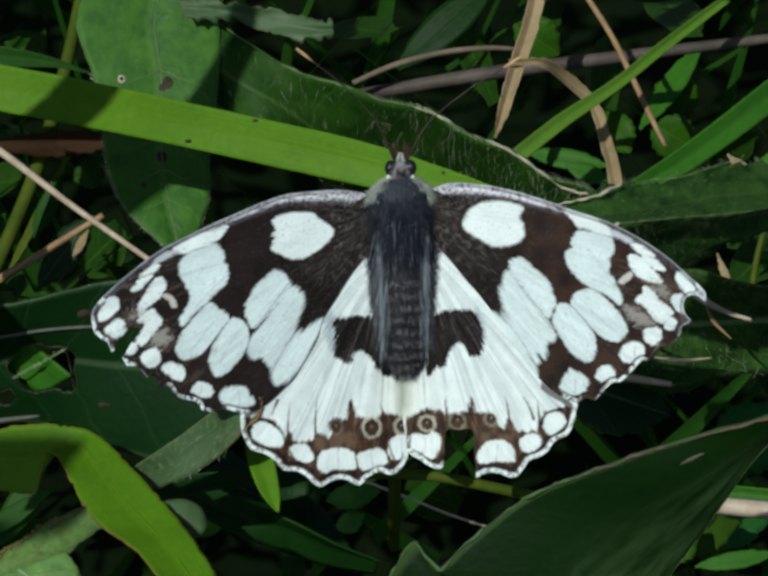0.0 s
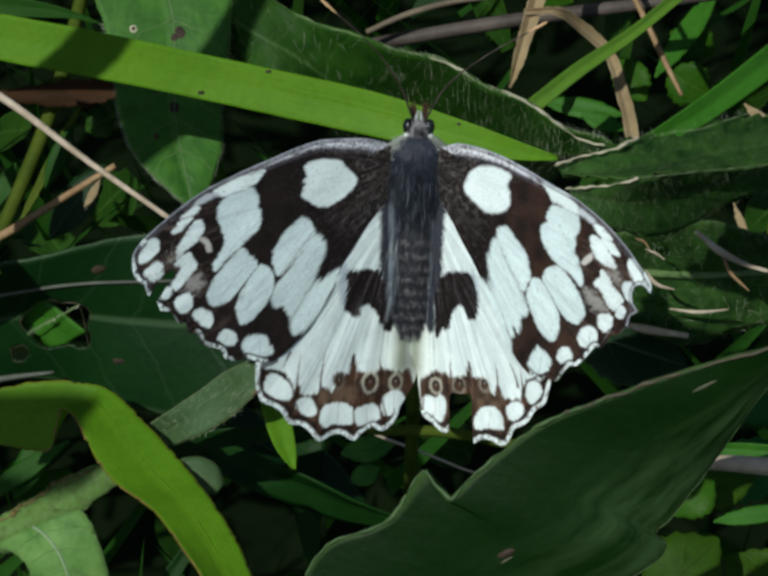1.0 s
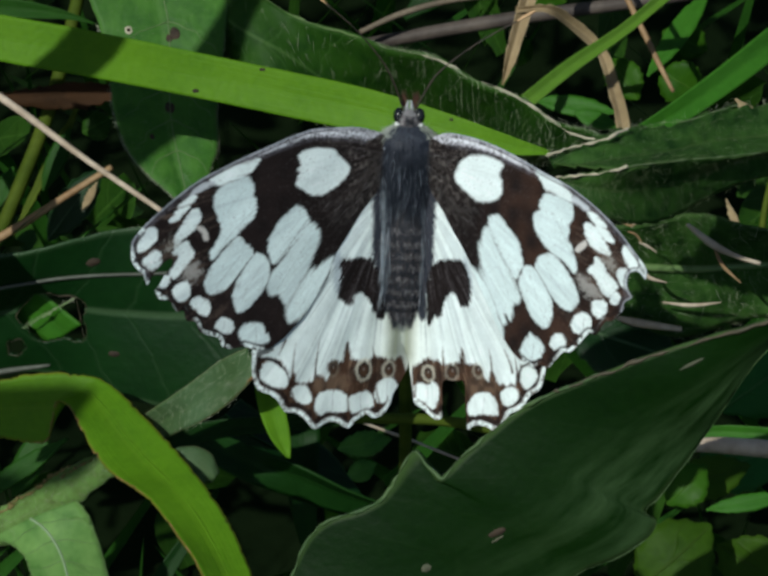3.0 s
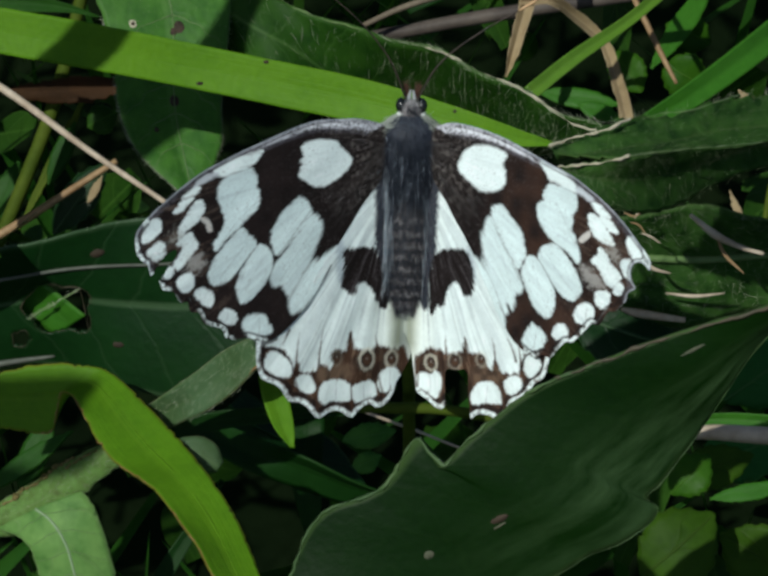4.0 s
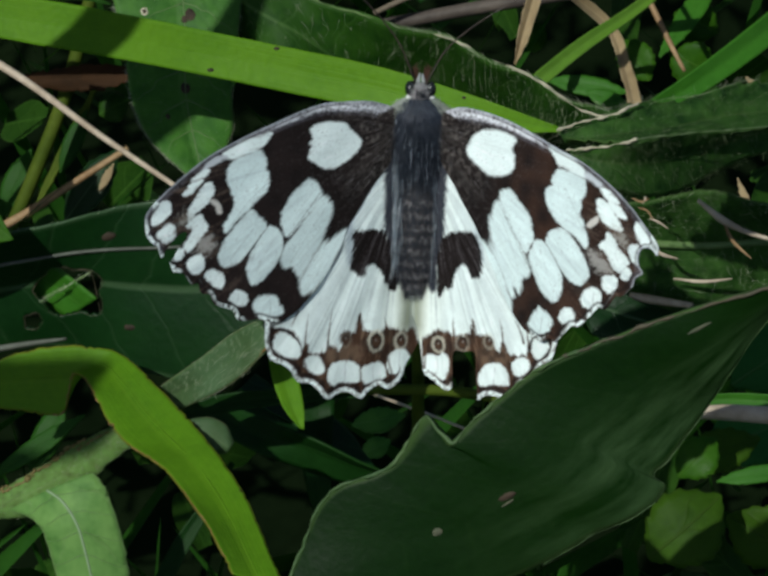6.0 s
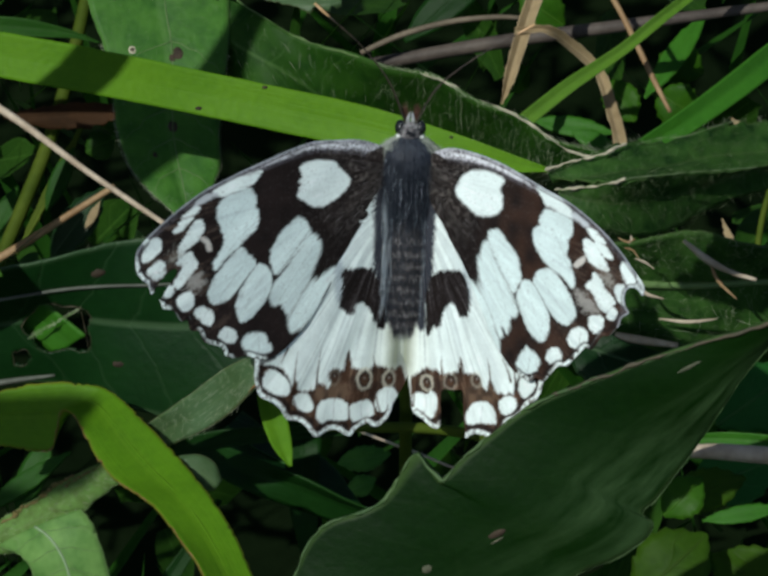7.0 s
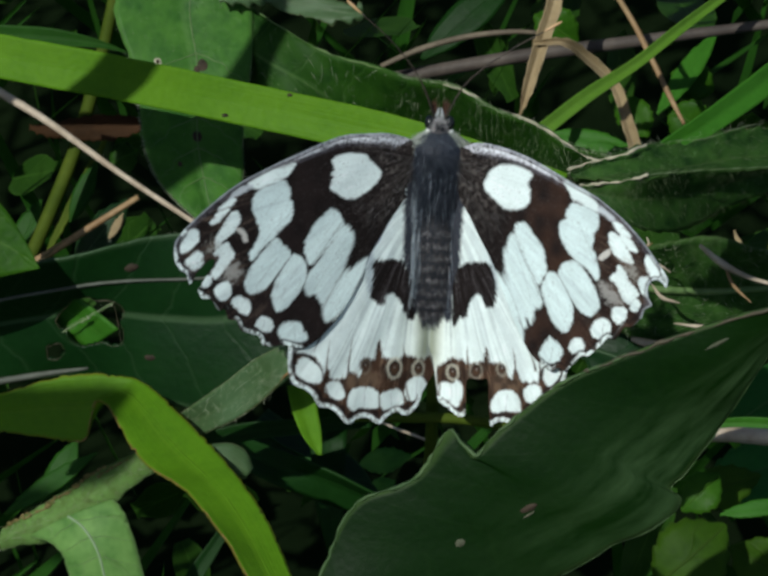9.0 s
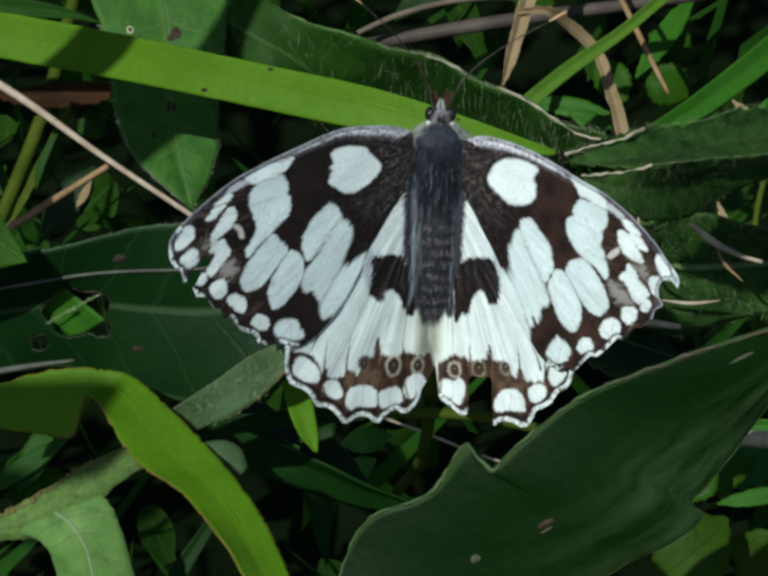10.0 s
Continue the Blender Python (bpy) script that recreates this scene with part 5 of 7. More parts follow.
def wing_material():
    m, nt, bsdf, out = nodes_of("wing_scales")
    att = nt.nodes.new("ShaderNodeAttribute")
    att.attribute_name = "scales"
    geo = nt.nodes.new("ShaderNodeNewGeometry")
    n = add(nt, "ShaderNodeTexNoise", Scale=6000.0, Detail=2.0)
    nt.links.new(geo.outputs["Position"], n.inputs["Vector"])
    nt.links.new(att.outputs["Color"], bsdf.inputs["Base Color"])
    bsdf.inputs["Roughness"].default_value = 0.55
    bsdf.inputs["Specular IOR Level"].default_value = 0.08
    bp = add(nt, "ShaderNodeBump", Strength=0.25, Distance=0.00004)
    nt.links.new(n.outputs[0], bp.inputs["Height"])
    nt.links.new(bp.outputs[0], bsdf.inputs["Normal"])
    tl = nt.nodes.new("ShaderNodeBsdfTranslucent")
    nt.links.new(att.outputs["Color"], tl.inputs[0])
    mx = nt.nodes.new("ShaderNodeMixShader")
    mx.inputs[0].default_value = 0.18
    nt.links.new(bsdf.outputs[0], mx.inputs[1])
    nt.links.new(tl.outputs[0], mx.inputs[2])
    nt.links.new(mx.outputs[0], out.inputs[0])
    return m


WING = wing_material()
FUR_DARK = plain_material("body_fur_dark", (0.008, 0.012, 0.021), (0.017, 0.022, 0.034), 900, rough=0.6)
FUR_PALE = plain_material("body_fur_pale", (0.30, 0.32, 0.33), (0.42, 0.44, 0.42), 900, rough=0.6)
FUR_MID = plain_material("body_fur_mid", (0.048, 0.062, 0.085), (0.085, 0.097, 0.118), 900, rough=0.6)
FUR_BROWN = plain_material("body_fur_brown", (0.028, 0.024, 0.023), (0.062, 0.054, 0.05), 900, rough=0.6)
FUR_BLUE = plain_material("body_fur_blue", (0.38, 0.45, 0.51), (0.54, 0.60, 0.64), 900, rough=0.6)
ABDOMEN = plain_material("abdomen_skin", (0.014, 0.015, 0.02), (0.03, 0.03, 0.035), 700, rough=0.65)
FUR_WHITE = plain_material("face_scales_white", (0.62, 0.66, 0.64), (0.78, 0.80, 0.77), 900, rough=0.6)
FUR_COLLAR = plain_material("collar_fur", (0.27, 0.30, 0.26), (0.42, 0.45, 0.40), 900, rough=0.6)
FUR_RUST = plain_material("palp_bristle", (0.06, 0.026, 0.016), (0.11, 0.055, 0.034), 900, rough=0.6)
FUR_ASH = plain_material("body_fur_ash", (0.16, 0.15, 0.155), (0.26, 0.245, 0.25), 800, rough=0.65)
EYE = plain_material("eye", (0.006, 0.008, 0.009), (0.012, 0.014, 0.014), 900, rough=0.25, bump=0.05, spec=0.4)
HORN = plain_material("horn", (0.02, 0.015, 0.012), (0.05, 0.035, 0.025), 900, rough=0.4)
CLUB = plain_material("antenna_club", (0.45, 0.27, 0.12), (0.55, 0.36, 0.2), 900, rough=0.5)


FAINT = (0.11, 0.12, 0.12)


def left_fore_pattern(w):
    # basal cell
    w.patch([(10.79, 0.47), (10.01, 0.84), (8.72, 0.92), (7.42, 0.75), (6.79, 0.21), (6.21, -0.25), (5.73, -0.71), (5.83, -1.23), (6.36, -1.78), (7.14, -2.31), (7.92, -2.72), (8.70, -2.95), (9.58, -2.83), (10.26, -2.41), (10.98, -1.99), (10.93, -1.47), (10.68, -1.05), (10.89, -0.74), (10.47, -0.45), (10.63, -0.01)], WHITE, soft=0.08, feather=0.05)
    # bar on the front edge
    w.patch([(14.78, 0.31), (15.19, -0.28), (15.90, -0.99), (16.91, -1.21), (18.17, -1.67), (18.93, -1.60), (19.43, -1.28), (18.42, -0.76), (17.17, -0.25), (15.90, 0.13)], WHITE, soft=0.08, feather=0.08)
    w.patch([(19.18, -1.46), (19.93, -1.82), (20.93, -2.38), (21.52, -2.78), (21.22, -2.28), (20.33, -1.68)], (0.50, 0.54, 0.57), soft=0.11, feather=0.10)
    # outer cells
    w.patch([(16.00, -1.28), (15.39, -1.65), (15.29, -2.21), (15.39, -2.86), (15.08, -3.17), (14.98, -3.82), (15.28, -4.58), (15.89, -5.16), (16.75, -5.81), (17.66, -6.50), (18.41, -7.11), (18.92, -7.73), (19.27, -7.97), (19.37, -7.49), (18.92, -6.87), (18.42, -6.17), (18.27, -5.40), (18.52, -4.74), (18.82, -4.09), (19.07, -3.44), (19.07, -2.79), (18.67, -2.17), (17.92, -1.77), (16.91, -1.42)], PALE, soft=0.10, feather=0.10)
    w.patch([(16.90, -6.28), (16.29, -6.44), (16.09, -6.88), (15.63, -7.03), (15.27, -7.69), (15.63, -8.11), (16.39, -9.02), (17.15, -9.84), (17.65, -10.38), (18.31, -10.77), (19.16, -10.90), (19.67, -10.57), (19.87, -9.96), (19.67, -9.32), (19.17, -8.58), (18.41, -7.76), (17.66, -6.93)], PALE, soft=0.08, feather=0.08)
    w.patch([(14.71, -7.81), (13.94, -8.19), (13.63, -8.99), (13.73, -9.72), (14.24, -10.78), (14.95, -11.60), (15.62, -12.22), (16.28, -12.57), (16.73, -12.46), (16.99, -11.71), (17.09, -10.97), (16.79, -10.21), (16.23, -9.37), (15.63, -8.54), (15.17, -7.96)], PALE, soft=0.08, feather=0.08)
    # middle cells
    w.patch([(10.77, -3.91), (10.10, -4.29), (9.83, -4.82), (10.24, -5.67), (10.76, -6.39), (11.53, -7.22), (12.30, -8.05), (12.91, -8.68), (13.33, -8.44), (13.53, -7.78), (13.59, -6.91), (13.18, -5.97), (12.57, -5.13), (11.80, -4.39)], PALE, soft=0.10, feather=0.14)
    w.patch([(9.62, -5.44), (8.89, -5.73), (8.68, -6.70), (8.99, -7.56), (9.40, -8.41), (9.71, -9.36), (10.48, -10.45), (11.15, -11.38), (11.77, -12.22), (12.18, -11.67), (12.80, -11.24), (13.21, -11.27), (13.58, -10.81), (13.63, -10.16), (13.22, -9.53), (12.56, -8.69), (11.79, -7.86), (10.76, -6.61), (10.14, -5.76)], PALE, soft=0.18, feather=0.24)
    w.patch([(8.67, -9.24), (7.00, -8.44), (7.88, -10.24), (9.44, -12.43), (10.31, -13.52), (11.14, -13.82), (11.56, -13.54), (11.77, -13.09), (11.67, -12.31), (11.05, -11.47), (10.33, -10.55), (9.60, -9.63)], PALE, soft=0.18, feather=0.24)
    # streaks and spots towards the tip
    w.patch([(20.83, -2.64), (21.42, -3.13), (22.17, -3.52), (22.52, -3.42), (21.92, -2.98), (21.17, -2.62)], WHITE, soft=0.08, feather=0.08)
    w.patch([(21.52, -3.33), (21.92, -3.83), (22.42, -4.23), (22.91, -4.64), (23.31, -4.54), (22.91, -4.04), (22.32, -3.60)], WHITE, soft=0.06, feather=0.08)
    w.patch([(20.92, -3.70), (20.52, -4.02), (20.52, -4.53), (20.92, -5.20), (21.52, -5.68), (22.17, -6.16), (22.66, -6.57), (22.91, -6.47), (22.76, -5.84), (22.32, -5.22), (21.82, -4.47), (21.42, -3.98)], WHITE, soft=0.06, feather=0.08)
    w.patch([(22.71, -6.48), (23.01, -6.81), (23.51, -6.95), (23.70, -6.69), (23.31, -6.37), (22.91, -6.21)], (0.42, 0.41, 0.36), soft=0.3, rough=0.5, feather=0.5, strength=0.6)
    w.patch([(20.67, -5.16), (20.17, -5.31), (19.82, -5.67), (19.67, -6.19), (19.92, -6.22), (20.17, -5.70)], (0.55, 0.53, 0.49), soft=0.06, feather=0.05)
    w.patch([(21.67, -6.40), (21.42, -6.88), (21.02, -7.41), (21.42, -8.04), (22.02, -8.65), (22.51, -9.13), (22.91, -9.37), (23.16, -9.02), (22.81, -8.39), (22.42, -7.77), (22.66, -7.42), (23.01, -7.40), (22.81, -6.99), (22.32, -6.71)], WHITE, soft=0.07, feather=0.08)
    w.patch([(21.67, -8.45), (21.02, -8.27), (20.52, -8.51), (20.42, -9.16), (20.92, -9.65), (21.67, -9.43), (22.02, -8.99)], (0.46, 0.45, 0.42), soft=0.3, rough=0.5, feather=0.5, strength=0.6)
    w.patch([(25.13, -5.09), (24.64, -5.33), (24.64, -5.96), (25.13, -6.45), (25.63, -6.85), (26.22, -6.99), (26.36, -6.52), (26.07, -5.98), (25.63, -5.41)], WHITE, soft=0.07, feather=0.07)
    w.patch([(24.64, -6.98), (24.30, -7.25), (24.15, -7.69), (24.30, -8.19), (24.79, -8.51), (25.28, -8.57), (25.38, -8.26), (25.77, -8.16), (25.82, -7.82), (25.38, -7.41), (24.99, -7.09)], WHITE, soft=0.07, feather=0.07)
    w.patch([(23.41, -9.22), (23.31, -9.56), (23.66, -9.93), (24.15, -10.03), (24.35, -9.81), (24.00, -9.40)], WHITE, soft=0.06, feather=0.06)
    w.patch([(21.67, -9.82), (21.42, -10.18), (21.42, -10.73), (21.82, -11.22), (22.41, -11.28), (22.81, -10.87), (22.91, -10.39), (22.66, -10.11), (22.17, -9.92)], WHITE, soft=0.06, feather=0.06)
    w.patch([(20.67, -11.16), (19.92, -11.33), (19.51, -11.57), (19.36, -12.22), (19.61, -12.64), (20.01, -12.61), (20.42, -12.38), (20.92, -11.92), (21.17, -11.47)], WHITE, soft=0.06, feather=0.06)
    w.patch([(18.15, -13.07), (17.49, -13.28), (17.04, -13.74), (17.14, -14.16), (17.64, -14.35), (18.15, -14.23), (18.50, -13.91), (18.76, -13.63), (18.50, -13.35)], WHITE, soft=0.07, feather=0.08)
    w.patch([(15.46, -13.74), (14.85, -13.65), (14.23, -13.90), (13.92, -14.49), (13.56, -15.16), (14.07, -15.43), (14.84, -15.52), (15.35, -15.70), (15.71, -15.25), (16.22, -14.91), (16.37, -14.34), (16.02, -13.93)], PALE, soft=0.10, feather=0.12)
    # veins
    w.vein([(9.63, -4.83), (10.76, -6.17), (12.04, -7.63), (13.53, -9.16)], 0.016, 0.025, DARK, 0.75)
    w.vein([(8.88, -9.10), (9.81, -9.88), (11.00, -11.39), (12.02, -13.07)], 0.017, 0.025, DARK, 0.75)
    w.vein([(16.50, -5.91), (17.66, -6.85), (18.92, -7.86), (19.77, -8.76)], 0.017, 0.035, DARK, 0.80)
    w.vein([(14.97, -7.71), (16.03, -8.86), (17.04, -9.98), (17.65, -10.68)], 0.014, 0.040, DARK, 0.70)
    w.vein([(16.00, -1.20), (17.67, -1.52), (18.93, -1.86)], 0.010, 0.020, DARK, 0.60)
    w.vein([(13.64, -7.77), (13.38, -9.17), (13.88, -10.58), (14.65, -11.79)], 0.014, 0.035, DARK, 0.80)
    w.vein([(15.88, -7.23), (17.65, -9.08), (18.91, -10.61)], 0.007, 0.015, FAINT, 0.50)
    w.vein([(14.35, -8.82), (15.62, -10.49), (16.38, -12.04)], 0.007, 0.015, FAINT, 0.45)
    w.vein([(15.28, -4.07), (17.15, -5.62), (18.56, -7.19)], 0.007, 0.015, FAINT, 0.50)
    w.vein([(16.00, -2.14), (17.51, -3.72)], 0.007, 0.015, FAINT, 0.35)
    w.vein([(9.46, -6.67), (11.16, -8.76), (12.70, -10.95)], 0.007, 0.015, FAINT, 0.40)
    w.vein([(10.46, -4.88), (12.05, -6.63)], 0.007, 0.015, FAINT, 0.35)
    w.vein([(17.90, -13.17), (18.00, -13.77), (18.25, -14.27)], 0.007, 0.015, DARK, 0.60)
    w.vein([(14.85, -13.78), (14.69, -14.66), (14.84, -15.52)], 0.007, 0.020, DARK, 0.60)
    w.vein([(24.49, -7.25), (24.94, -7.90), (25.23, -8.48)], 0.007, 0.015, DARK, 0.60)


def right_fore_pattern(w):
    # basal cell
    w.patch([(5.95, 0.23), (6.82, 0.80), (8.16, 1.02), (9.26, 0.95), (10.38, 0.68), (10.51, 0.41), (10.19, -0.06), (10.24, -0.47), (10.55, -0.85), (10.62, -1.47), (10.57, -1.98), (9.91, -2.40), (9.13, -2.68), (8.05, -2.75), (7.18, -2.36), (6.42, -1.95), (5.71, -1.50), (5.36, -1.08), (5.50, -0.62), (5.74, -0.14)], WHITE, soft=0.12, feather=0.03)
    # bar on the front edge
    w.patch([(14.42, 0.50), (15.51, 0.24), (16.59, -0.03), (17.44, -0.54), (18.13, -1.06), (18.49, -1.47), (17.82, -1.56), (17.00, -1.30), (15.92, -1.04), (15.49, -0.97), (15.05, -0.37), (14.62, 0.12)], WHITE, soft=0.08, feather=0.08)
    w.patch([(18.35, -1.16), (19.22, -1.45), (20.11, -1.90), (19.97, -2.09), (19.04, -1.72), (18.39, -1.48)], (0.50, 0.54, 0.57), soft=0.11, feather=0.10)
    # outer cells
    w.patch([(15.93, -1.16), (17.01, -1.38), (17.99, -1.66), (18.35, -2.07), (18.47, -2.67), (18.18, -3.33), (18.12, -4.17), (18.02, -4.60), (18.52, -5.35), (19.00, -6.32), (19.25, -7.11), (19.02, -7.35), (18.43, -6.82), (17.58, -6.32), (16.76, -6.03), (16.19, -5.70), (15.31, -4.99), (14.70, -4.25), (14.44, -3.45), (14.55, -3.01), (15.05, -2.74), (14.88, -2.14), (15.09, -1.69), (15.52, -1.26)], PALE, soft=0.10, feather=0.10)
    w.patch([(16.52, -6.23), (17.07, -6.44), (17.76, -6.96), (18.53, -7.68), (19.14, -8.41), (19.59, -9.13), (19.71, -9.73), (19.36, -10.33), (18.87, -10.57), (18.17, -10.48), (17.38, -10.02), (16.73, -9.45), (16.00, -8.64), (15.23, -7.93), (14.97, -7.55), (15.01, -7.00), (15.49, -6.55)], PALE, soft=0.08, feather=0.08)
    w.patch([(13.92, -7.71), (14.66, -7.68), (15.14, -8.15), (15.74, -8.68), (16.36, -9.43), (16.87, -10.18), (17.07, -10.98), (17.00, -11.83), (16.70, -12.38), (16.16, -12.38), (15.31, -11.89), (14.70, -11.28), (14.07, -10.41), (13.60, -9.64), (13.37, -9.05), (13.46, -8.40)], PALE, soft=0.08, feather=0.08)
    # middle cells
    w.patch([(9.56, -4.05), (10.34, -3.78), (10.91, -4.03), (11.64, -4.68), (12.42, -5.41), (12.91, -5.97), (13.27, -6.75), (13.37, -7.58), (13.28, -8.22), (13.07, -8.76), (12.62, -8.53), (11.99, -7.79), (11.23, -6.85), (10.61, -6.10), (9.98, -5.34), (9.58, -4.68)], PALE, soft=0.10, feather=0.14)
    w.patch([(9.50, -4.99), (10.34, -6.09), (11.15, -7.03), (11.90, -7.97), (12.70, -8.81), (13.29, -9.69), (13.63, -10.35), (13.20, -10.84), (12.69, -11.09), (12.62, -12.37), (12.13, -11.85), (12.03, -12.84), (11.32, -12.32), (10.53, -11.18), (9.59, -9.63), (8.97, -8.45), (8.74, -7.43), (8.78, -6.28), (9.12, -5.47)], PALE, soft=0.18, feather=0.24)
    w.patch([(7.85, -8.79), (8.93, -9.09), (9.55, -9.72), (10.53, -11.18), (11.45, -12.51), (11.86, -13.29), (11.82, -13.85), (11.10, -13.29), (9.91, -11.91), (8.83, -10.59)], PALE, soft=0.18, feather=0.24)
    # streaks and spots towards the tip
    w.patch([(20.15, -2.23), (20.78, -2.34), (21.62, -2.84), (22.03, -3.28), (21.40, -3.20), (20.74, -2.88)], WHITE, soft=0.08, feather=0.08)
    w.patch([(21.02, -3.05), (21.66, -3.25), (22.22, -3.58), (22.79, -4.11), (22.82, -4.31), (22.14, -4.21), (21.57, -3.75), (21.16, -3.40)], WHITE, soft=0.06, feather=0.08)
    w.patch([(19.95, -3.20), (20.63, -3.31), (21.20, -3.72), (21.78, -4.26), (22.26, -4.80), (22.68, -5.36), (22.18, -5.43), (21.54, -5.32), (20.83, -5.01), (20.25, -4.48), (19.98, -3.90)], WHITE, soft=0.06, feather=0.08)
    w.patch([(21.91, -5.39), (22.59, -5.45), (23.17, -5.98), (23.56, -6.66), (23.15, -6.73), (22.48, -6.25), (22.02, -5.83)], (0.42, 0.41, 0.37), soft=0.3, rough=0.5, feather=0.5, strength=0.6)
    w.patch([(20.11, -4.62), (19.96, -5.14), (19.33, -5.56), (19.06, -5.48), (19.43, -5.01)], (0.55, 0.53, 0.49), soft=0.06, feather=0.05)
    w.patch([(21.20, -5.91), (21.75, -6.20), (22.44, -6.83), (23.19, -7.46), (23.66, -7.96), (23.30, -8.43), (22.83, -8.83), (22.12, -8.53), (21.52, -7.80), (21.09, -7.24), (20.61, -7.11), (20.67, -6.77), (21.16, -6.53)], WHITE, soft=0.07, feather=0.08)
    w.patch([(19.58, -7.68), (20.37, -7.77), (21.03, -8.08), (21.77, -8.59), (21.97, -8.97), (21.15, -9.09), (20.58, -8.69), (19.91, -8.25)], (0.46, 0.45, 0.42), soft=0.3, rough=0.5, feather=0.5, strength=0.6)
    w.patch([(24.23, -4.51), (24.67, -4.78), (25.25, -5.39), (25.52, -5.96), (25.27, -6.40), (24.73, -6.16), (24.24, -5.54), (23.97, -4.96)], WHITE, soft=0.07, feather=0.07)
    w.patch([(25.96, -5.40), (26.33, -5.96), (26.34, -6.90), (25.94, -6.55), (25.77, -5.92)], WHITE, soft=0.06, feather=0.05)
    w.patch([(23.84, -6.42), (24.61, -6.50), (24.43, -7.15), (24.63, -7.94), (24.25, -7.79), (23.78, -7.25), (23.62, -6.78)], WHITE, soft=0.07, feather=0.07)
    w.patch([(23.46, -8.45), (23.93, -8.58), (23.98, -8.98), (23.66, -9.36), (23.14, -9.28), (23.09, -8.87)], WHITE, soft=0.06, feather=0.06)
    w.patch([(21.37, -9.60), (22.12, -9.40), (22.66, -9.60), (22.64, -10.31), (22.28, -10.78), (21.75, -10.65), (21.33, -10.22)], WHITE, soft=0.06, feather=0.06)
    w.patch([(19.69, -10.90), (20.45, -10.66), (21.16, -10.96), (21.18, -11.57), (20.88, -12.12), (20.12, -12.37), (19.47, -12.18), (19.20, -11.69)], WHITE, soft=0.06, feather=0.06)
    w.patch([(17.55, -12.91), (18.34, -12.87), (18.77, -13.42), (18.36, -13.99), (17.68, -14.02), (17.22, -13.68)], WHITE, soft=0.07, feather=0.08)
    w.patch([(14.93, -13.30), (15.77, -13.62), (16.38, -14.24), (16.19, -14.90), (15.44, -15.36), (14.64, -15.37), (14.05, -14.92), (14.25, -14.38), (14.60, -13.69)], PALE, soft=0.10, feather=0.12)
    # veins
    w.vein([(9.28, -4.94), (10.65, -6.51), (11.93, -8.22), (13.13, -9.72)], 0.010, 0.020, DARK, 0.60)
    w.vein([(8.91, -8.88), (9.86, -10.01), (10.96, -11.53), (11.88, -12.99)], 0.014, 0.025, DARK, 0.70)
    w.vein([(16.50, -6.07), (17.61, -6.57), (18.76, -7.43), (19.72, -8.41)], 0.014, 0.030, DARK, 0.75)
    w.vein([(14.99, -7.75), (16.02, -8.85), (16.95, -9.96), (17.89, -10.77)], 0.014, 0.040, DARK, 0.75)
    w.vein([(15.71, -1.02), (17.01, -1.38), (18.73, -1.68)], 0.010, 0.020, DARK, 0.60)
    w.vein([(13.14, -8.45), (13.32, -9.48), (13.88, -10.65), (14.74, -11.61)], 0.010, 0.030, DARK, 0.70)
    w.vein([(16.20, -2.58), (17.32, -4.08), (18.42, -5.78)], 0.007, 0.015, FAINT, 0.40)
    w.vein([(15.83, -7.21), (17.33, -8.65), (19.07, -10.04)], 0.007, 0.015, FAINT, 0.35)
    w.vein([(14.36, -8.27), (15.36, -10.00), (16.38, -11.93)], 0.007, 0.015, FAINT, 0.35)
    w.vein([(10.12, -6.59), (11.32, -8.52), (12.30, -10.48)], 0.007, 0.015, FAINT, 0.35)
    w.vein([(20.48, -10.94), (20.46, -12.11)], 0.007, 0.015, DARK, 0.60)
    w.vein([(15.39, -13.98), (15.32, -15.25)], 0.007, 0.020, DARK, 0.60)


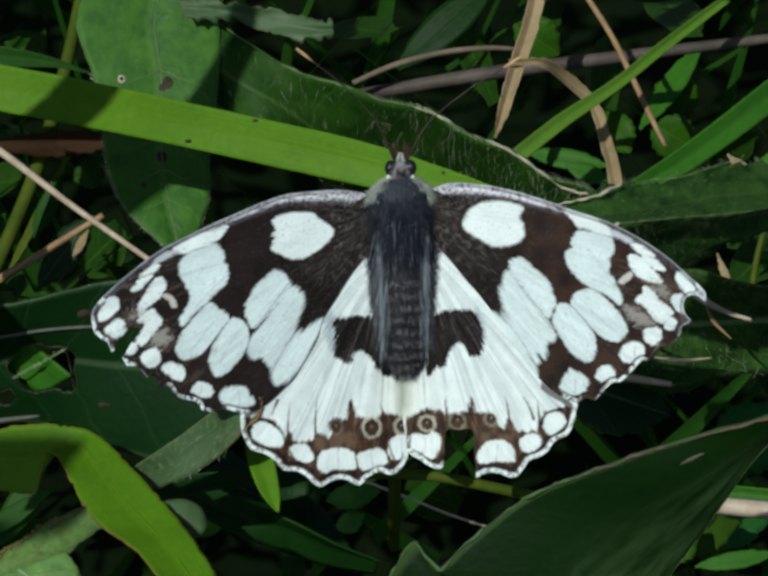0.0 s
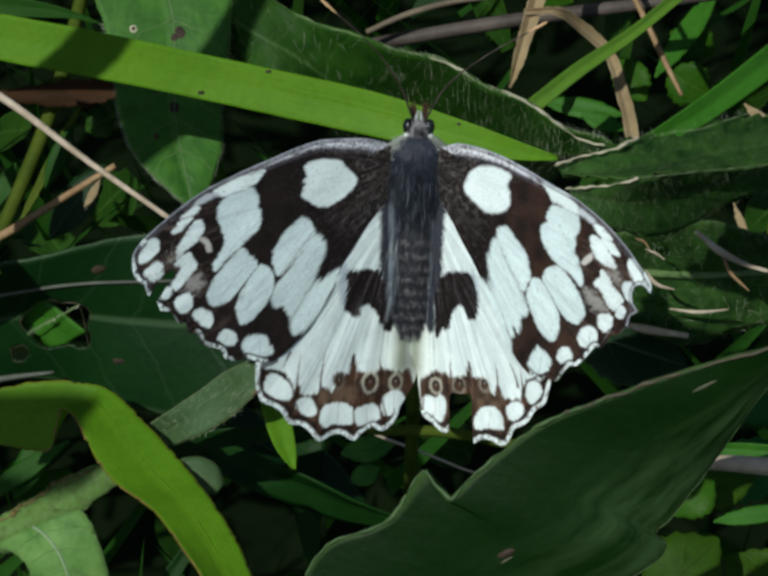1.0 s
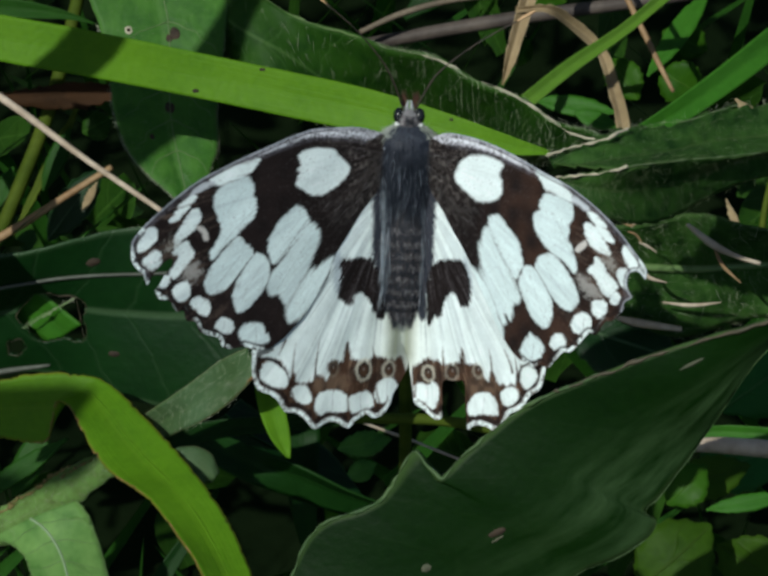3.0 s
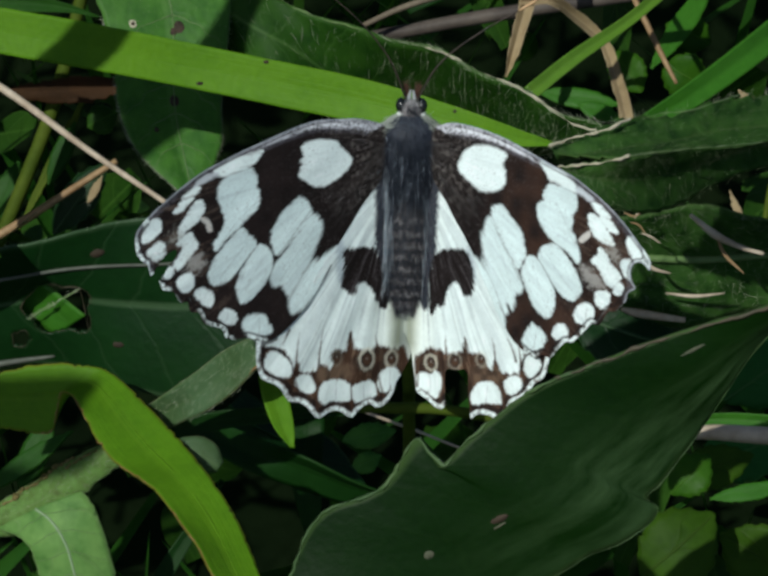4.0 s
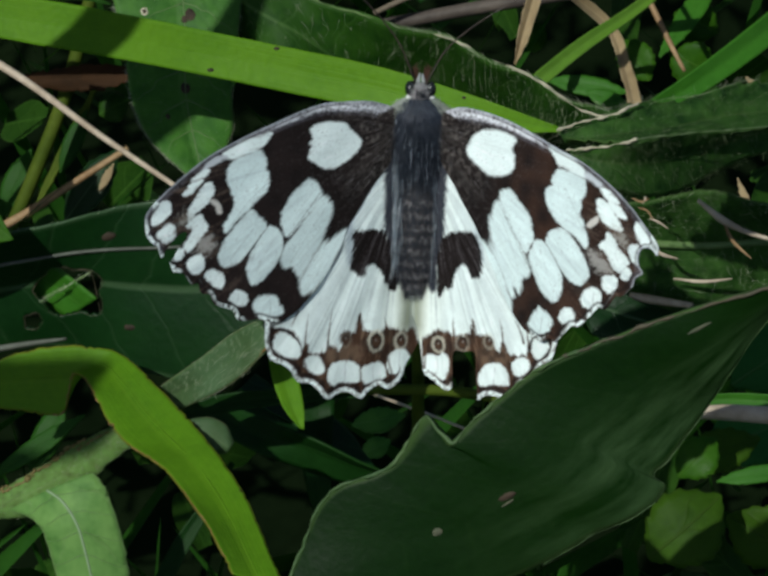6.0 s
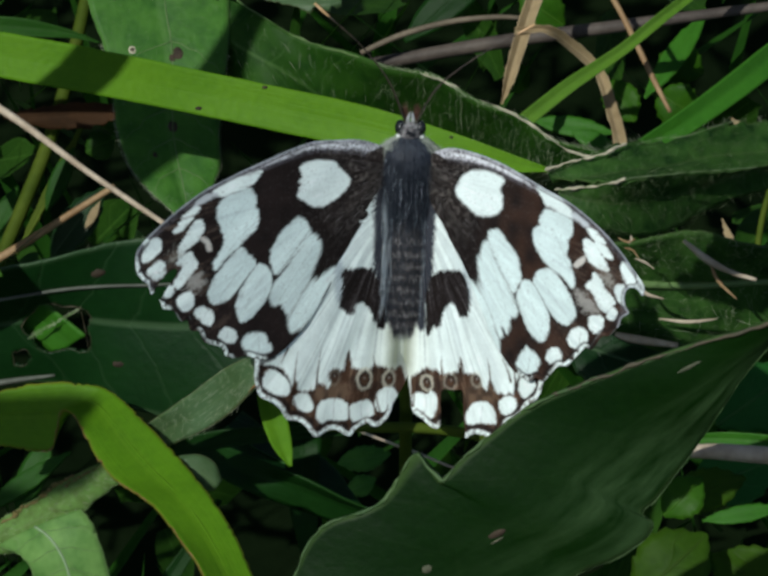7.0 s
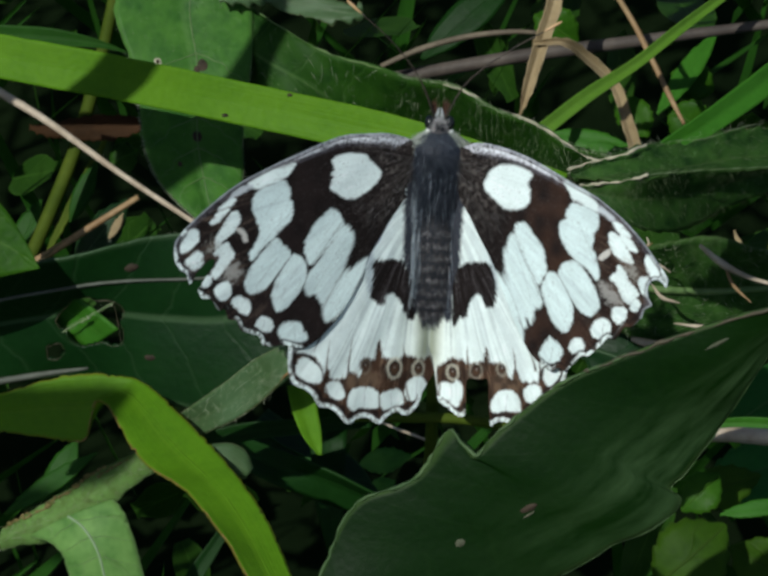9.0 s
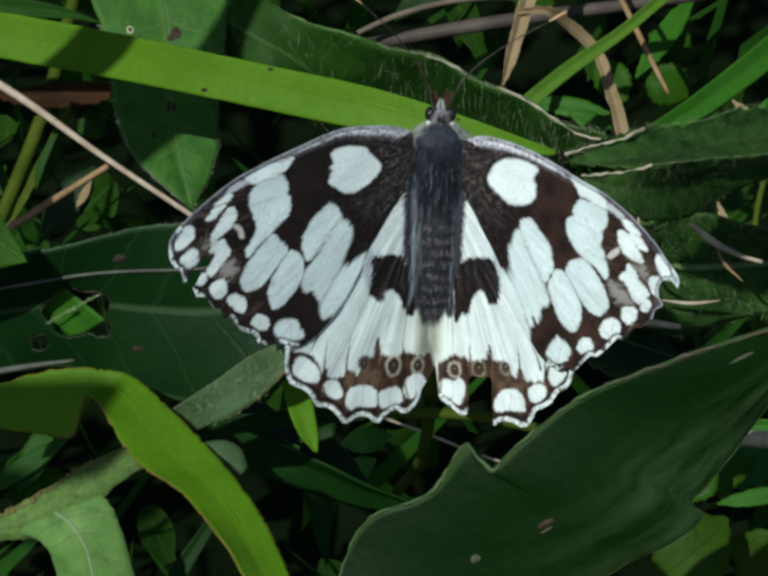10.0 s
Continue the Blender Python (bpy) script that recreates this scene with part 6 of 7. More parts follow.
def forewing(outline, pattern, cuts, seed, tone=(0.021, 0.0145, 0.0135)):
    w = Wing(outline, DARK, cuts, seed=seed, hub=(0.5, 0.6))
    q = w.q
    # brown-dusted base, in streaks that run outwards
    near = np.clip((9.5 - w.reach) / 5, 0, 1)
    w.lay(near * np.clip(0.2 + 0.9 * w.rows + 0.4 * w.grain, 0, 1) * 0.7, (0.085, 0.072, 0.066))
    # dark streak that runs out from the root below the basal cell
    w.vein([(1.5, -0.6), (3.6, -2.4), (6.2, -5.0), (8.0, -7.6)], 0.25, 0.7, DARK, 0.75)
    w.lay(near * np.clip(speckle(q, 0.28, seed + 12) * 1.6 - 0.35, 0, 1) * 0.5, (0.20, 0.18, 0.165))
    # brown tone of the outer half, darker or lighter for the sun on each wing
    outer = np.clip((q[:, 0] - 8) / 5, 0, 1)
    w.lay(outer * np.clip(0.5 + 0.5 * speckle(q, 1.1, 11), 0, 1) * 0.85, tone)
    w.lay(np.clip((q[:, 0] - 16) / 5, 0, 1) * np.clip(w.rows * 1.1 + 0.5 * w.grain, 0, 1) * 0.5, (0.15, 0.11, 0.085))
    w.lay(np.clip(speckle(q, 0.11, seed + 41) * 2.0 - 0.95 + 0.3 * w.rows, 0, 1) * np.clip((17 - q[:, 0]) / 8, 0.25, 1) * 0.17, (0.26, 0.24, 0.23))
    # front edge: a lilac-grey band that narrows outwards, a dark line, a thin pale rim
    front = (q[:, 1] > -0.42 * q[:, 0] + 3.3 - 0.012 * (q[:, 0] - 8) ** 2).astype(float) * (q[:, 0] > 1.6)
    front = np.maximum(front, (w.turn > -0.235).astype(float) * (q[:, 0] > 4))
    wide = np.interp(q[:, 0], [1.5, 4, 8, 12, 16, 20, 26], [0.9, 1.15, 0.85, 0.7, 0.5, 0.36, 0.3])
    grit = np.clip(0.62 + 0.75 * speckle(q, 0.16, seed + 21) + 0.45 * w.rows, 0, 1)
    inner = np.clip((wide + 0.35 - w.d) / 0.3, 0, 1)
    w.lay(front * inner * grit * 0.5, (0.17, 0.165, 0.19))
    w.lay(front * np.clip((wide - w.d) / 0.16, 0, 1) * grit * np.clip((19 - q[:, 0]) / 6, 0.15, 1), (0.55, 0.555, 0.60))
    bright = np.clip(1 - np.abs(w.d - 0.52 * wide) / 0.28, 0, 1) * np.clip((q[:, 0] - 3) / 2, 0, 1) * np.clip((15.5 - q[:, 0]) / 4, 0, 1)
    w.lay(front * bright * np.clip(grit + 0.25, 0, 1), (0.78, 0.80, 0.84))
    pattern(w)
    w.lay(front * np.clip(1 - np.abs(w.d - 0.27) / 0.13, 0, 1) * np.clip((q[:, 0] - 3) / 5, 0, 1) * 0.85, (0.035, 0.032, 0.038))
    w.lay(front * np.clip((0.17 - w.d) / 0.1, 0, 1) * np.clip((q[:, 0] - 2) / 4, 0, 1) * 0.75, (0.33, 0.36, 0.40))
    # dark scales strewn over the pale cells, thickest next to their edges
    pale = np.clip((w.col.mean(1) - 0.3) / 0.3, 0, 1)
    w.lay(pale * np.clip(speckle(q, 0.13, seed + 31) * 1.6 + 0.5 * w.rows - 0.85, 0, 1) * 0.5, (0.16, 0.15, 0.15))
    w.lay(pale * np.clip((w.reach - 9) / 4, 0, 1) * np.clip(speckle(np.stack([w.turn * 40, w.reach * 0.16], 1), 1.0, seed + 33) * 1.5 - 0.2, 0, 1) * 0.35, (0.44, 0.52, 0.54))
    # white fringe, broken at the veins
    margin = ((q[:, 1] < -0.52 * q[:, 0] + 4.0) & (q[:, 0] > 13.5)) | ((q[:, 0] > 25.6) & (q[:, 1] < -4.4))
    scal = np.clip(0.6 + 0.95 * np.sin((q[:, 0] - 0.75 * q[:, 1]) * 2.15 + 0.6), 0, 1)
    tooth = np.clip(0.75 + 1.2 * speckle(q, 0.2, 61), 0, 1)
    w.hem(margin * scal * tooth, -0.1, 0.34, WHITE, 0.95)
    w.hem(margin * 1.0, 0.36, 0.55, DARK, 0.75)
    return w


def mottle_hem(w):
    q = w.q
    band = ((w.col.mean(1) < 0.14) & (q[:, 1] < -14.5)) * 1.0
    w.lay(band * np.clip(w.rows * 1.3 + 0.3 * w.grain, 0, 1) * 0.55, (0.23, 0.155, 0.105))
    w.lay(band * np.clip(speckle(q, 0.7, 19) * 1.6, 0, 1) * 0.6, DARK)


def eyespot(w, c, rx, ry, ring):
    w.spot(c, rx + 0.16, ry + 0.16, (0.58, 0.56, 0.46), soft=0.1, strength=0.8 * ring, rough=0.13)
    w.spot(c, rx - 0.10, ry - 0.10, (0.024, 0.016, 0.013), soft=0.1, rough=0.1)
    w.spot((c[0] - 0.03, c[1] - 0.08), rx * 0.55, ry * 0.55, (0.10, 0.052, 0.03), soft=0.16, strength=0.7)
    w.spot((c[0] + 0.02, c[1] + 0.1), 0.07, 0.09, (0.42, 0.45, 0.45), soft=0.06, strength=0.55)


def hem_edge(w):
    q = w.q
    return (((q[:, 1] < -17.0) & (q[:, 0] > 2.1)) | ((q[:, 1] < -21.3) & (q[:, 0] > 0.2)) | (q[:, 0] > 13.0)).astype(float)


def hem_line(w):
    w.hem(hem_edge(w), 0.5, 0.92, DARK, 0.8)


def hem_fringe(w):
    q = w.q
    w.hem(hem_edge(w), 0.40, 0.54, (0.05, 0.04, 0.04), 0.7)
    w.hem(hem_edge(w) * np.clip(0.95 + 0.9 * speckle(q, 0.2, 63), 0, 1), -0.1, 0.40, WHITE, 0.97)
    # fine dark teeth in the fringe
    w.hem(hem_edge(w) * np.clip(speckle(q, 0.24, 67) * 2.2 - 0.9, 0, 1), -0.1, 0.26, (0.12, 0.11, 0.12), 0.8)


def left_hind_pattern(w):
    # dark square by the body and a bluish patch beside it
    w.patch([(7.07, -8.25), (6.57, -8.74), (6.42, -9.63), (6.36, -10.95), (6.62, -12.04), (7.08, -11.15), (7.16, -9.61), (7.35, -8.86)], (0.30, 0.36, 0.41), soft=0.22, feather=0.2, strength=0.7)
    w.patch([(6.44, -9.27), (5.08, -9.12), (4.13, -9.10), (2.93, -9.69), (1.76, -13.93), (2.49, -14.27), (2.95, -13.46), (3.71, -12.24), (4.41, -11.96), (4.92, -12.21), (5.15, -12.87), (5.51, -13.13), (6.06, -12.63), (6.66, -12.22), (6.44, -11.39), (6.39, -10.29)], DARK, soft=0.10, feather=0.22)
    # tapering dark rays, then the brown hem band
    w.vein([(5.42, -16.05), (5.36, -17.15), (5.37, -18.04)], 0.0, 0.14, BROWN_SCALE, 0.9)
    w.vein([(8.32, -15.74), (8.60, -17.49), (8.70, -19.69)], 0.0, 0.14, BROWN_SCALE, 0.9)
    w.vein([(10.75, -16.11), (11.03, -17.85), (11.15, -19.47)], 0.0, 0.14, BROWN_SCALE, 0.9)
    w.vein([(2.95, -16.56), (2.69, -17.46), (2.49, -18.27)], 0.0, 0.14, BROWN_SCALE, 0.9)
    w.vein([(12.50, -17.36), (12.03, -16.29), (11.79, -15.85)], 0.0, 0.14, BROWN_SCALE, 0.9)
    w.patch([(-0.39, -18.14), (0.46, -18.20), (1.44, -17.99), (1.98, -17.89), (2.63, -17.73), (3.30, -18.15), (4.25, -18.12), (4.96, -17.74), (5.39, -16.49), (5.69, -17.94), (6.31, -18.14), (7.00, -17.98), (7.36, -18.28), (7.20, -19.26), (7.98, -19.41), (8.47, -19.04), (8.71, -19.56), (9.27, -19.71), (9.79, -19.78), (10.74, -19.48), (11.04, -18.73), (11.37, -19.29), (11.66, -18.57), (12.22, -17.81), (13.01, -17.43), (13.94, -17.27), (14.76, -17.16), (15.36, -17.49), (15.50, -18.79), (14.40, -20.57), (11.20, -22.90), (8.00, -24.36), (3.77, -24.55), (0.62, -23.34), (-0.88, -21.16)], BROWN_SCALE, soft=0.14, feather=0.22)
    w.patch([(8.87, -19.46), (7.46, -19.43), (5.88, -19.39), (5.48, -20.12), (6.36, -20.40), (7.77, -20.48), (8.62, -20.18)], (0.20, 0.135, 0.09), soft=0.25, feather=0.7, strength=0.55)
    mottle_hem(w)
    eyespot(w, (3.74, -18.85), 0.75, 0.85, 1.00)
    eyespot(w, (1.07, -18.99), 0.60, 0.67, 0.80)
    eyespot(w, (6.82, -18.57), 0.48, 0.57, 0.15)
    # pale lunules
    w.vein([(14.65, -17.42), (13.73, -17.28), (12.79, -17.57), (12.04, -18.21), (11.48, -19.11)], 0.12, 0.14, DARK, 0.95)
    hem_line(w)
    w.patch([(13.51, -17.68), (12.46, -18.20), (11.80, -18.92), (11.72, -19.62), (12.38, -19.69), (13.43, -19.30), (14.02, -18.75), (13.95, -18.10)], WHITE, soft=0.07, feather=0.05, grow=0.2)
    w.patch([(10.71, -20.06), (9.78, -20.05), (9.34, -20.55), (9.15, -21.13), (9.72, -21.28), (10.36, -20.95), (10.90, -20.49)], WHITE, soft=0.07, feather=0.05, grow=0.2)
    w.patch([(8.37, -21.16), (7.97, -20.73), (6.87, -20.60), (5.81, -20.90), (5.36, -21.45), (5.43, -22.16), (6.27, -22.26), (7.33, -22.08), (8.00, -22.32), (8.48, -22.04)], WHITE, soft=0.07, feather=0.05, grow=0.2)
    w.patch([(4.94, -21.29), (3.95, -20.98), (3.10, -21.01), (2.70, -21.56), (2.83, -22.09), (3.88, -22.27), (4.67, -22.37), (4.96, -21.91)], WHITE, soft=0.07, feather=0.05, grow=0.2)
    w.patch([(1.97, -20.16), (1.07, -19.88), (0.47, -20.13), (0.16, -20.90), (0.62, -21.33), (1.25, -21.57), (1.89, -21.72), (2.23, -21.26), (2.16, -20.60)], WHITE, soft=0.07, feather=0.05, grow=0.2)
    w.vein([(6.87, -20.69), (6.79, -22.19)], 0.025, 0.035, (0.30, 0.30, 0.33), 0.6)
    w.vein([(3.95, -21.06), (3.83, -22.32)], 0.025, 0.035, (0.30, 0.30, 0.33), 0.6)
    w.vein([(1.17, -20.01), (1.20, -21.53)], 0.025, 0.035, (0.30, 0.30, 0.33), 0.6)
    w.vein([(8.92, -20.56), (8.79, -23.22)], 0.05, 0.13, BROWN_SCALE, 0.8)
    w.vein([(5.34, -20.70), (5.05, -23.38)], 0.05, 0.13, BROWN_SCALE, 0.8)
    w.vein([(2.45, -20.14), (1.75, -22.40)], 0.05, 0.13, BROWN_SCALE, 0.8)
    w.vein([(11.36, -19.59), (10.65, -21.25)], 0.05, 0.13, BROWN_SCALE, 0.8)
    hem_fringe(w)


def right_hind_pattern(w):
    # dark square by the body and a bluish patch beside it
    w.patch([(6.73, -8.70), (7.18, -8.99), (7.69, -10.54), (7.52, -11.41), (7.23, -9.96)], (0.30, 0.36, 0.41), soft=0.22, feather=0.2, strength=0.7)
    w.patch([(4.53, -8.90), (5.80, -8.80), (6.74, -8.87), (7.23, -9.96), (7.61, -11.19), (7.45, -12.27), (6.69, -12.62), (6.35, -12.32), (5.94, -11.72), (5.38, -11.58), (4.89, -11.85), (4.48, -12.62), (4.21, -13.85), (3.64, -13.67), (2.90, -14.53), (2.82, -10.25), (3.61, -9.30)], DARK, soft=0.10, feather=0.22)
    # tapering dark rays, then the brown hem band
    w.vein([(6.86, -16.09), (6.96, -17.02), (7.16, -17.76)], 0.0, 0.14, BROWN_SCALE, 0.9)
    w.vein([(9.80, -15.81), (10.18, -16.82), (10.47, -18.48)], 0.0, 0.14, BROWN_SCALE, 0.9)
    w.vein([(4.55, -16.47), (4.64, -17.10), (4.79, -17.94)], 0.0, 0.14, BROWN_SCALE, 0.9)
    w.vein([(12.72, -15.86), (12.88, -16.89), (13.04, -17.93)], 0.0, 0.14, BROWN_SCALE, 0.9)
    w.vein([(11.31, -15.61), (12.00, -16.58), (12.48, -17.58)], 0.0, 0.14, BROWN_SCALE, 0.9)
    w.patch([(1.31, -18.96), (2.34, -18.13), (3.44, -17.73), (4.56, -17.84), (5.40, -17.99), (6.22, -17.72), (6.75, -17.26), (6.98, -16.38), (7.31, -17.49), (8.14, -17.59), (9.13, -17.68), (9.39, -18.62), (10.10, -18.66), (10.45, -18.06), (10.92, -18.80), (12.01, -18.87), (12.86, -18.54), (13.14, -17.70), (13.53, -17.02), (14.58, -16.55), (15.36, -16.28), (16.43, -16.43), (16.28, -18.76), (14.80, -21.07), (12.22, -23.13), (7.90, -24.18), (3.41, -23.09), (1.65, -21.60)], BROWN_SCALE, soft=0.14, feather=0.22)
    w.patch([(7.93, -19.03), (9.18, -18.69), (10.27, -18.80), (11.06, -19.46), (9.99, -19.78), (8.69, -20.04), (7.97, -19.71)], (0.20, 0.135, 0.09), soft=0.25, feather=0.7, strength=0.55)
    mottle_hem(w)
    eyespot(w, (3.10, -18.94), 0.67, 0.64, 0.90)
    eyespot(w, (5.76, -18.46), 0.65, 0.68, 0.30)
    eyespot(w, (8.76, -17.94), 0.54, 0.55, 0.40)
    # pale lunules
    w.vein([(13.06, -18.26), (13.44, -17.37), (14.16, -16.73), (15.00, -16.49)], 0.12, 0.14, DARK, 0.95)
    hem_line(w)
    w.patch([(13.71, -17.33), (14.33, -16.91), (14.87, -17.05), (15.17, -17.65), (14.66, -18.22), (14.04, -18.60), (13.59, -18.19)], WHITE, soft=0.07, feather=0.05, grow=0.2)
    w.patch([(11.61, -19.64), (12.29, -19.09), (13.00, -19.20), (13.08, -19.83), (12.51, -20.24), (11.81, -20.30)], WHITE, soft=0.07, feather=0.05, grow=0.2)
    w.patch([(8.03, -20.99), (8.54, -20.23), (9.62, -19.91), (10.45, -20.14), (10.91, -20.84), (10.78, -21.37), (9.42, -21.43), (8.34, -21.76), (7.89, -21.52)], WHITE, soft=0.07, feather=0.05, grow=0.2)
    w.patch([(1.81, -20.19), (2.99, -20.12), (3.93, -19.78), (4.29, -20.38), (4.11, -21.27), (3.63, -21.85), (2.77, -21.45), (1.86, -21.14)], WHITE, soft=0.07, feather=0.05, grow=0.2)
    w.vein([(2.99, -20.21), (3.05, -21.50)], 0.025, 0.035, (0.30, 0.30, 0.33), 0.6)
    w.vein([(9.46, -20.02), (9.42, -21.48)], 0.025, 0.035, (0.30, 0.30, 0.33), 0.6)
    w.vein([(7.41, -19.53), (7.84, -22.90)], 0.05, 0.13, BROWN_SCALE, 0.8)
    w.vein([(11.04, -19.04), (11.41, -22.18)], 0.05, 0.13, BROWN_SCALE, 0.8)
    w.vein([(1.68, -19.86), (1.65, -21.60)], 0.05, 0.13, BROWN_SCALE, 0.8)
    hem_fringe(w)


def hindwing(outline, pattern, cuts, seed):
    w = Wing(outline, WHITE, cuts, seed=seed, hub=(1.2, -3.0))
    q = w.q
    w.lay(np.clip((4.5 - q[:, 0]) / 4, 0, 1) * 0.3, CREAM)
    # olive tint by the abdomen, painted shade for the fold there
    w.lay(np.clip((1.9 - q[:, 0]) / 1.2, 0, 1) * np.clip((q[:, 1] + 19.5) / 2, 0, 1) * 0.85, (0.27, 0.30, 0.21))
    # veins, and grey streaks painted as the shading of soft folds in the membrane
    for k in range(9):
        a = radians(-92 + 8.2 * k)
        w.vein([(1.2, -3.0), (1.2 + 9 * math.cos(a), -3.0 + 9 * math.sin(a)), (1.2 + 22 * math.cos(a), -3.0 + 22 * math.sin(a))], 0.01, 0.03, (0.36, 0.40, 0.41), 0.55)
    fold = speckle(np.stack([w.turn * 24, w.reach * 0.13], 1), 1.0, 71)
    w.lay(np.clip(fold * 1.6 - 0.1, 0, 1) * 0.45, (0.48, 0.55, 0.56))
    fold = speckle(np.stack([w.turn * 70, w.reach * 0.25], 1), 1.0, 73)
    w.lay(np.clip(fold * 1.8 - 0.55, 0, 1) * 0.5, (0.36, 0.42, 0.44))
    # slate along the body
    w.patch([(2.93, -1.82), (-0.59, -1.91), (-0.42, -9.18), (1.17, -13.23), (2.39, -14.19), (2.69, -12.54), (3.11, -9.09), (3.19, -5.66)], (0.035, 0.04, 0.052), soft=0.14, rough=0.16, feather=0.3)
    pattern(w)
    # ashen scales strewn over the dark squares
    dusk = np.clip((0.12 - w.col.mean(1)) / 0.06, 0, 1) * (q[:, 1] > -15)
    w.lay(dusk * np.clip(w.rows * 1.3 + 0.5 * w.grain - 0.1, 0, 1) * 0.6, (0.10, 0.09, 0.095))
    return w


def body_tube(name, rings, material, parent, label="", sides=20):
    """rings: y, half width, half height, z, all millimetres."""
    c = spline([(y, rx, rz, z) for y, rx, rz, z in rings], 34)
    verts, faces = [], []
    for y, rx, rz, z in c:
        for k in range(sides):
            a = 2 * math.pi * k / sides
            verts.append(Vector((rx * math.cos(a), y, z + rz * math.sin(a))) * 0.001)
    for i in range(33):
        for k in range(sides):
            j = (k + 1) % sides
            faces.append((i * sides + k, i * sides + j, (i + 1) * sides + j, (i + 1) * sides + k))
    faces += [tuple(range(sides))[::-1], tuple(33 * sides + k for k in range(sides))]
    return mesh_object(name, verts, faces, material, parent, label)


def local_tube(name, pts, radii, material, parent, label="", n=24, sides=7):
    verts, faces = tube_data(pts, radii, n, sides)
    return mesh_object(name, [Vector(v) * 0.001 for v in verts], faces, material, parent, label)


def butterfly():
    root = new("butterfly")
    tagged(root, "black and white chequered butterfly basking with worn wings spread", "butterfly")
    wings = {}
    torn_left = [(23.12, -7.68), (24.08, -8.19), (24.86, -8.99), (25.31, -9.75), (26.20, -10.27), (25.58, -10.82), (24.49, -10.22), (23.75, -9.15), (23.03, -8.28)]
    torn_hind = [(4.85, -19.39), (5.97, -19.22), (7.23, -19.15), (7.45, -21.12), (7.74, -23.12), (7.22, -23.95), (6.29, -24.20), (5.49, -23.97), (4.85, -23.42), (4.85, -21.39)]
    dome = lambda q: 0.12 * np.sin(np.clip(q[:, 0] / 26, 0, 1) * 3.14) + 0.05 * np.sin(q[:, 0] * 0.9 + q[:, 1] * 1.1)
    fan = lambda q: dome(q) - 0.07 * np.clip(q[:, 0] / 3, 0, 1) * np.clip((12 - np.hypot(q[:, 0], q[:, 1])) / 3, 0, 1) - 0.06 * (1 + np.sin(np.arctan2(q[:, 1] + 3.0, q[:, 0] - 1.2) * 33.0) ) * np.clip((np.hypot(q[:, 0], q[:, 1]) - 7) / 10, 0, 1)
    line = [(2.00, 1.09), (2.14, 1.90), (3.51, 2.40), (5.15, 2.70), (7.14, 2.72), (9.47, 2.64), (11.82, 2.06), (14.19, 1.26), (16.55, 0.42), (18.58, -0.40), (20.28, -1.13), (21.99, -2.11), (23.72, -3.29), (25.11, -4.33), (26.15, -5.24), (26.80, -6.01), (26.95, -6.63), (26.94, -7.39), (26.76, -8.03), (26.24, -8.61), (25.77, -8.91), (25.44, -9.80), (24.87, -10.05), (24.51, -10.48), (24.22, -11.07), (23.31, -11.25), (22.56, -12.21), (21.90, -12.17), (21.53, -13.06), (20.72, -13.20), (20.28, -14.07), (19.42, -14.41), (18.45, -14.73), (18.00, -15.51), (17.03, -15.72), (15.86, -15.63), (14.72, -15.99), (13.56, -15.95), (12.27, -15.33), (10.93, -14.23), (10.11, -13.53), (9.28, -12.44), (7.72, -10.25), (7.21, -8.96), (6.79, -8.10), (6.17, -7.26), (5.38, -6.20), (4.39, -4.83), (3.34, -3.65), (2.39, -2.36)]
    wings["fl"] = forewing(line, left_fore_pattern, [torn_left], 21).build("forewing", -1, root, "white and dark brown forewing with a small tear", dome)
    line = [(1.55, 0.75), (1.79, 1.55), (3.04, 2.20), (4.29, 2.55), (6.16, 2.55), (8.33, 2.31), (10.51, 1.86), (12.98, 1.18), (15.14, 0.50), (17.61, -0.21), (19.76, -1.16), (21.60, -2.16), (23.45, -3.42), (24.99, -4.73), (26.07, -5.68), (26.50, -6.21), (26.48, -6.94), (25.93, -6.54), (25.32, -6.41), (24.81, -6.70), (24.64, -7.40), (24.84, -8.06), (25.27, -8.62), (24.52, -9.14), (24.32, -9.88), (23.42, -10.83), (22.73, -11.01), (21.92, -12.20), (21.07, -12.27), (20.31, -13.10), (19.41, -14.06), (18.58, -14.25), (17.82, -14.99), (17.07, -15.82), (16.29, -15.67), (15.53, -16.10), (13.95, -15.52), (12.78, -14.71), (11.31, -13.17), (10.02, -11.43), (8.85, -9.83), (8.06, -8.67), (6.78, -7.08), (5.53, -5.77), (4.24, -4.25), (3.24, -3.24), (2.45, -2.15)]
    # this wing's stronger sunlight is painted in by a lighter brown
    wings["fr"] = forewing(line, right_fore_pattern, [], 31, (0.052, 0.027, 0.018)).build("forewing", 1, root, "white and dark brown forewing with a torn tip", dome)
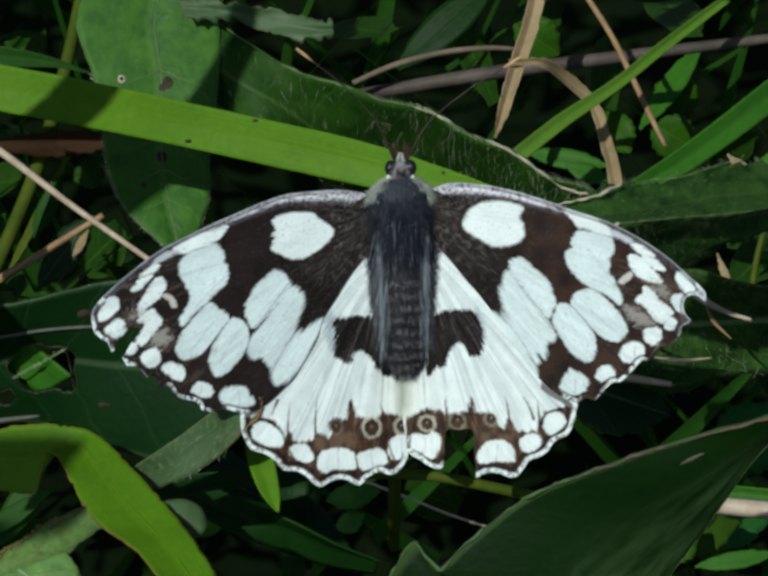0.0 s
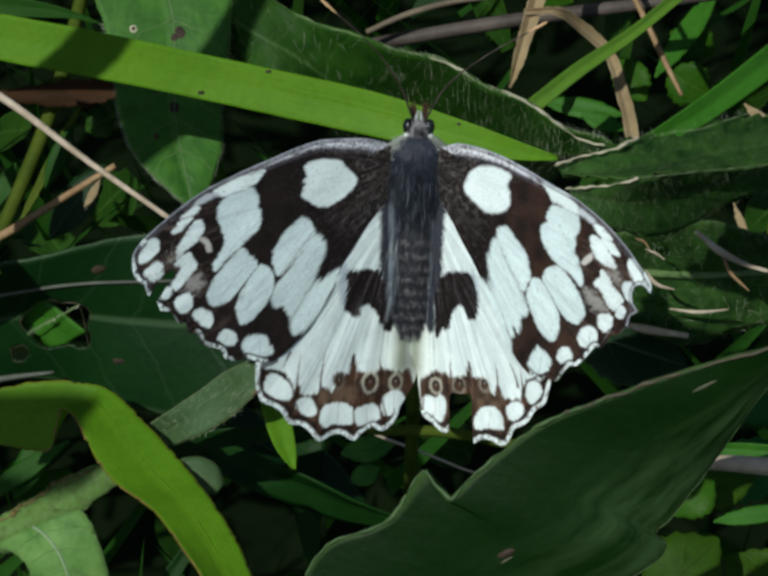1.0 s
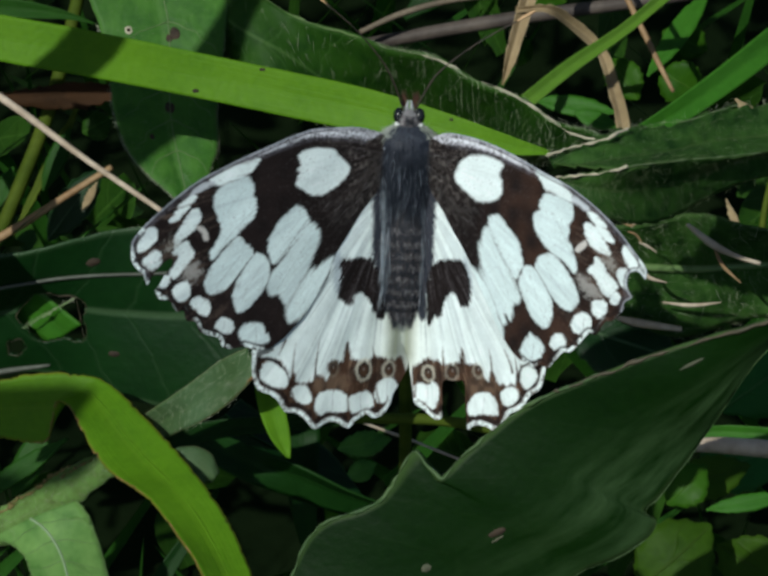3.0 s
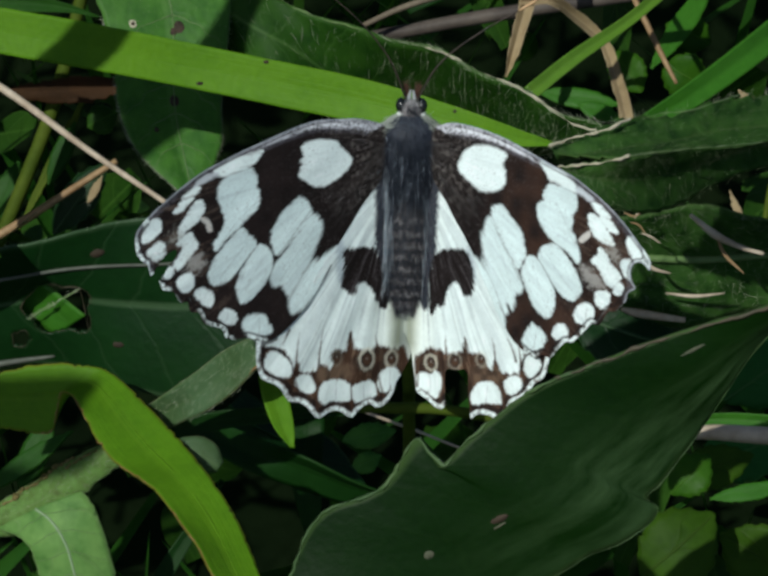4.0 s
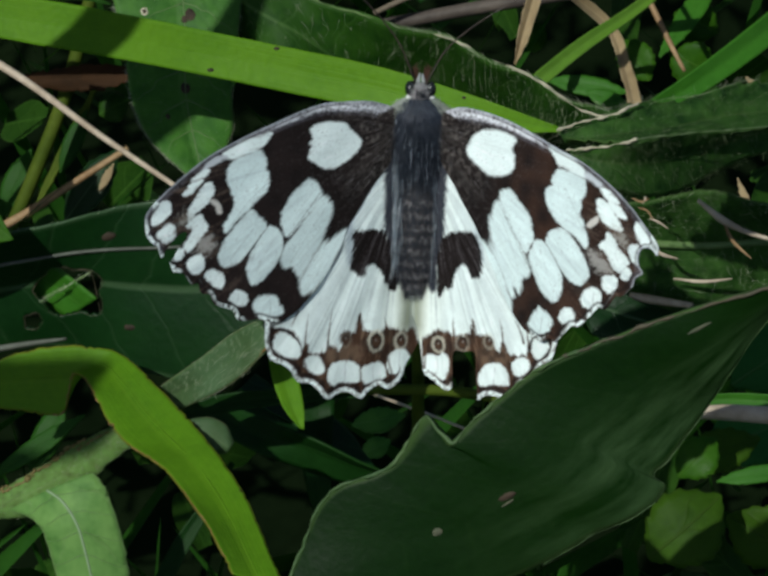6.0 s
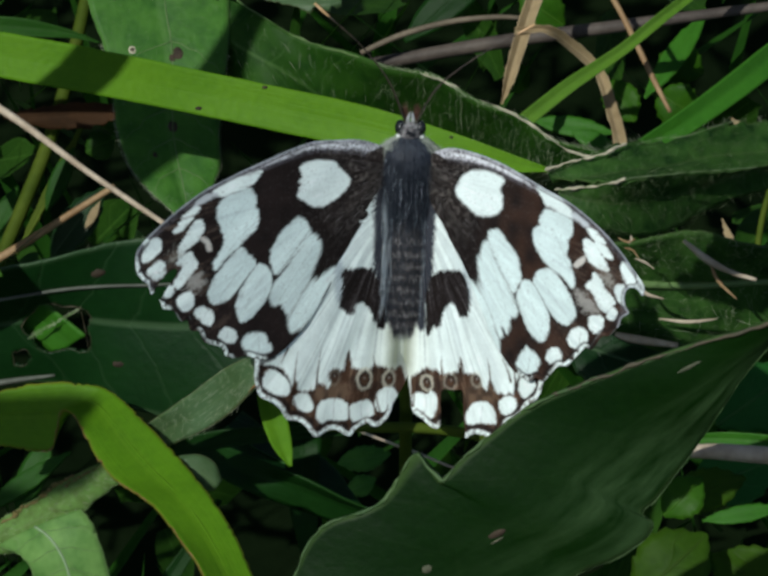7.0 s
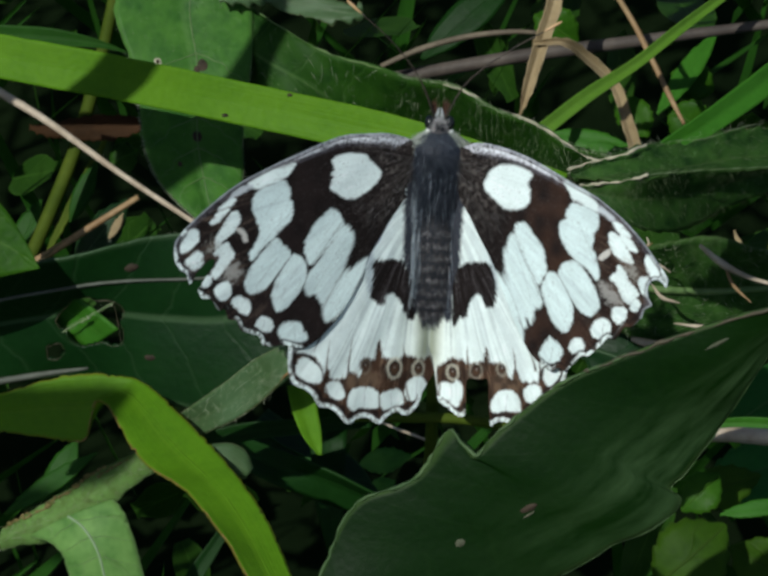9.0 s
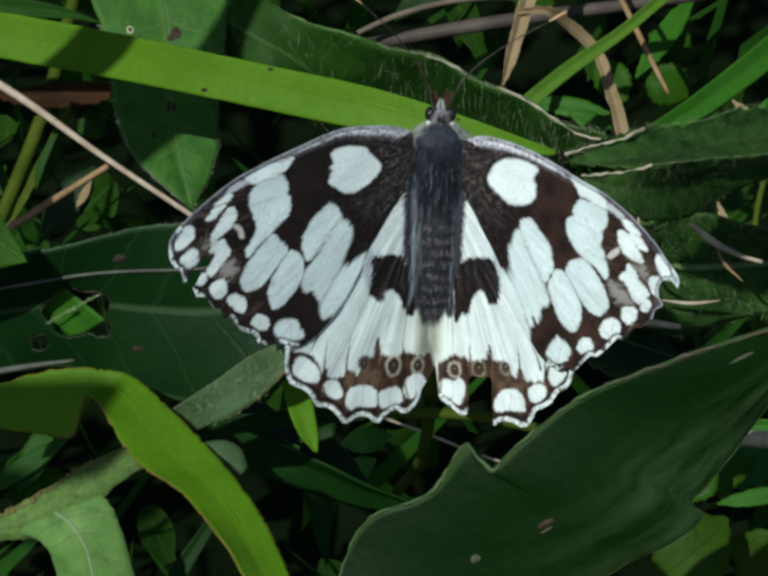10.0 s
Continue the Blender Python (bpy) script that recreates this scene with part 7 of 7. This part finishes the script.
    line = [(1.06, -1.86), (2.59, -1.82), (4.31, -4.08), (7.22, -8.20), (9.41, -11.37), (11.60, -14.38), (13.34, -15.75), (14.97, -16.28), (15.17, -17.27), (15.10, -18.29), (14.82, -19.15), (14.34, -19.96), (13.30, -20.38), (12.41, -21.03), (11.63, -22.00), (10.41, -22.24), (9.61, -22.84), (8.92, -23.58), (8.32, -23.69), (7.46, -23.29), (6.45, -23.21), (5.57, -23.72), (4.98, -23.84), (4.27, -23.22), (3.24, -22.83), (2.58, -23.15), (1.90, -23.08), (1.20, -22.52), (0.72, -21.75), (0.55, -21.16), (-0.61, -19.60), (-1.10, -18.20), (-1.40, -16.10), (-1.29, -13.51), (-0.65, -8.33), (0.07, -3.17)]
    wings["hl"] = hindwing(line, left_hind_pattern, [], 41).build("hindwing", -1, root, "white hindwing with eyespots on a brown hem", fan)
    line = [(1.06, -1.86), (2.59, -1.82), (4.72, -4.66), (8.09, -8.36), (11.14, -12.08), (13.78, -14.30), (15.71, -15.34), (16.21, -15.82), (16.17, -16.68), (15.95, -17.94), (15.48, -18.76), (14.49, -19.35), (13.87, -20.35), (12.98, -20.96), (12.37, -21.24), (11.87, -22.10), (11.38, -22.74), (10.67, -22.91), (10.13, -22.72), (9.18, -22.60), (8.41, -22.83), (7.87, -23.20), (7.15, -22.87), (6.34, -22.42), (5.54, -22.31), (4.98, -22.43), (4.40, -22.86), (3.61, -22.72), (2.58, -22.17), (1.65, -21.69), (1.32, -20.56), (0.97, -19.09), (0.57, -17.63), (-0.90, -15.50), (-0.90, -13.00), (-0.65, -8.33), (0.07, -3.17)]
    wings["hr"] = hindwing(line, right_hind_pattern, [torn_hind], 51).build("hindwing", 1, root, "white hindwing with a square piece missing", fan)
    thorax_line = [(2.8, 1.1, 0.7, 0.5), (2.0, 2.2, 1.3, 0.4), (0.5, 2.7, 1.8, 0.3), (-1.5, 2.6, 1.8, 0.3), (-3.6, 2.25, 1.5, 0.2), (-4.9, 1.7, 1.1, 0.1)]
    th = body_tube("thorax", thorax_line, FUR_DARK, root, "dark slate-blue furry thorax")
    abdomen_line = [(-3.2, 1.5, 1.1, 0.1), (-5, 2.0, 1.5, 0.1), (-8, 2.05, 1.55, 0.2), (-11, 1.95, 1.4, 0.2), (-13.2, 1.55, 1.1, 0.2), (-14.4, 0.8, 0.6, 0.2), (-14.75, 0.15, 0.1, 0.2)]
    ab = body_tube("abdomen", abdomen_line, ABDOMEN, root, "dark grey banded abdomen")
    head_line = [(4.1, 0.2, 0.2, 0.6), (3.85, 0.65, 0.65, 0.6), (3.2, 0.9, 0.88, 0.6), (2.5, 0.8, 0.75, 0.5), (2.1, 0.5, 0.5, 0.4)]
    hd = body_tube("head", head_line, FUR_ASH, root, "small dark furry head with a pale face", sides=16)
    rng = np.random.RandomState(8)
    unit = lambda v: Vector(v) * 0.001
    for s in (-1, 1):
        bm = bmesh.new()
        bmesh.ops.create_icosphere(bm, subdivisions=3, radius=0.00062)
        bmesh.ops.transform(bm, matrix=Matrix.Translation((s * 0.00088, 0.00358, 0.00068)) @ Matrix.Diagonal((0.8, 1.12, 0.95, 1)), verts=bm.verts)
        me = bpy.data.meshes.new("eye")
        bm.to_mesh(me)
        bm.free()
        me.materials.append(EYE)
        me.polygons.foreach_set("use_smooth", [True] * len(me.polygons))
        e = new("eye", me)
        e.parent = hd
        e["label"] = "glossy black compound eye"
        rim = [(s * (0.86 + 0.50 * math.cos(k * 0.28 - 1.7)), 3.42 + 0.62 * math.sin(k * 0.28 - 1.7), 0.95) for k in range(8)]
        local_tube("eye_rim", rim, [0.06, 0.13, 0.2, 0.08], FUR_WHITE, hd, "white scaled rim round the eye", n=20)
        local_tube("palp", [(s * 0.25, 3.9, 0.5), (s * 0.2, 4.4, 0.7), (s * 0.1, 4.95, 0.8)], [0.2, 0.16, 0.05], FUR_PALE, hd, "whitish palp")
        fork = [(s * (0.3 + 0.25 * rng.rand()), 4.1 + 0.7 * rng.rand(), 0.5) for _ in range(90)]
        strands("palp_bristle", fork, [(s * 0.12 + 0.2 * rng.randn(), 1.0, 0.3 * rng.rand()) for _ in fork], [0.7 + 0.7 * rng.rand() for _ in fork], 0.025, FUR_RUST, hd, "rust-brown bristles of the palp", droop=0.05, to=unit)
        tip = (-7.4, 13.2, 3.0) if s < 0 else (9.0, 12.2, 3.0)
        mid = (s * 2.0, 7.6, 1.6) if s < 0 else (2.2, 7.2, 1.6)
        an = local_tube("antenna", [(s * 0.4, 3.9, 0.9), mid, (tip[0] * 0.62, (mid[1] + tip[1]) / 2 + 0.4, 2.6), tip], [0.10, 0.08, 0.06, 0.055], HORN, root, "thin dark antenna")
        d = (Vector(tip) - Vector((tip[0] * 0.62, (mid[1] + tip[1]) / 2 + 0.4, 2.6))).normalized()
        local_tube("club", [Vector(tip) - d * 0.1, Vector(tip) + d * 0.9, Vector(tip) + d * 1.7], [0.06, 0.15, 0.1], CLUB, an, "pale orange antenna club", n=10)
    for s in (-1, 1):
        for y, reach in ((1.2, 2.6), (-1.0, 2.9)):
            local_tube("leg", [(s * 0.7, y, -1.0), (s * reach * 0.7, y + 0.8, -2.6), (s * 0.9, y + 0.3, -5.2)], [0.16, 0.13, 0.08], HORN, root, "thin dark leg", n=14)
    # fur

    def fur(count, ys, shape, lean, length, mat, parent, text, spread=(0.0, math.pi), radius=0.02, lift=0.75, over=0.0):
        """Hairs rooted on a body part of that shape, combed by lean."""
        line = sorted(shape)
        ro, wa, le = [], [], []
        for _ in range(count):
            a = spread[0] + (spread[1] - spread[0]) * rng.rand()
            y = ys[0] + (ys[1] - ys[0]) * rng.rand()
            rx, rz, z = (float(np.interp(y, [r[0] for r in line], [r[k] for r in line])) for k in (1, 2, 3))
            n = Vector((math.cos(a), 0, math.sin(a)))
            ro.append(((rx + over) * math.cos(a), y, z + (rz + over) * math.sin(a)))
            wa.append(n * lift + Vector((0.25 * rng.randn(), lean + 0.25 * rng.randn(), 0.15 * rng.randn())))
            le.append(length * (0.55 + 0.8 * rng.rand()))
        strands("fur", ro, wa, le, radius, mat, parent, text, droop=0.15, to=unit)

    # thorax: dense dark coat combed back, with bluish and pale hairs over it
    fur(2600, (-5.2, 1.7), thorax_line, -1.8, 1.3, FUR_DARK, th, "dark slate-blue hairs", radius=0.02)
    fur(800, (-5.2, 1.5), thorax_line, -2.0, 1.5, FUR_MID, th, "blue-grey hairs", radius=0.014)
    fur(170, (-5.5, 1.4), thorax_line, -2.6, 2.0, FUR_BLUE, th, "pale blue-grey hairs", radius=0.011, lift=0.45)
    for lo in (-0.2, 2.24):
        fur(230, (1.7, 2.9), thorax_line, -0.5, 0.75, FUR_COLLAR, th, "pale greenish collar hairs", (lo, lo + 1.1), radius=0.018)
    fur(160, (1.5, 2.9), thorax_line, -0.6, 0.8, FUR_MID, th, "slate hairs of the nape", (0.8, 2.34), radius=0.02)
    for s in (-1, 1):
        # pale wisps that run back on either side of the dark middle
        tuft = [(s * (1.9 + 0.13 * rng.randn()), 1.0 - 12.4 * rng.rand() ** 1.3, 1.2 + 0.25 * rng.rand()) for _ in range(120)]
        strands("wisp", tuft, [(s * 0.05 + 0.07 * rng.randn(), -1.0, 0.04) for _ in tuft], [1.4 + 2.0 * rng.rand() for _ in tuft], 0.015, FUR_BLUE, th, "pale blue wisps beside the dark middle", droop=0.05, to=unit)
    for lo in (-0.25, 2.59):
        fur(420, (0.9, 2.8), thorax_line, -0.7, 1.0, FUR_COLLAR, th, "pale greenish shoulder tuft", (lo, lo + 0.8), radius=0.022, over=0.1)
    fur(260, (2.1, 3.7), head_line, 0.3, 0.42, FUR_ASH, hd, "short pale crown hairs", (0.55, 2.59), radius=0.022)
    fur(130, (2.7, 3.4), head_line, 0.3, 0.5, FUR_DARK, hd, "dark spot on the crown", (1.2, 1.94), radius=0.025)
    for lo in (-0.3, 2.64):
        fur(170, (2.1, 3.0), head_line, -0.3, 0.5, FUR_WHITE, hd, "whitish cheek hairs", (lo, lo + 0.7), radius=0.024)
    fur(110, (3.1, 4.1), head_line, 0.9, 0.5, FUR_PALE, hd, "white face tuft", radius=0.018)
    # abdomen: short coat, paler at the hind rim of each segment
    fur(2400, (-14.5, -3.5), abdomen_line, -2.2, 0.75, FUR_DARK, ab, "short dark hairs", radius=0.018)
    fur(1300, (-14.3, -4.5), abdomen_line, -2.2, 0.7, FUR_BROWN, ab, "short grey-brown hairs", radius=0.015)
    fur(300, (-13.9, -5.0), abdomen_line, -2.4, 0.9, FUR_MID, ab, "blue-grey hairs", radius=0.012)
    for k in range(8):
        y = -6.3 - 1.05 * k
        fur(110, (y - 0.3, y + 0.25), abdomen_line, -2.6, 0.42, FUR_ASH, ab, "ashen hairs on the rim of a segment", radius=0.018, over=0.14)
    # long hairs that flow back along both flanks and lie over the hindwings' roots
    for s in (-1, 1):
        for count, mat, thin, far, text in ((320, FUR_MID, 0.012, 0.32, "long slate hairs flowing back"), (210, FUR_BLUE, 0.011, 0.36, "long pale blue-grey hairs flowing back"), (340, FUR_DARK, 0.014, 0.4, "long dark hairs flowing back")):
            ro, wa, le = [], [], []
            for _ in range(count):
                a = 0.15 + 0.75 * rng.rand()
                y = 0.8 - 11.5 * rng.rand()
                ro.append((s * 2.15 * math.cos(a), y, 0.3 + 1.5 * math.sin(a)))
                wa.append((s * (far * (0.2 + rng.rand() - a * 0.6)), -1.0, 0.05 + 0.10 * rng.randn()))
                le.append(1.6 + 2.6 * rng.rand())
            strands("side_hair", ro, wa, le, thin, mat, th, text, droop=0.04, to=unit)
    fur(110, (-14.7, -13.8), abdomen_line, -1.5, 0.6, FUR_PALE, ab, "pale tail tuft", radius=0.016)
    # down on the dark bases of the forewings
    for key, s in (("fl", -1), ("fr", 1)):
        for count, mat, text in ((560, FUR_BROWN, "brownish down on the wing base"), (45, FUR_ASH, "pale down on the wing base")):
            ro, wa, le = [], [], []
            for _ in range(count):
                r, a = 1.2 + 7.8 * rng.rand() ** 1.1, radians(4 - 52 * rng.rand())
                x, y = 0.5 + r * math.cos(a), 0.6 + r * math.sin(a)
                if (x - 7.5) ** 2 / 11 + (y + 0.9) ** 2 / 5.5 < 1:
                    continue
                ro.append((s * x, y, 0.22 + 0.2 * math.sin(x / 8.3)))
                wa.append((s * math.cos(a), math.sin(a) + 0.12 * rng.randn(), 0.05))
                le.append(0.7 + 1.0 * rng.rand())
            strands("down", ro, wa, le, 0.013, mat, wings[key], text, droop=0.04, to=unit)
    return root, wings


BUTTERFLY, WINGS = butterfly()



def motions():
    basking = VIEW_FRAME @ pose(0.00317, 0.01221, 0.00030) @ pose(0, 0, 0, 0, 0, -1.45) @ pose(0, 0, 0, 8.0, 0, 0)
    landing = VIEW_FRAME @ pose(0.00330, 0.01249, 0.00030) @ pose(0, 0, 0, 0, 0, 2.27) @ pose(0, 0, 0, 8.0, 0, 0)
    walk(BUTTERFLY, [(0.0, landing), (0.6, basking), (10.0, basking)])
    fore_left = [  # seconds, lift, sweep, shift out and forward of the hinge
        (0.0, 7.5, 2.2, -0.42, -0.64),
        (0.1, 18.1, 2.1, -0.32, -0.06),
        (0.2, 24.1, 1.9, -0.24, 0.51),
        (0.3, 31.3, 2.1, -0.30, 0.49),
        (0.4, 33.5, 2.2, -0.38, 0.45),
        (0.5, 31.0, 2.3, -0.45, 0.41),
        (0.6, 27.3, 1.9, -0.43, 0.32),
        (0.8, 29.6, 1.1, -0.39, 0.14),
        (1.0, 31.6, 0.3, -0.36, -0.03),
        (1.5, 33.6, -0.4, -0.44, -0.12),
        (2.0, 33.1, -0.3, -0.31, -0.04),
        (3.5, 33.9, 0.4, -0.35, 0.02),
        (4.0, 34.3, 0.1, -0.40, -0.14),
        (4.5, 34.1, 0.3, -0.32, -0.10),
        (5.0, 31.6, 0.9, -0.33, -0.11),
        (6.5, 33.8, 0.7, -0.40, -0.01),
        (7.0, 33.7, 0.7, -0.48, -0.04),
        (7.5, 34.3, 0.8, -0.43, 0.05),
        (8.0, 34.1, 1.0, -0.41, 0.01),
        (8.5, 33.5, 1.3, -0.46, 0.04),
        (9.0, 33.3, 1.8, -0.47, 0.06),
        (9.5, 33.2, 1.8, -0.44, 0.02),
        (10.0, 32.0, 1.2, -0.44, 0.07),
    ]
    fore_right = [  # seconds, lift, sweep, shift out and forward of the hinge
        (0.0, -14.9, -1.8, 0.15, -0.17),
        (0.1, -21.9, -1.0, 0.28, 0.33),
        (0.2, -32.5, -0.3, 0.41, 0.82),
        (0.3, -45.2, 0.2, 0.22, 0.94),
        (0.4, -50.6, 0.6, 0.04, 1.05),
        (0.5, -52.1, 1.0, -0.16, 1.17),
        (0.6, -48.7, 0.4, -0.08, 0.95),
        (0.8, -38.4, -0.6, 0.09, 0.51),
        (1.0, -44.4, -1.7, 0.26, 0.07),
        (1.5, -43.5, -1.9, 0.31, -0.01),
        (2.0, -43.1, -1.8, 0.22, -0.02),
        (3.5, -41.2, -2.9, 0.15, 0.01),
        (4.0, -40.9, -3.3, 0.19, 0.03),
        (4.5, -41.3, -3.3, 0.17, -0.03),
        (5.0, -38.9, -3.8, 0.17, -0.06),
        (6.5, -40.8, -4.3, 0.18, -0.03),
        (7.0, -41.3, -3.9, 0.20, -0.19),
        (7.5, -41.9, -4.6, 0.29, -0.07),
        (8.0, -42.0, -4.5, 0.23, -0.16),
        (8.5, -41.1, -4.9, 0.17, -0.16),
        (9.0, -41.2, -5.3, 0.24, -0.18),
        (9.5, -41.6, -5.4, 0.21, -0.21),
        (10.0, -42.1, -4.9, 0.35, -0.22),
    ]
    hind_left = [  # seconds, lift, sweep, shift out and forward of the hinge
        (0.0, 7.3, 1.9, -0.00, -0.07),
        (0.1, 17.9, 2.7, -0.10, 0.55),
        (0.2, 23.9, 3.5, -0.21, 1.07),
        (0.3, 31.1, 3.1, -0.22, 1.05),
        (0.4, 33.3, 2.6, -0.24, 0.95),
        (0.5, 30.8, 2.2, -0.26, 0.78),
        (0.6, 27.1, 1.7, -0.22, 0.63),
        (0.8, 29.4, 0.6, -0.14, 0.47),
        (1.0, 31.4, -0.4, -0.06, 0.30),
        (1.5, 33.4, -0.6, -0.08, 0.32),
        (2.0, 32.9, -0.6, -0.04, 0.32),
        (3.5, 33.7, -0.4, -0.05, 0.33),
        (4.0, 34.1, -0.5, -0.07, 0.33),
        (4.5, 33.9, -0.4, -0.04, 0.33),
        (5.0, 31.4, -0.3, -0.05, 0.29),
        (6.5, 33.6, -0.5, -0.06, 0.30),
        (7.0, 33.5, -0.5, -0.08, 0.29),
        (7.5, 34.1, -0.5, -0.06, 0.29),
        (8.0, 33.9, -0.5, -0.05, 0.28),
        (8.5, 33.3, -0.5, -0.06, 0.27),
        (9.0, 33.1, -0.3, -0.06, 0.26),
        (9.5, 33.0, -0.3, -0.05, 0.26),
        (10.0, 31.8, -0.5, -0.05, 0.24),
    ]
    hind_right = [  # seconds, lift, sweep, shift out and forward of the hinge
        (0.0, -14.7, -4.9, 0.37, 0.34),
        (0.1, -21.7, -3.9, 0.43, 0.71),
        (0.2, -32.3, -2.9, 0.48, 1.13),
        (0.3, -45.0, -1.3, 0.22, 1.19),
        (0.4, -50.4, 0.3, -0.04, 1.13),
        (0.5, -51.9, 1.9, -0.30, 1.02),
        (0.6, -48.5, 1.6, -0.23, 0.87),
        (0.8, -38.2, 0.8, -0.08, 0.51),
        (1.0, -44.2, 0.0, 0.08, 0.34),
        (1.5, -43.3, -0.0, 0.09, 0.33),
        (2.0, -42.9, 0.0, 0.06, 0.32),
        (3.5, -41.0, -0.3, 0.04, 0.30),
        (4.0, -40.7, -0.4, 0.05, 0.30),
        (4.5, -41.1, -0.4, 0.05, 0.30),
        (5.0, -38.7, -0.6, 0.03, 0.26),
        (6.5, -40.6, -0.7, -0.01, 0.25),
        (7.0, -41.1, -0.5, -0.02, 0.24),
        (7.5, -41.7, -0.7, -0.01, 0.24),
        (8.0, -41.8, -0.7, -0.04, 0.23),
        (8.5, -40.9, -0.8, -0.07, 0.21),
        (9.0, -41.0, -0.9, -0.07, 0.20),
        (9.5, -41.4, -0.9, -0.08, 0.20),
        (10.0, -41.9, -0.8, -0.03, 0.21),
    ]
    for rows, key, z in ((fore_left, "fl", 0.00009), (fore_right, "fr", 0.00009), (hind_left, "hl", -0.00002), (hind_right, "hr", -0.00002)):
        walk(WINGS[key], [(t, pose(x * 0.001, y * 0.001, z, 0, lift, sweep)) for t, lift, sweep, x, y in rows])
    # the near leaf swings up once at the start
    rest = Matrix()
    walk(SWAYING[0], [(0.0, Matrix.Translation(way((0.75, -2.5, 0)) * 0.001)), (0.1, rest), (0.2, rest), (10.0, rest)])


motions()
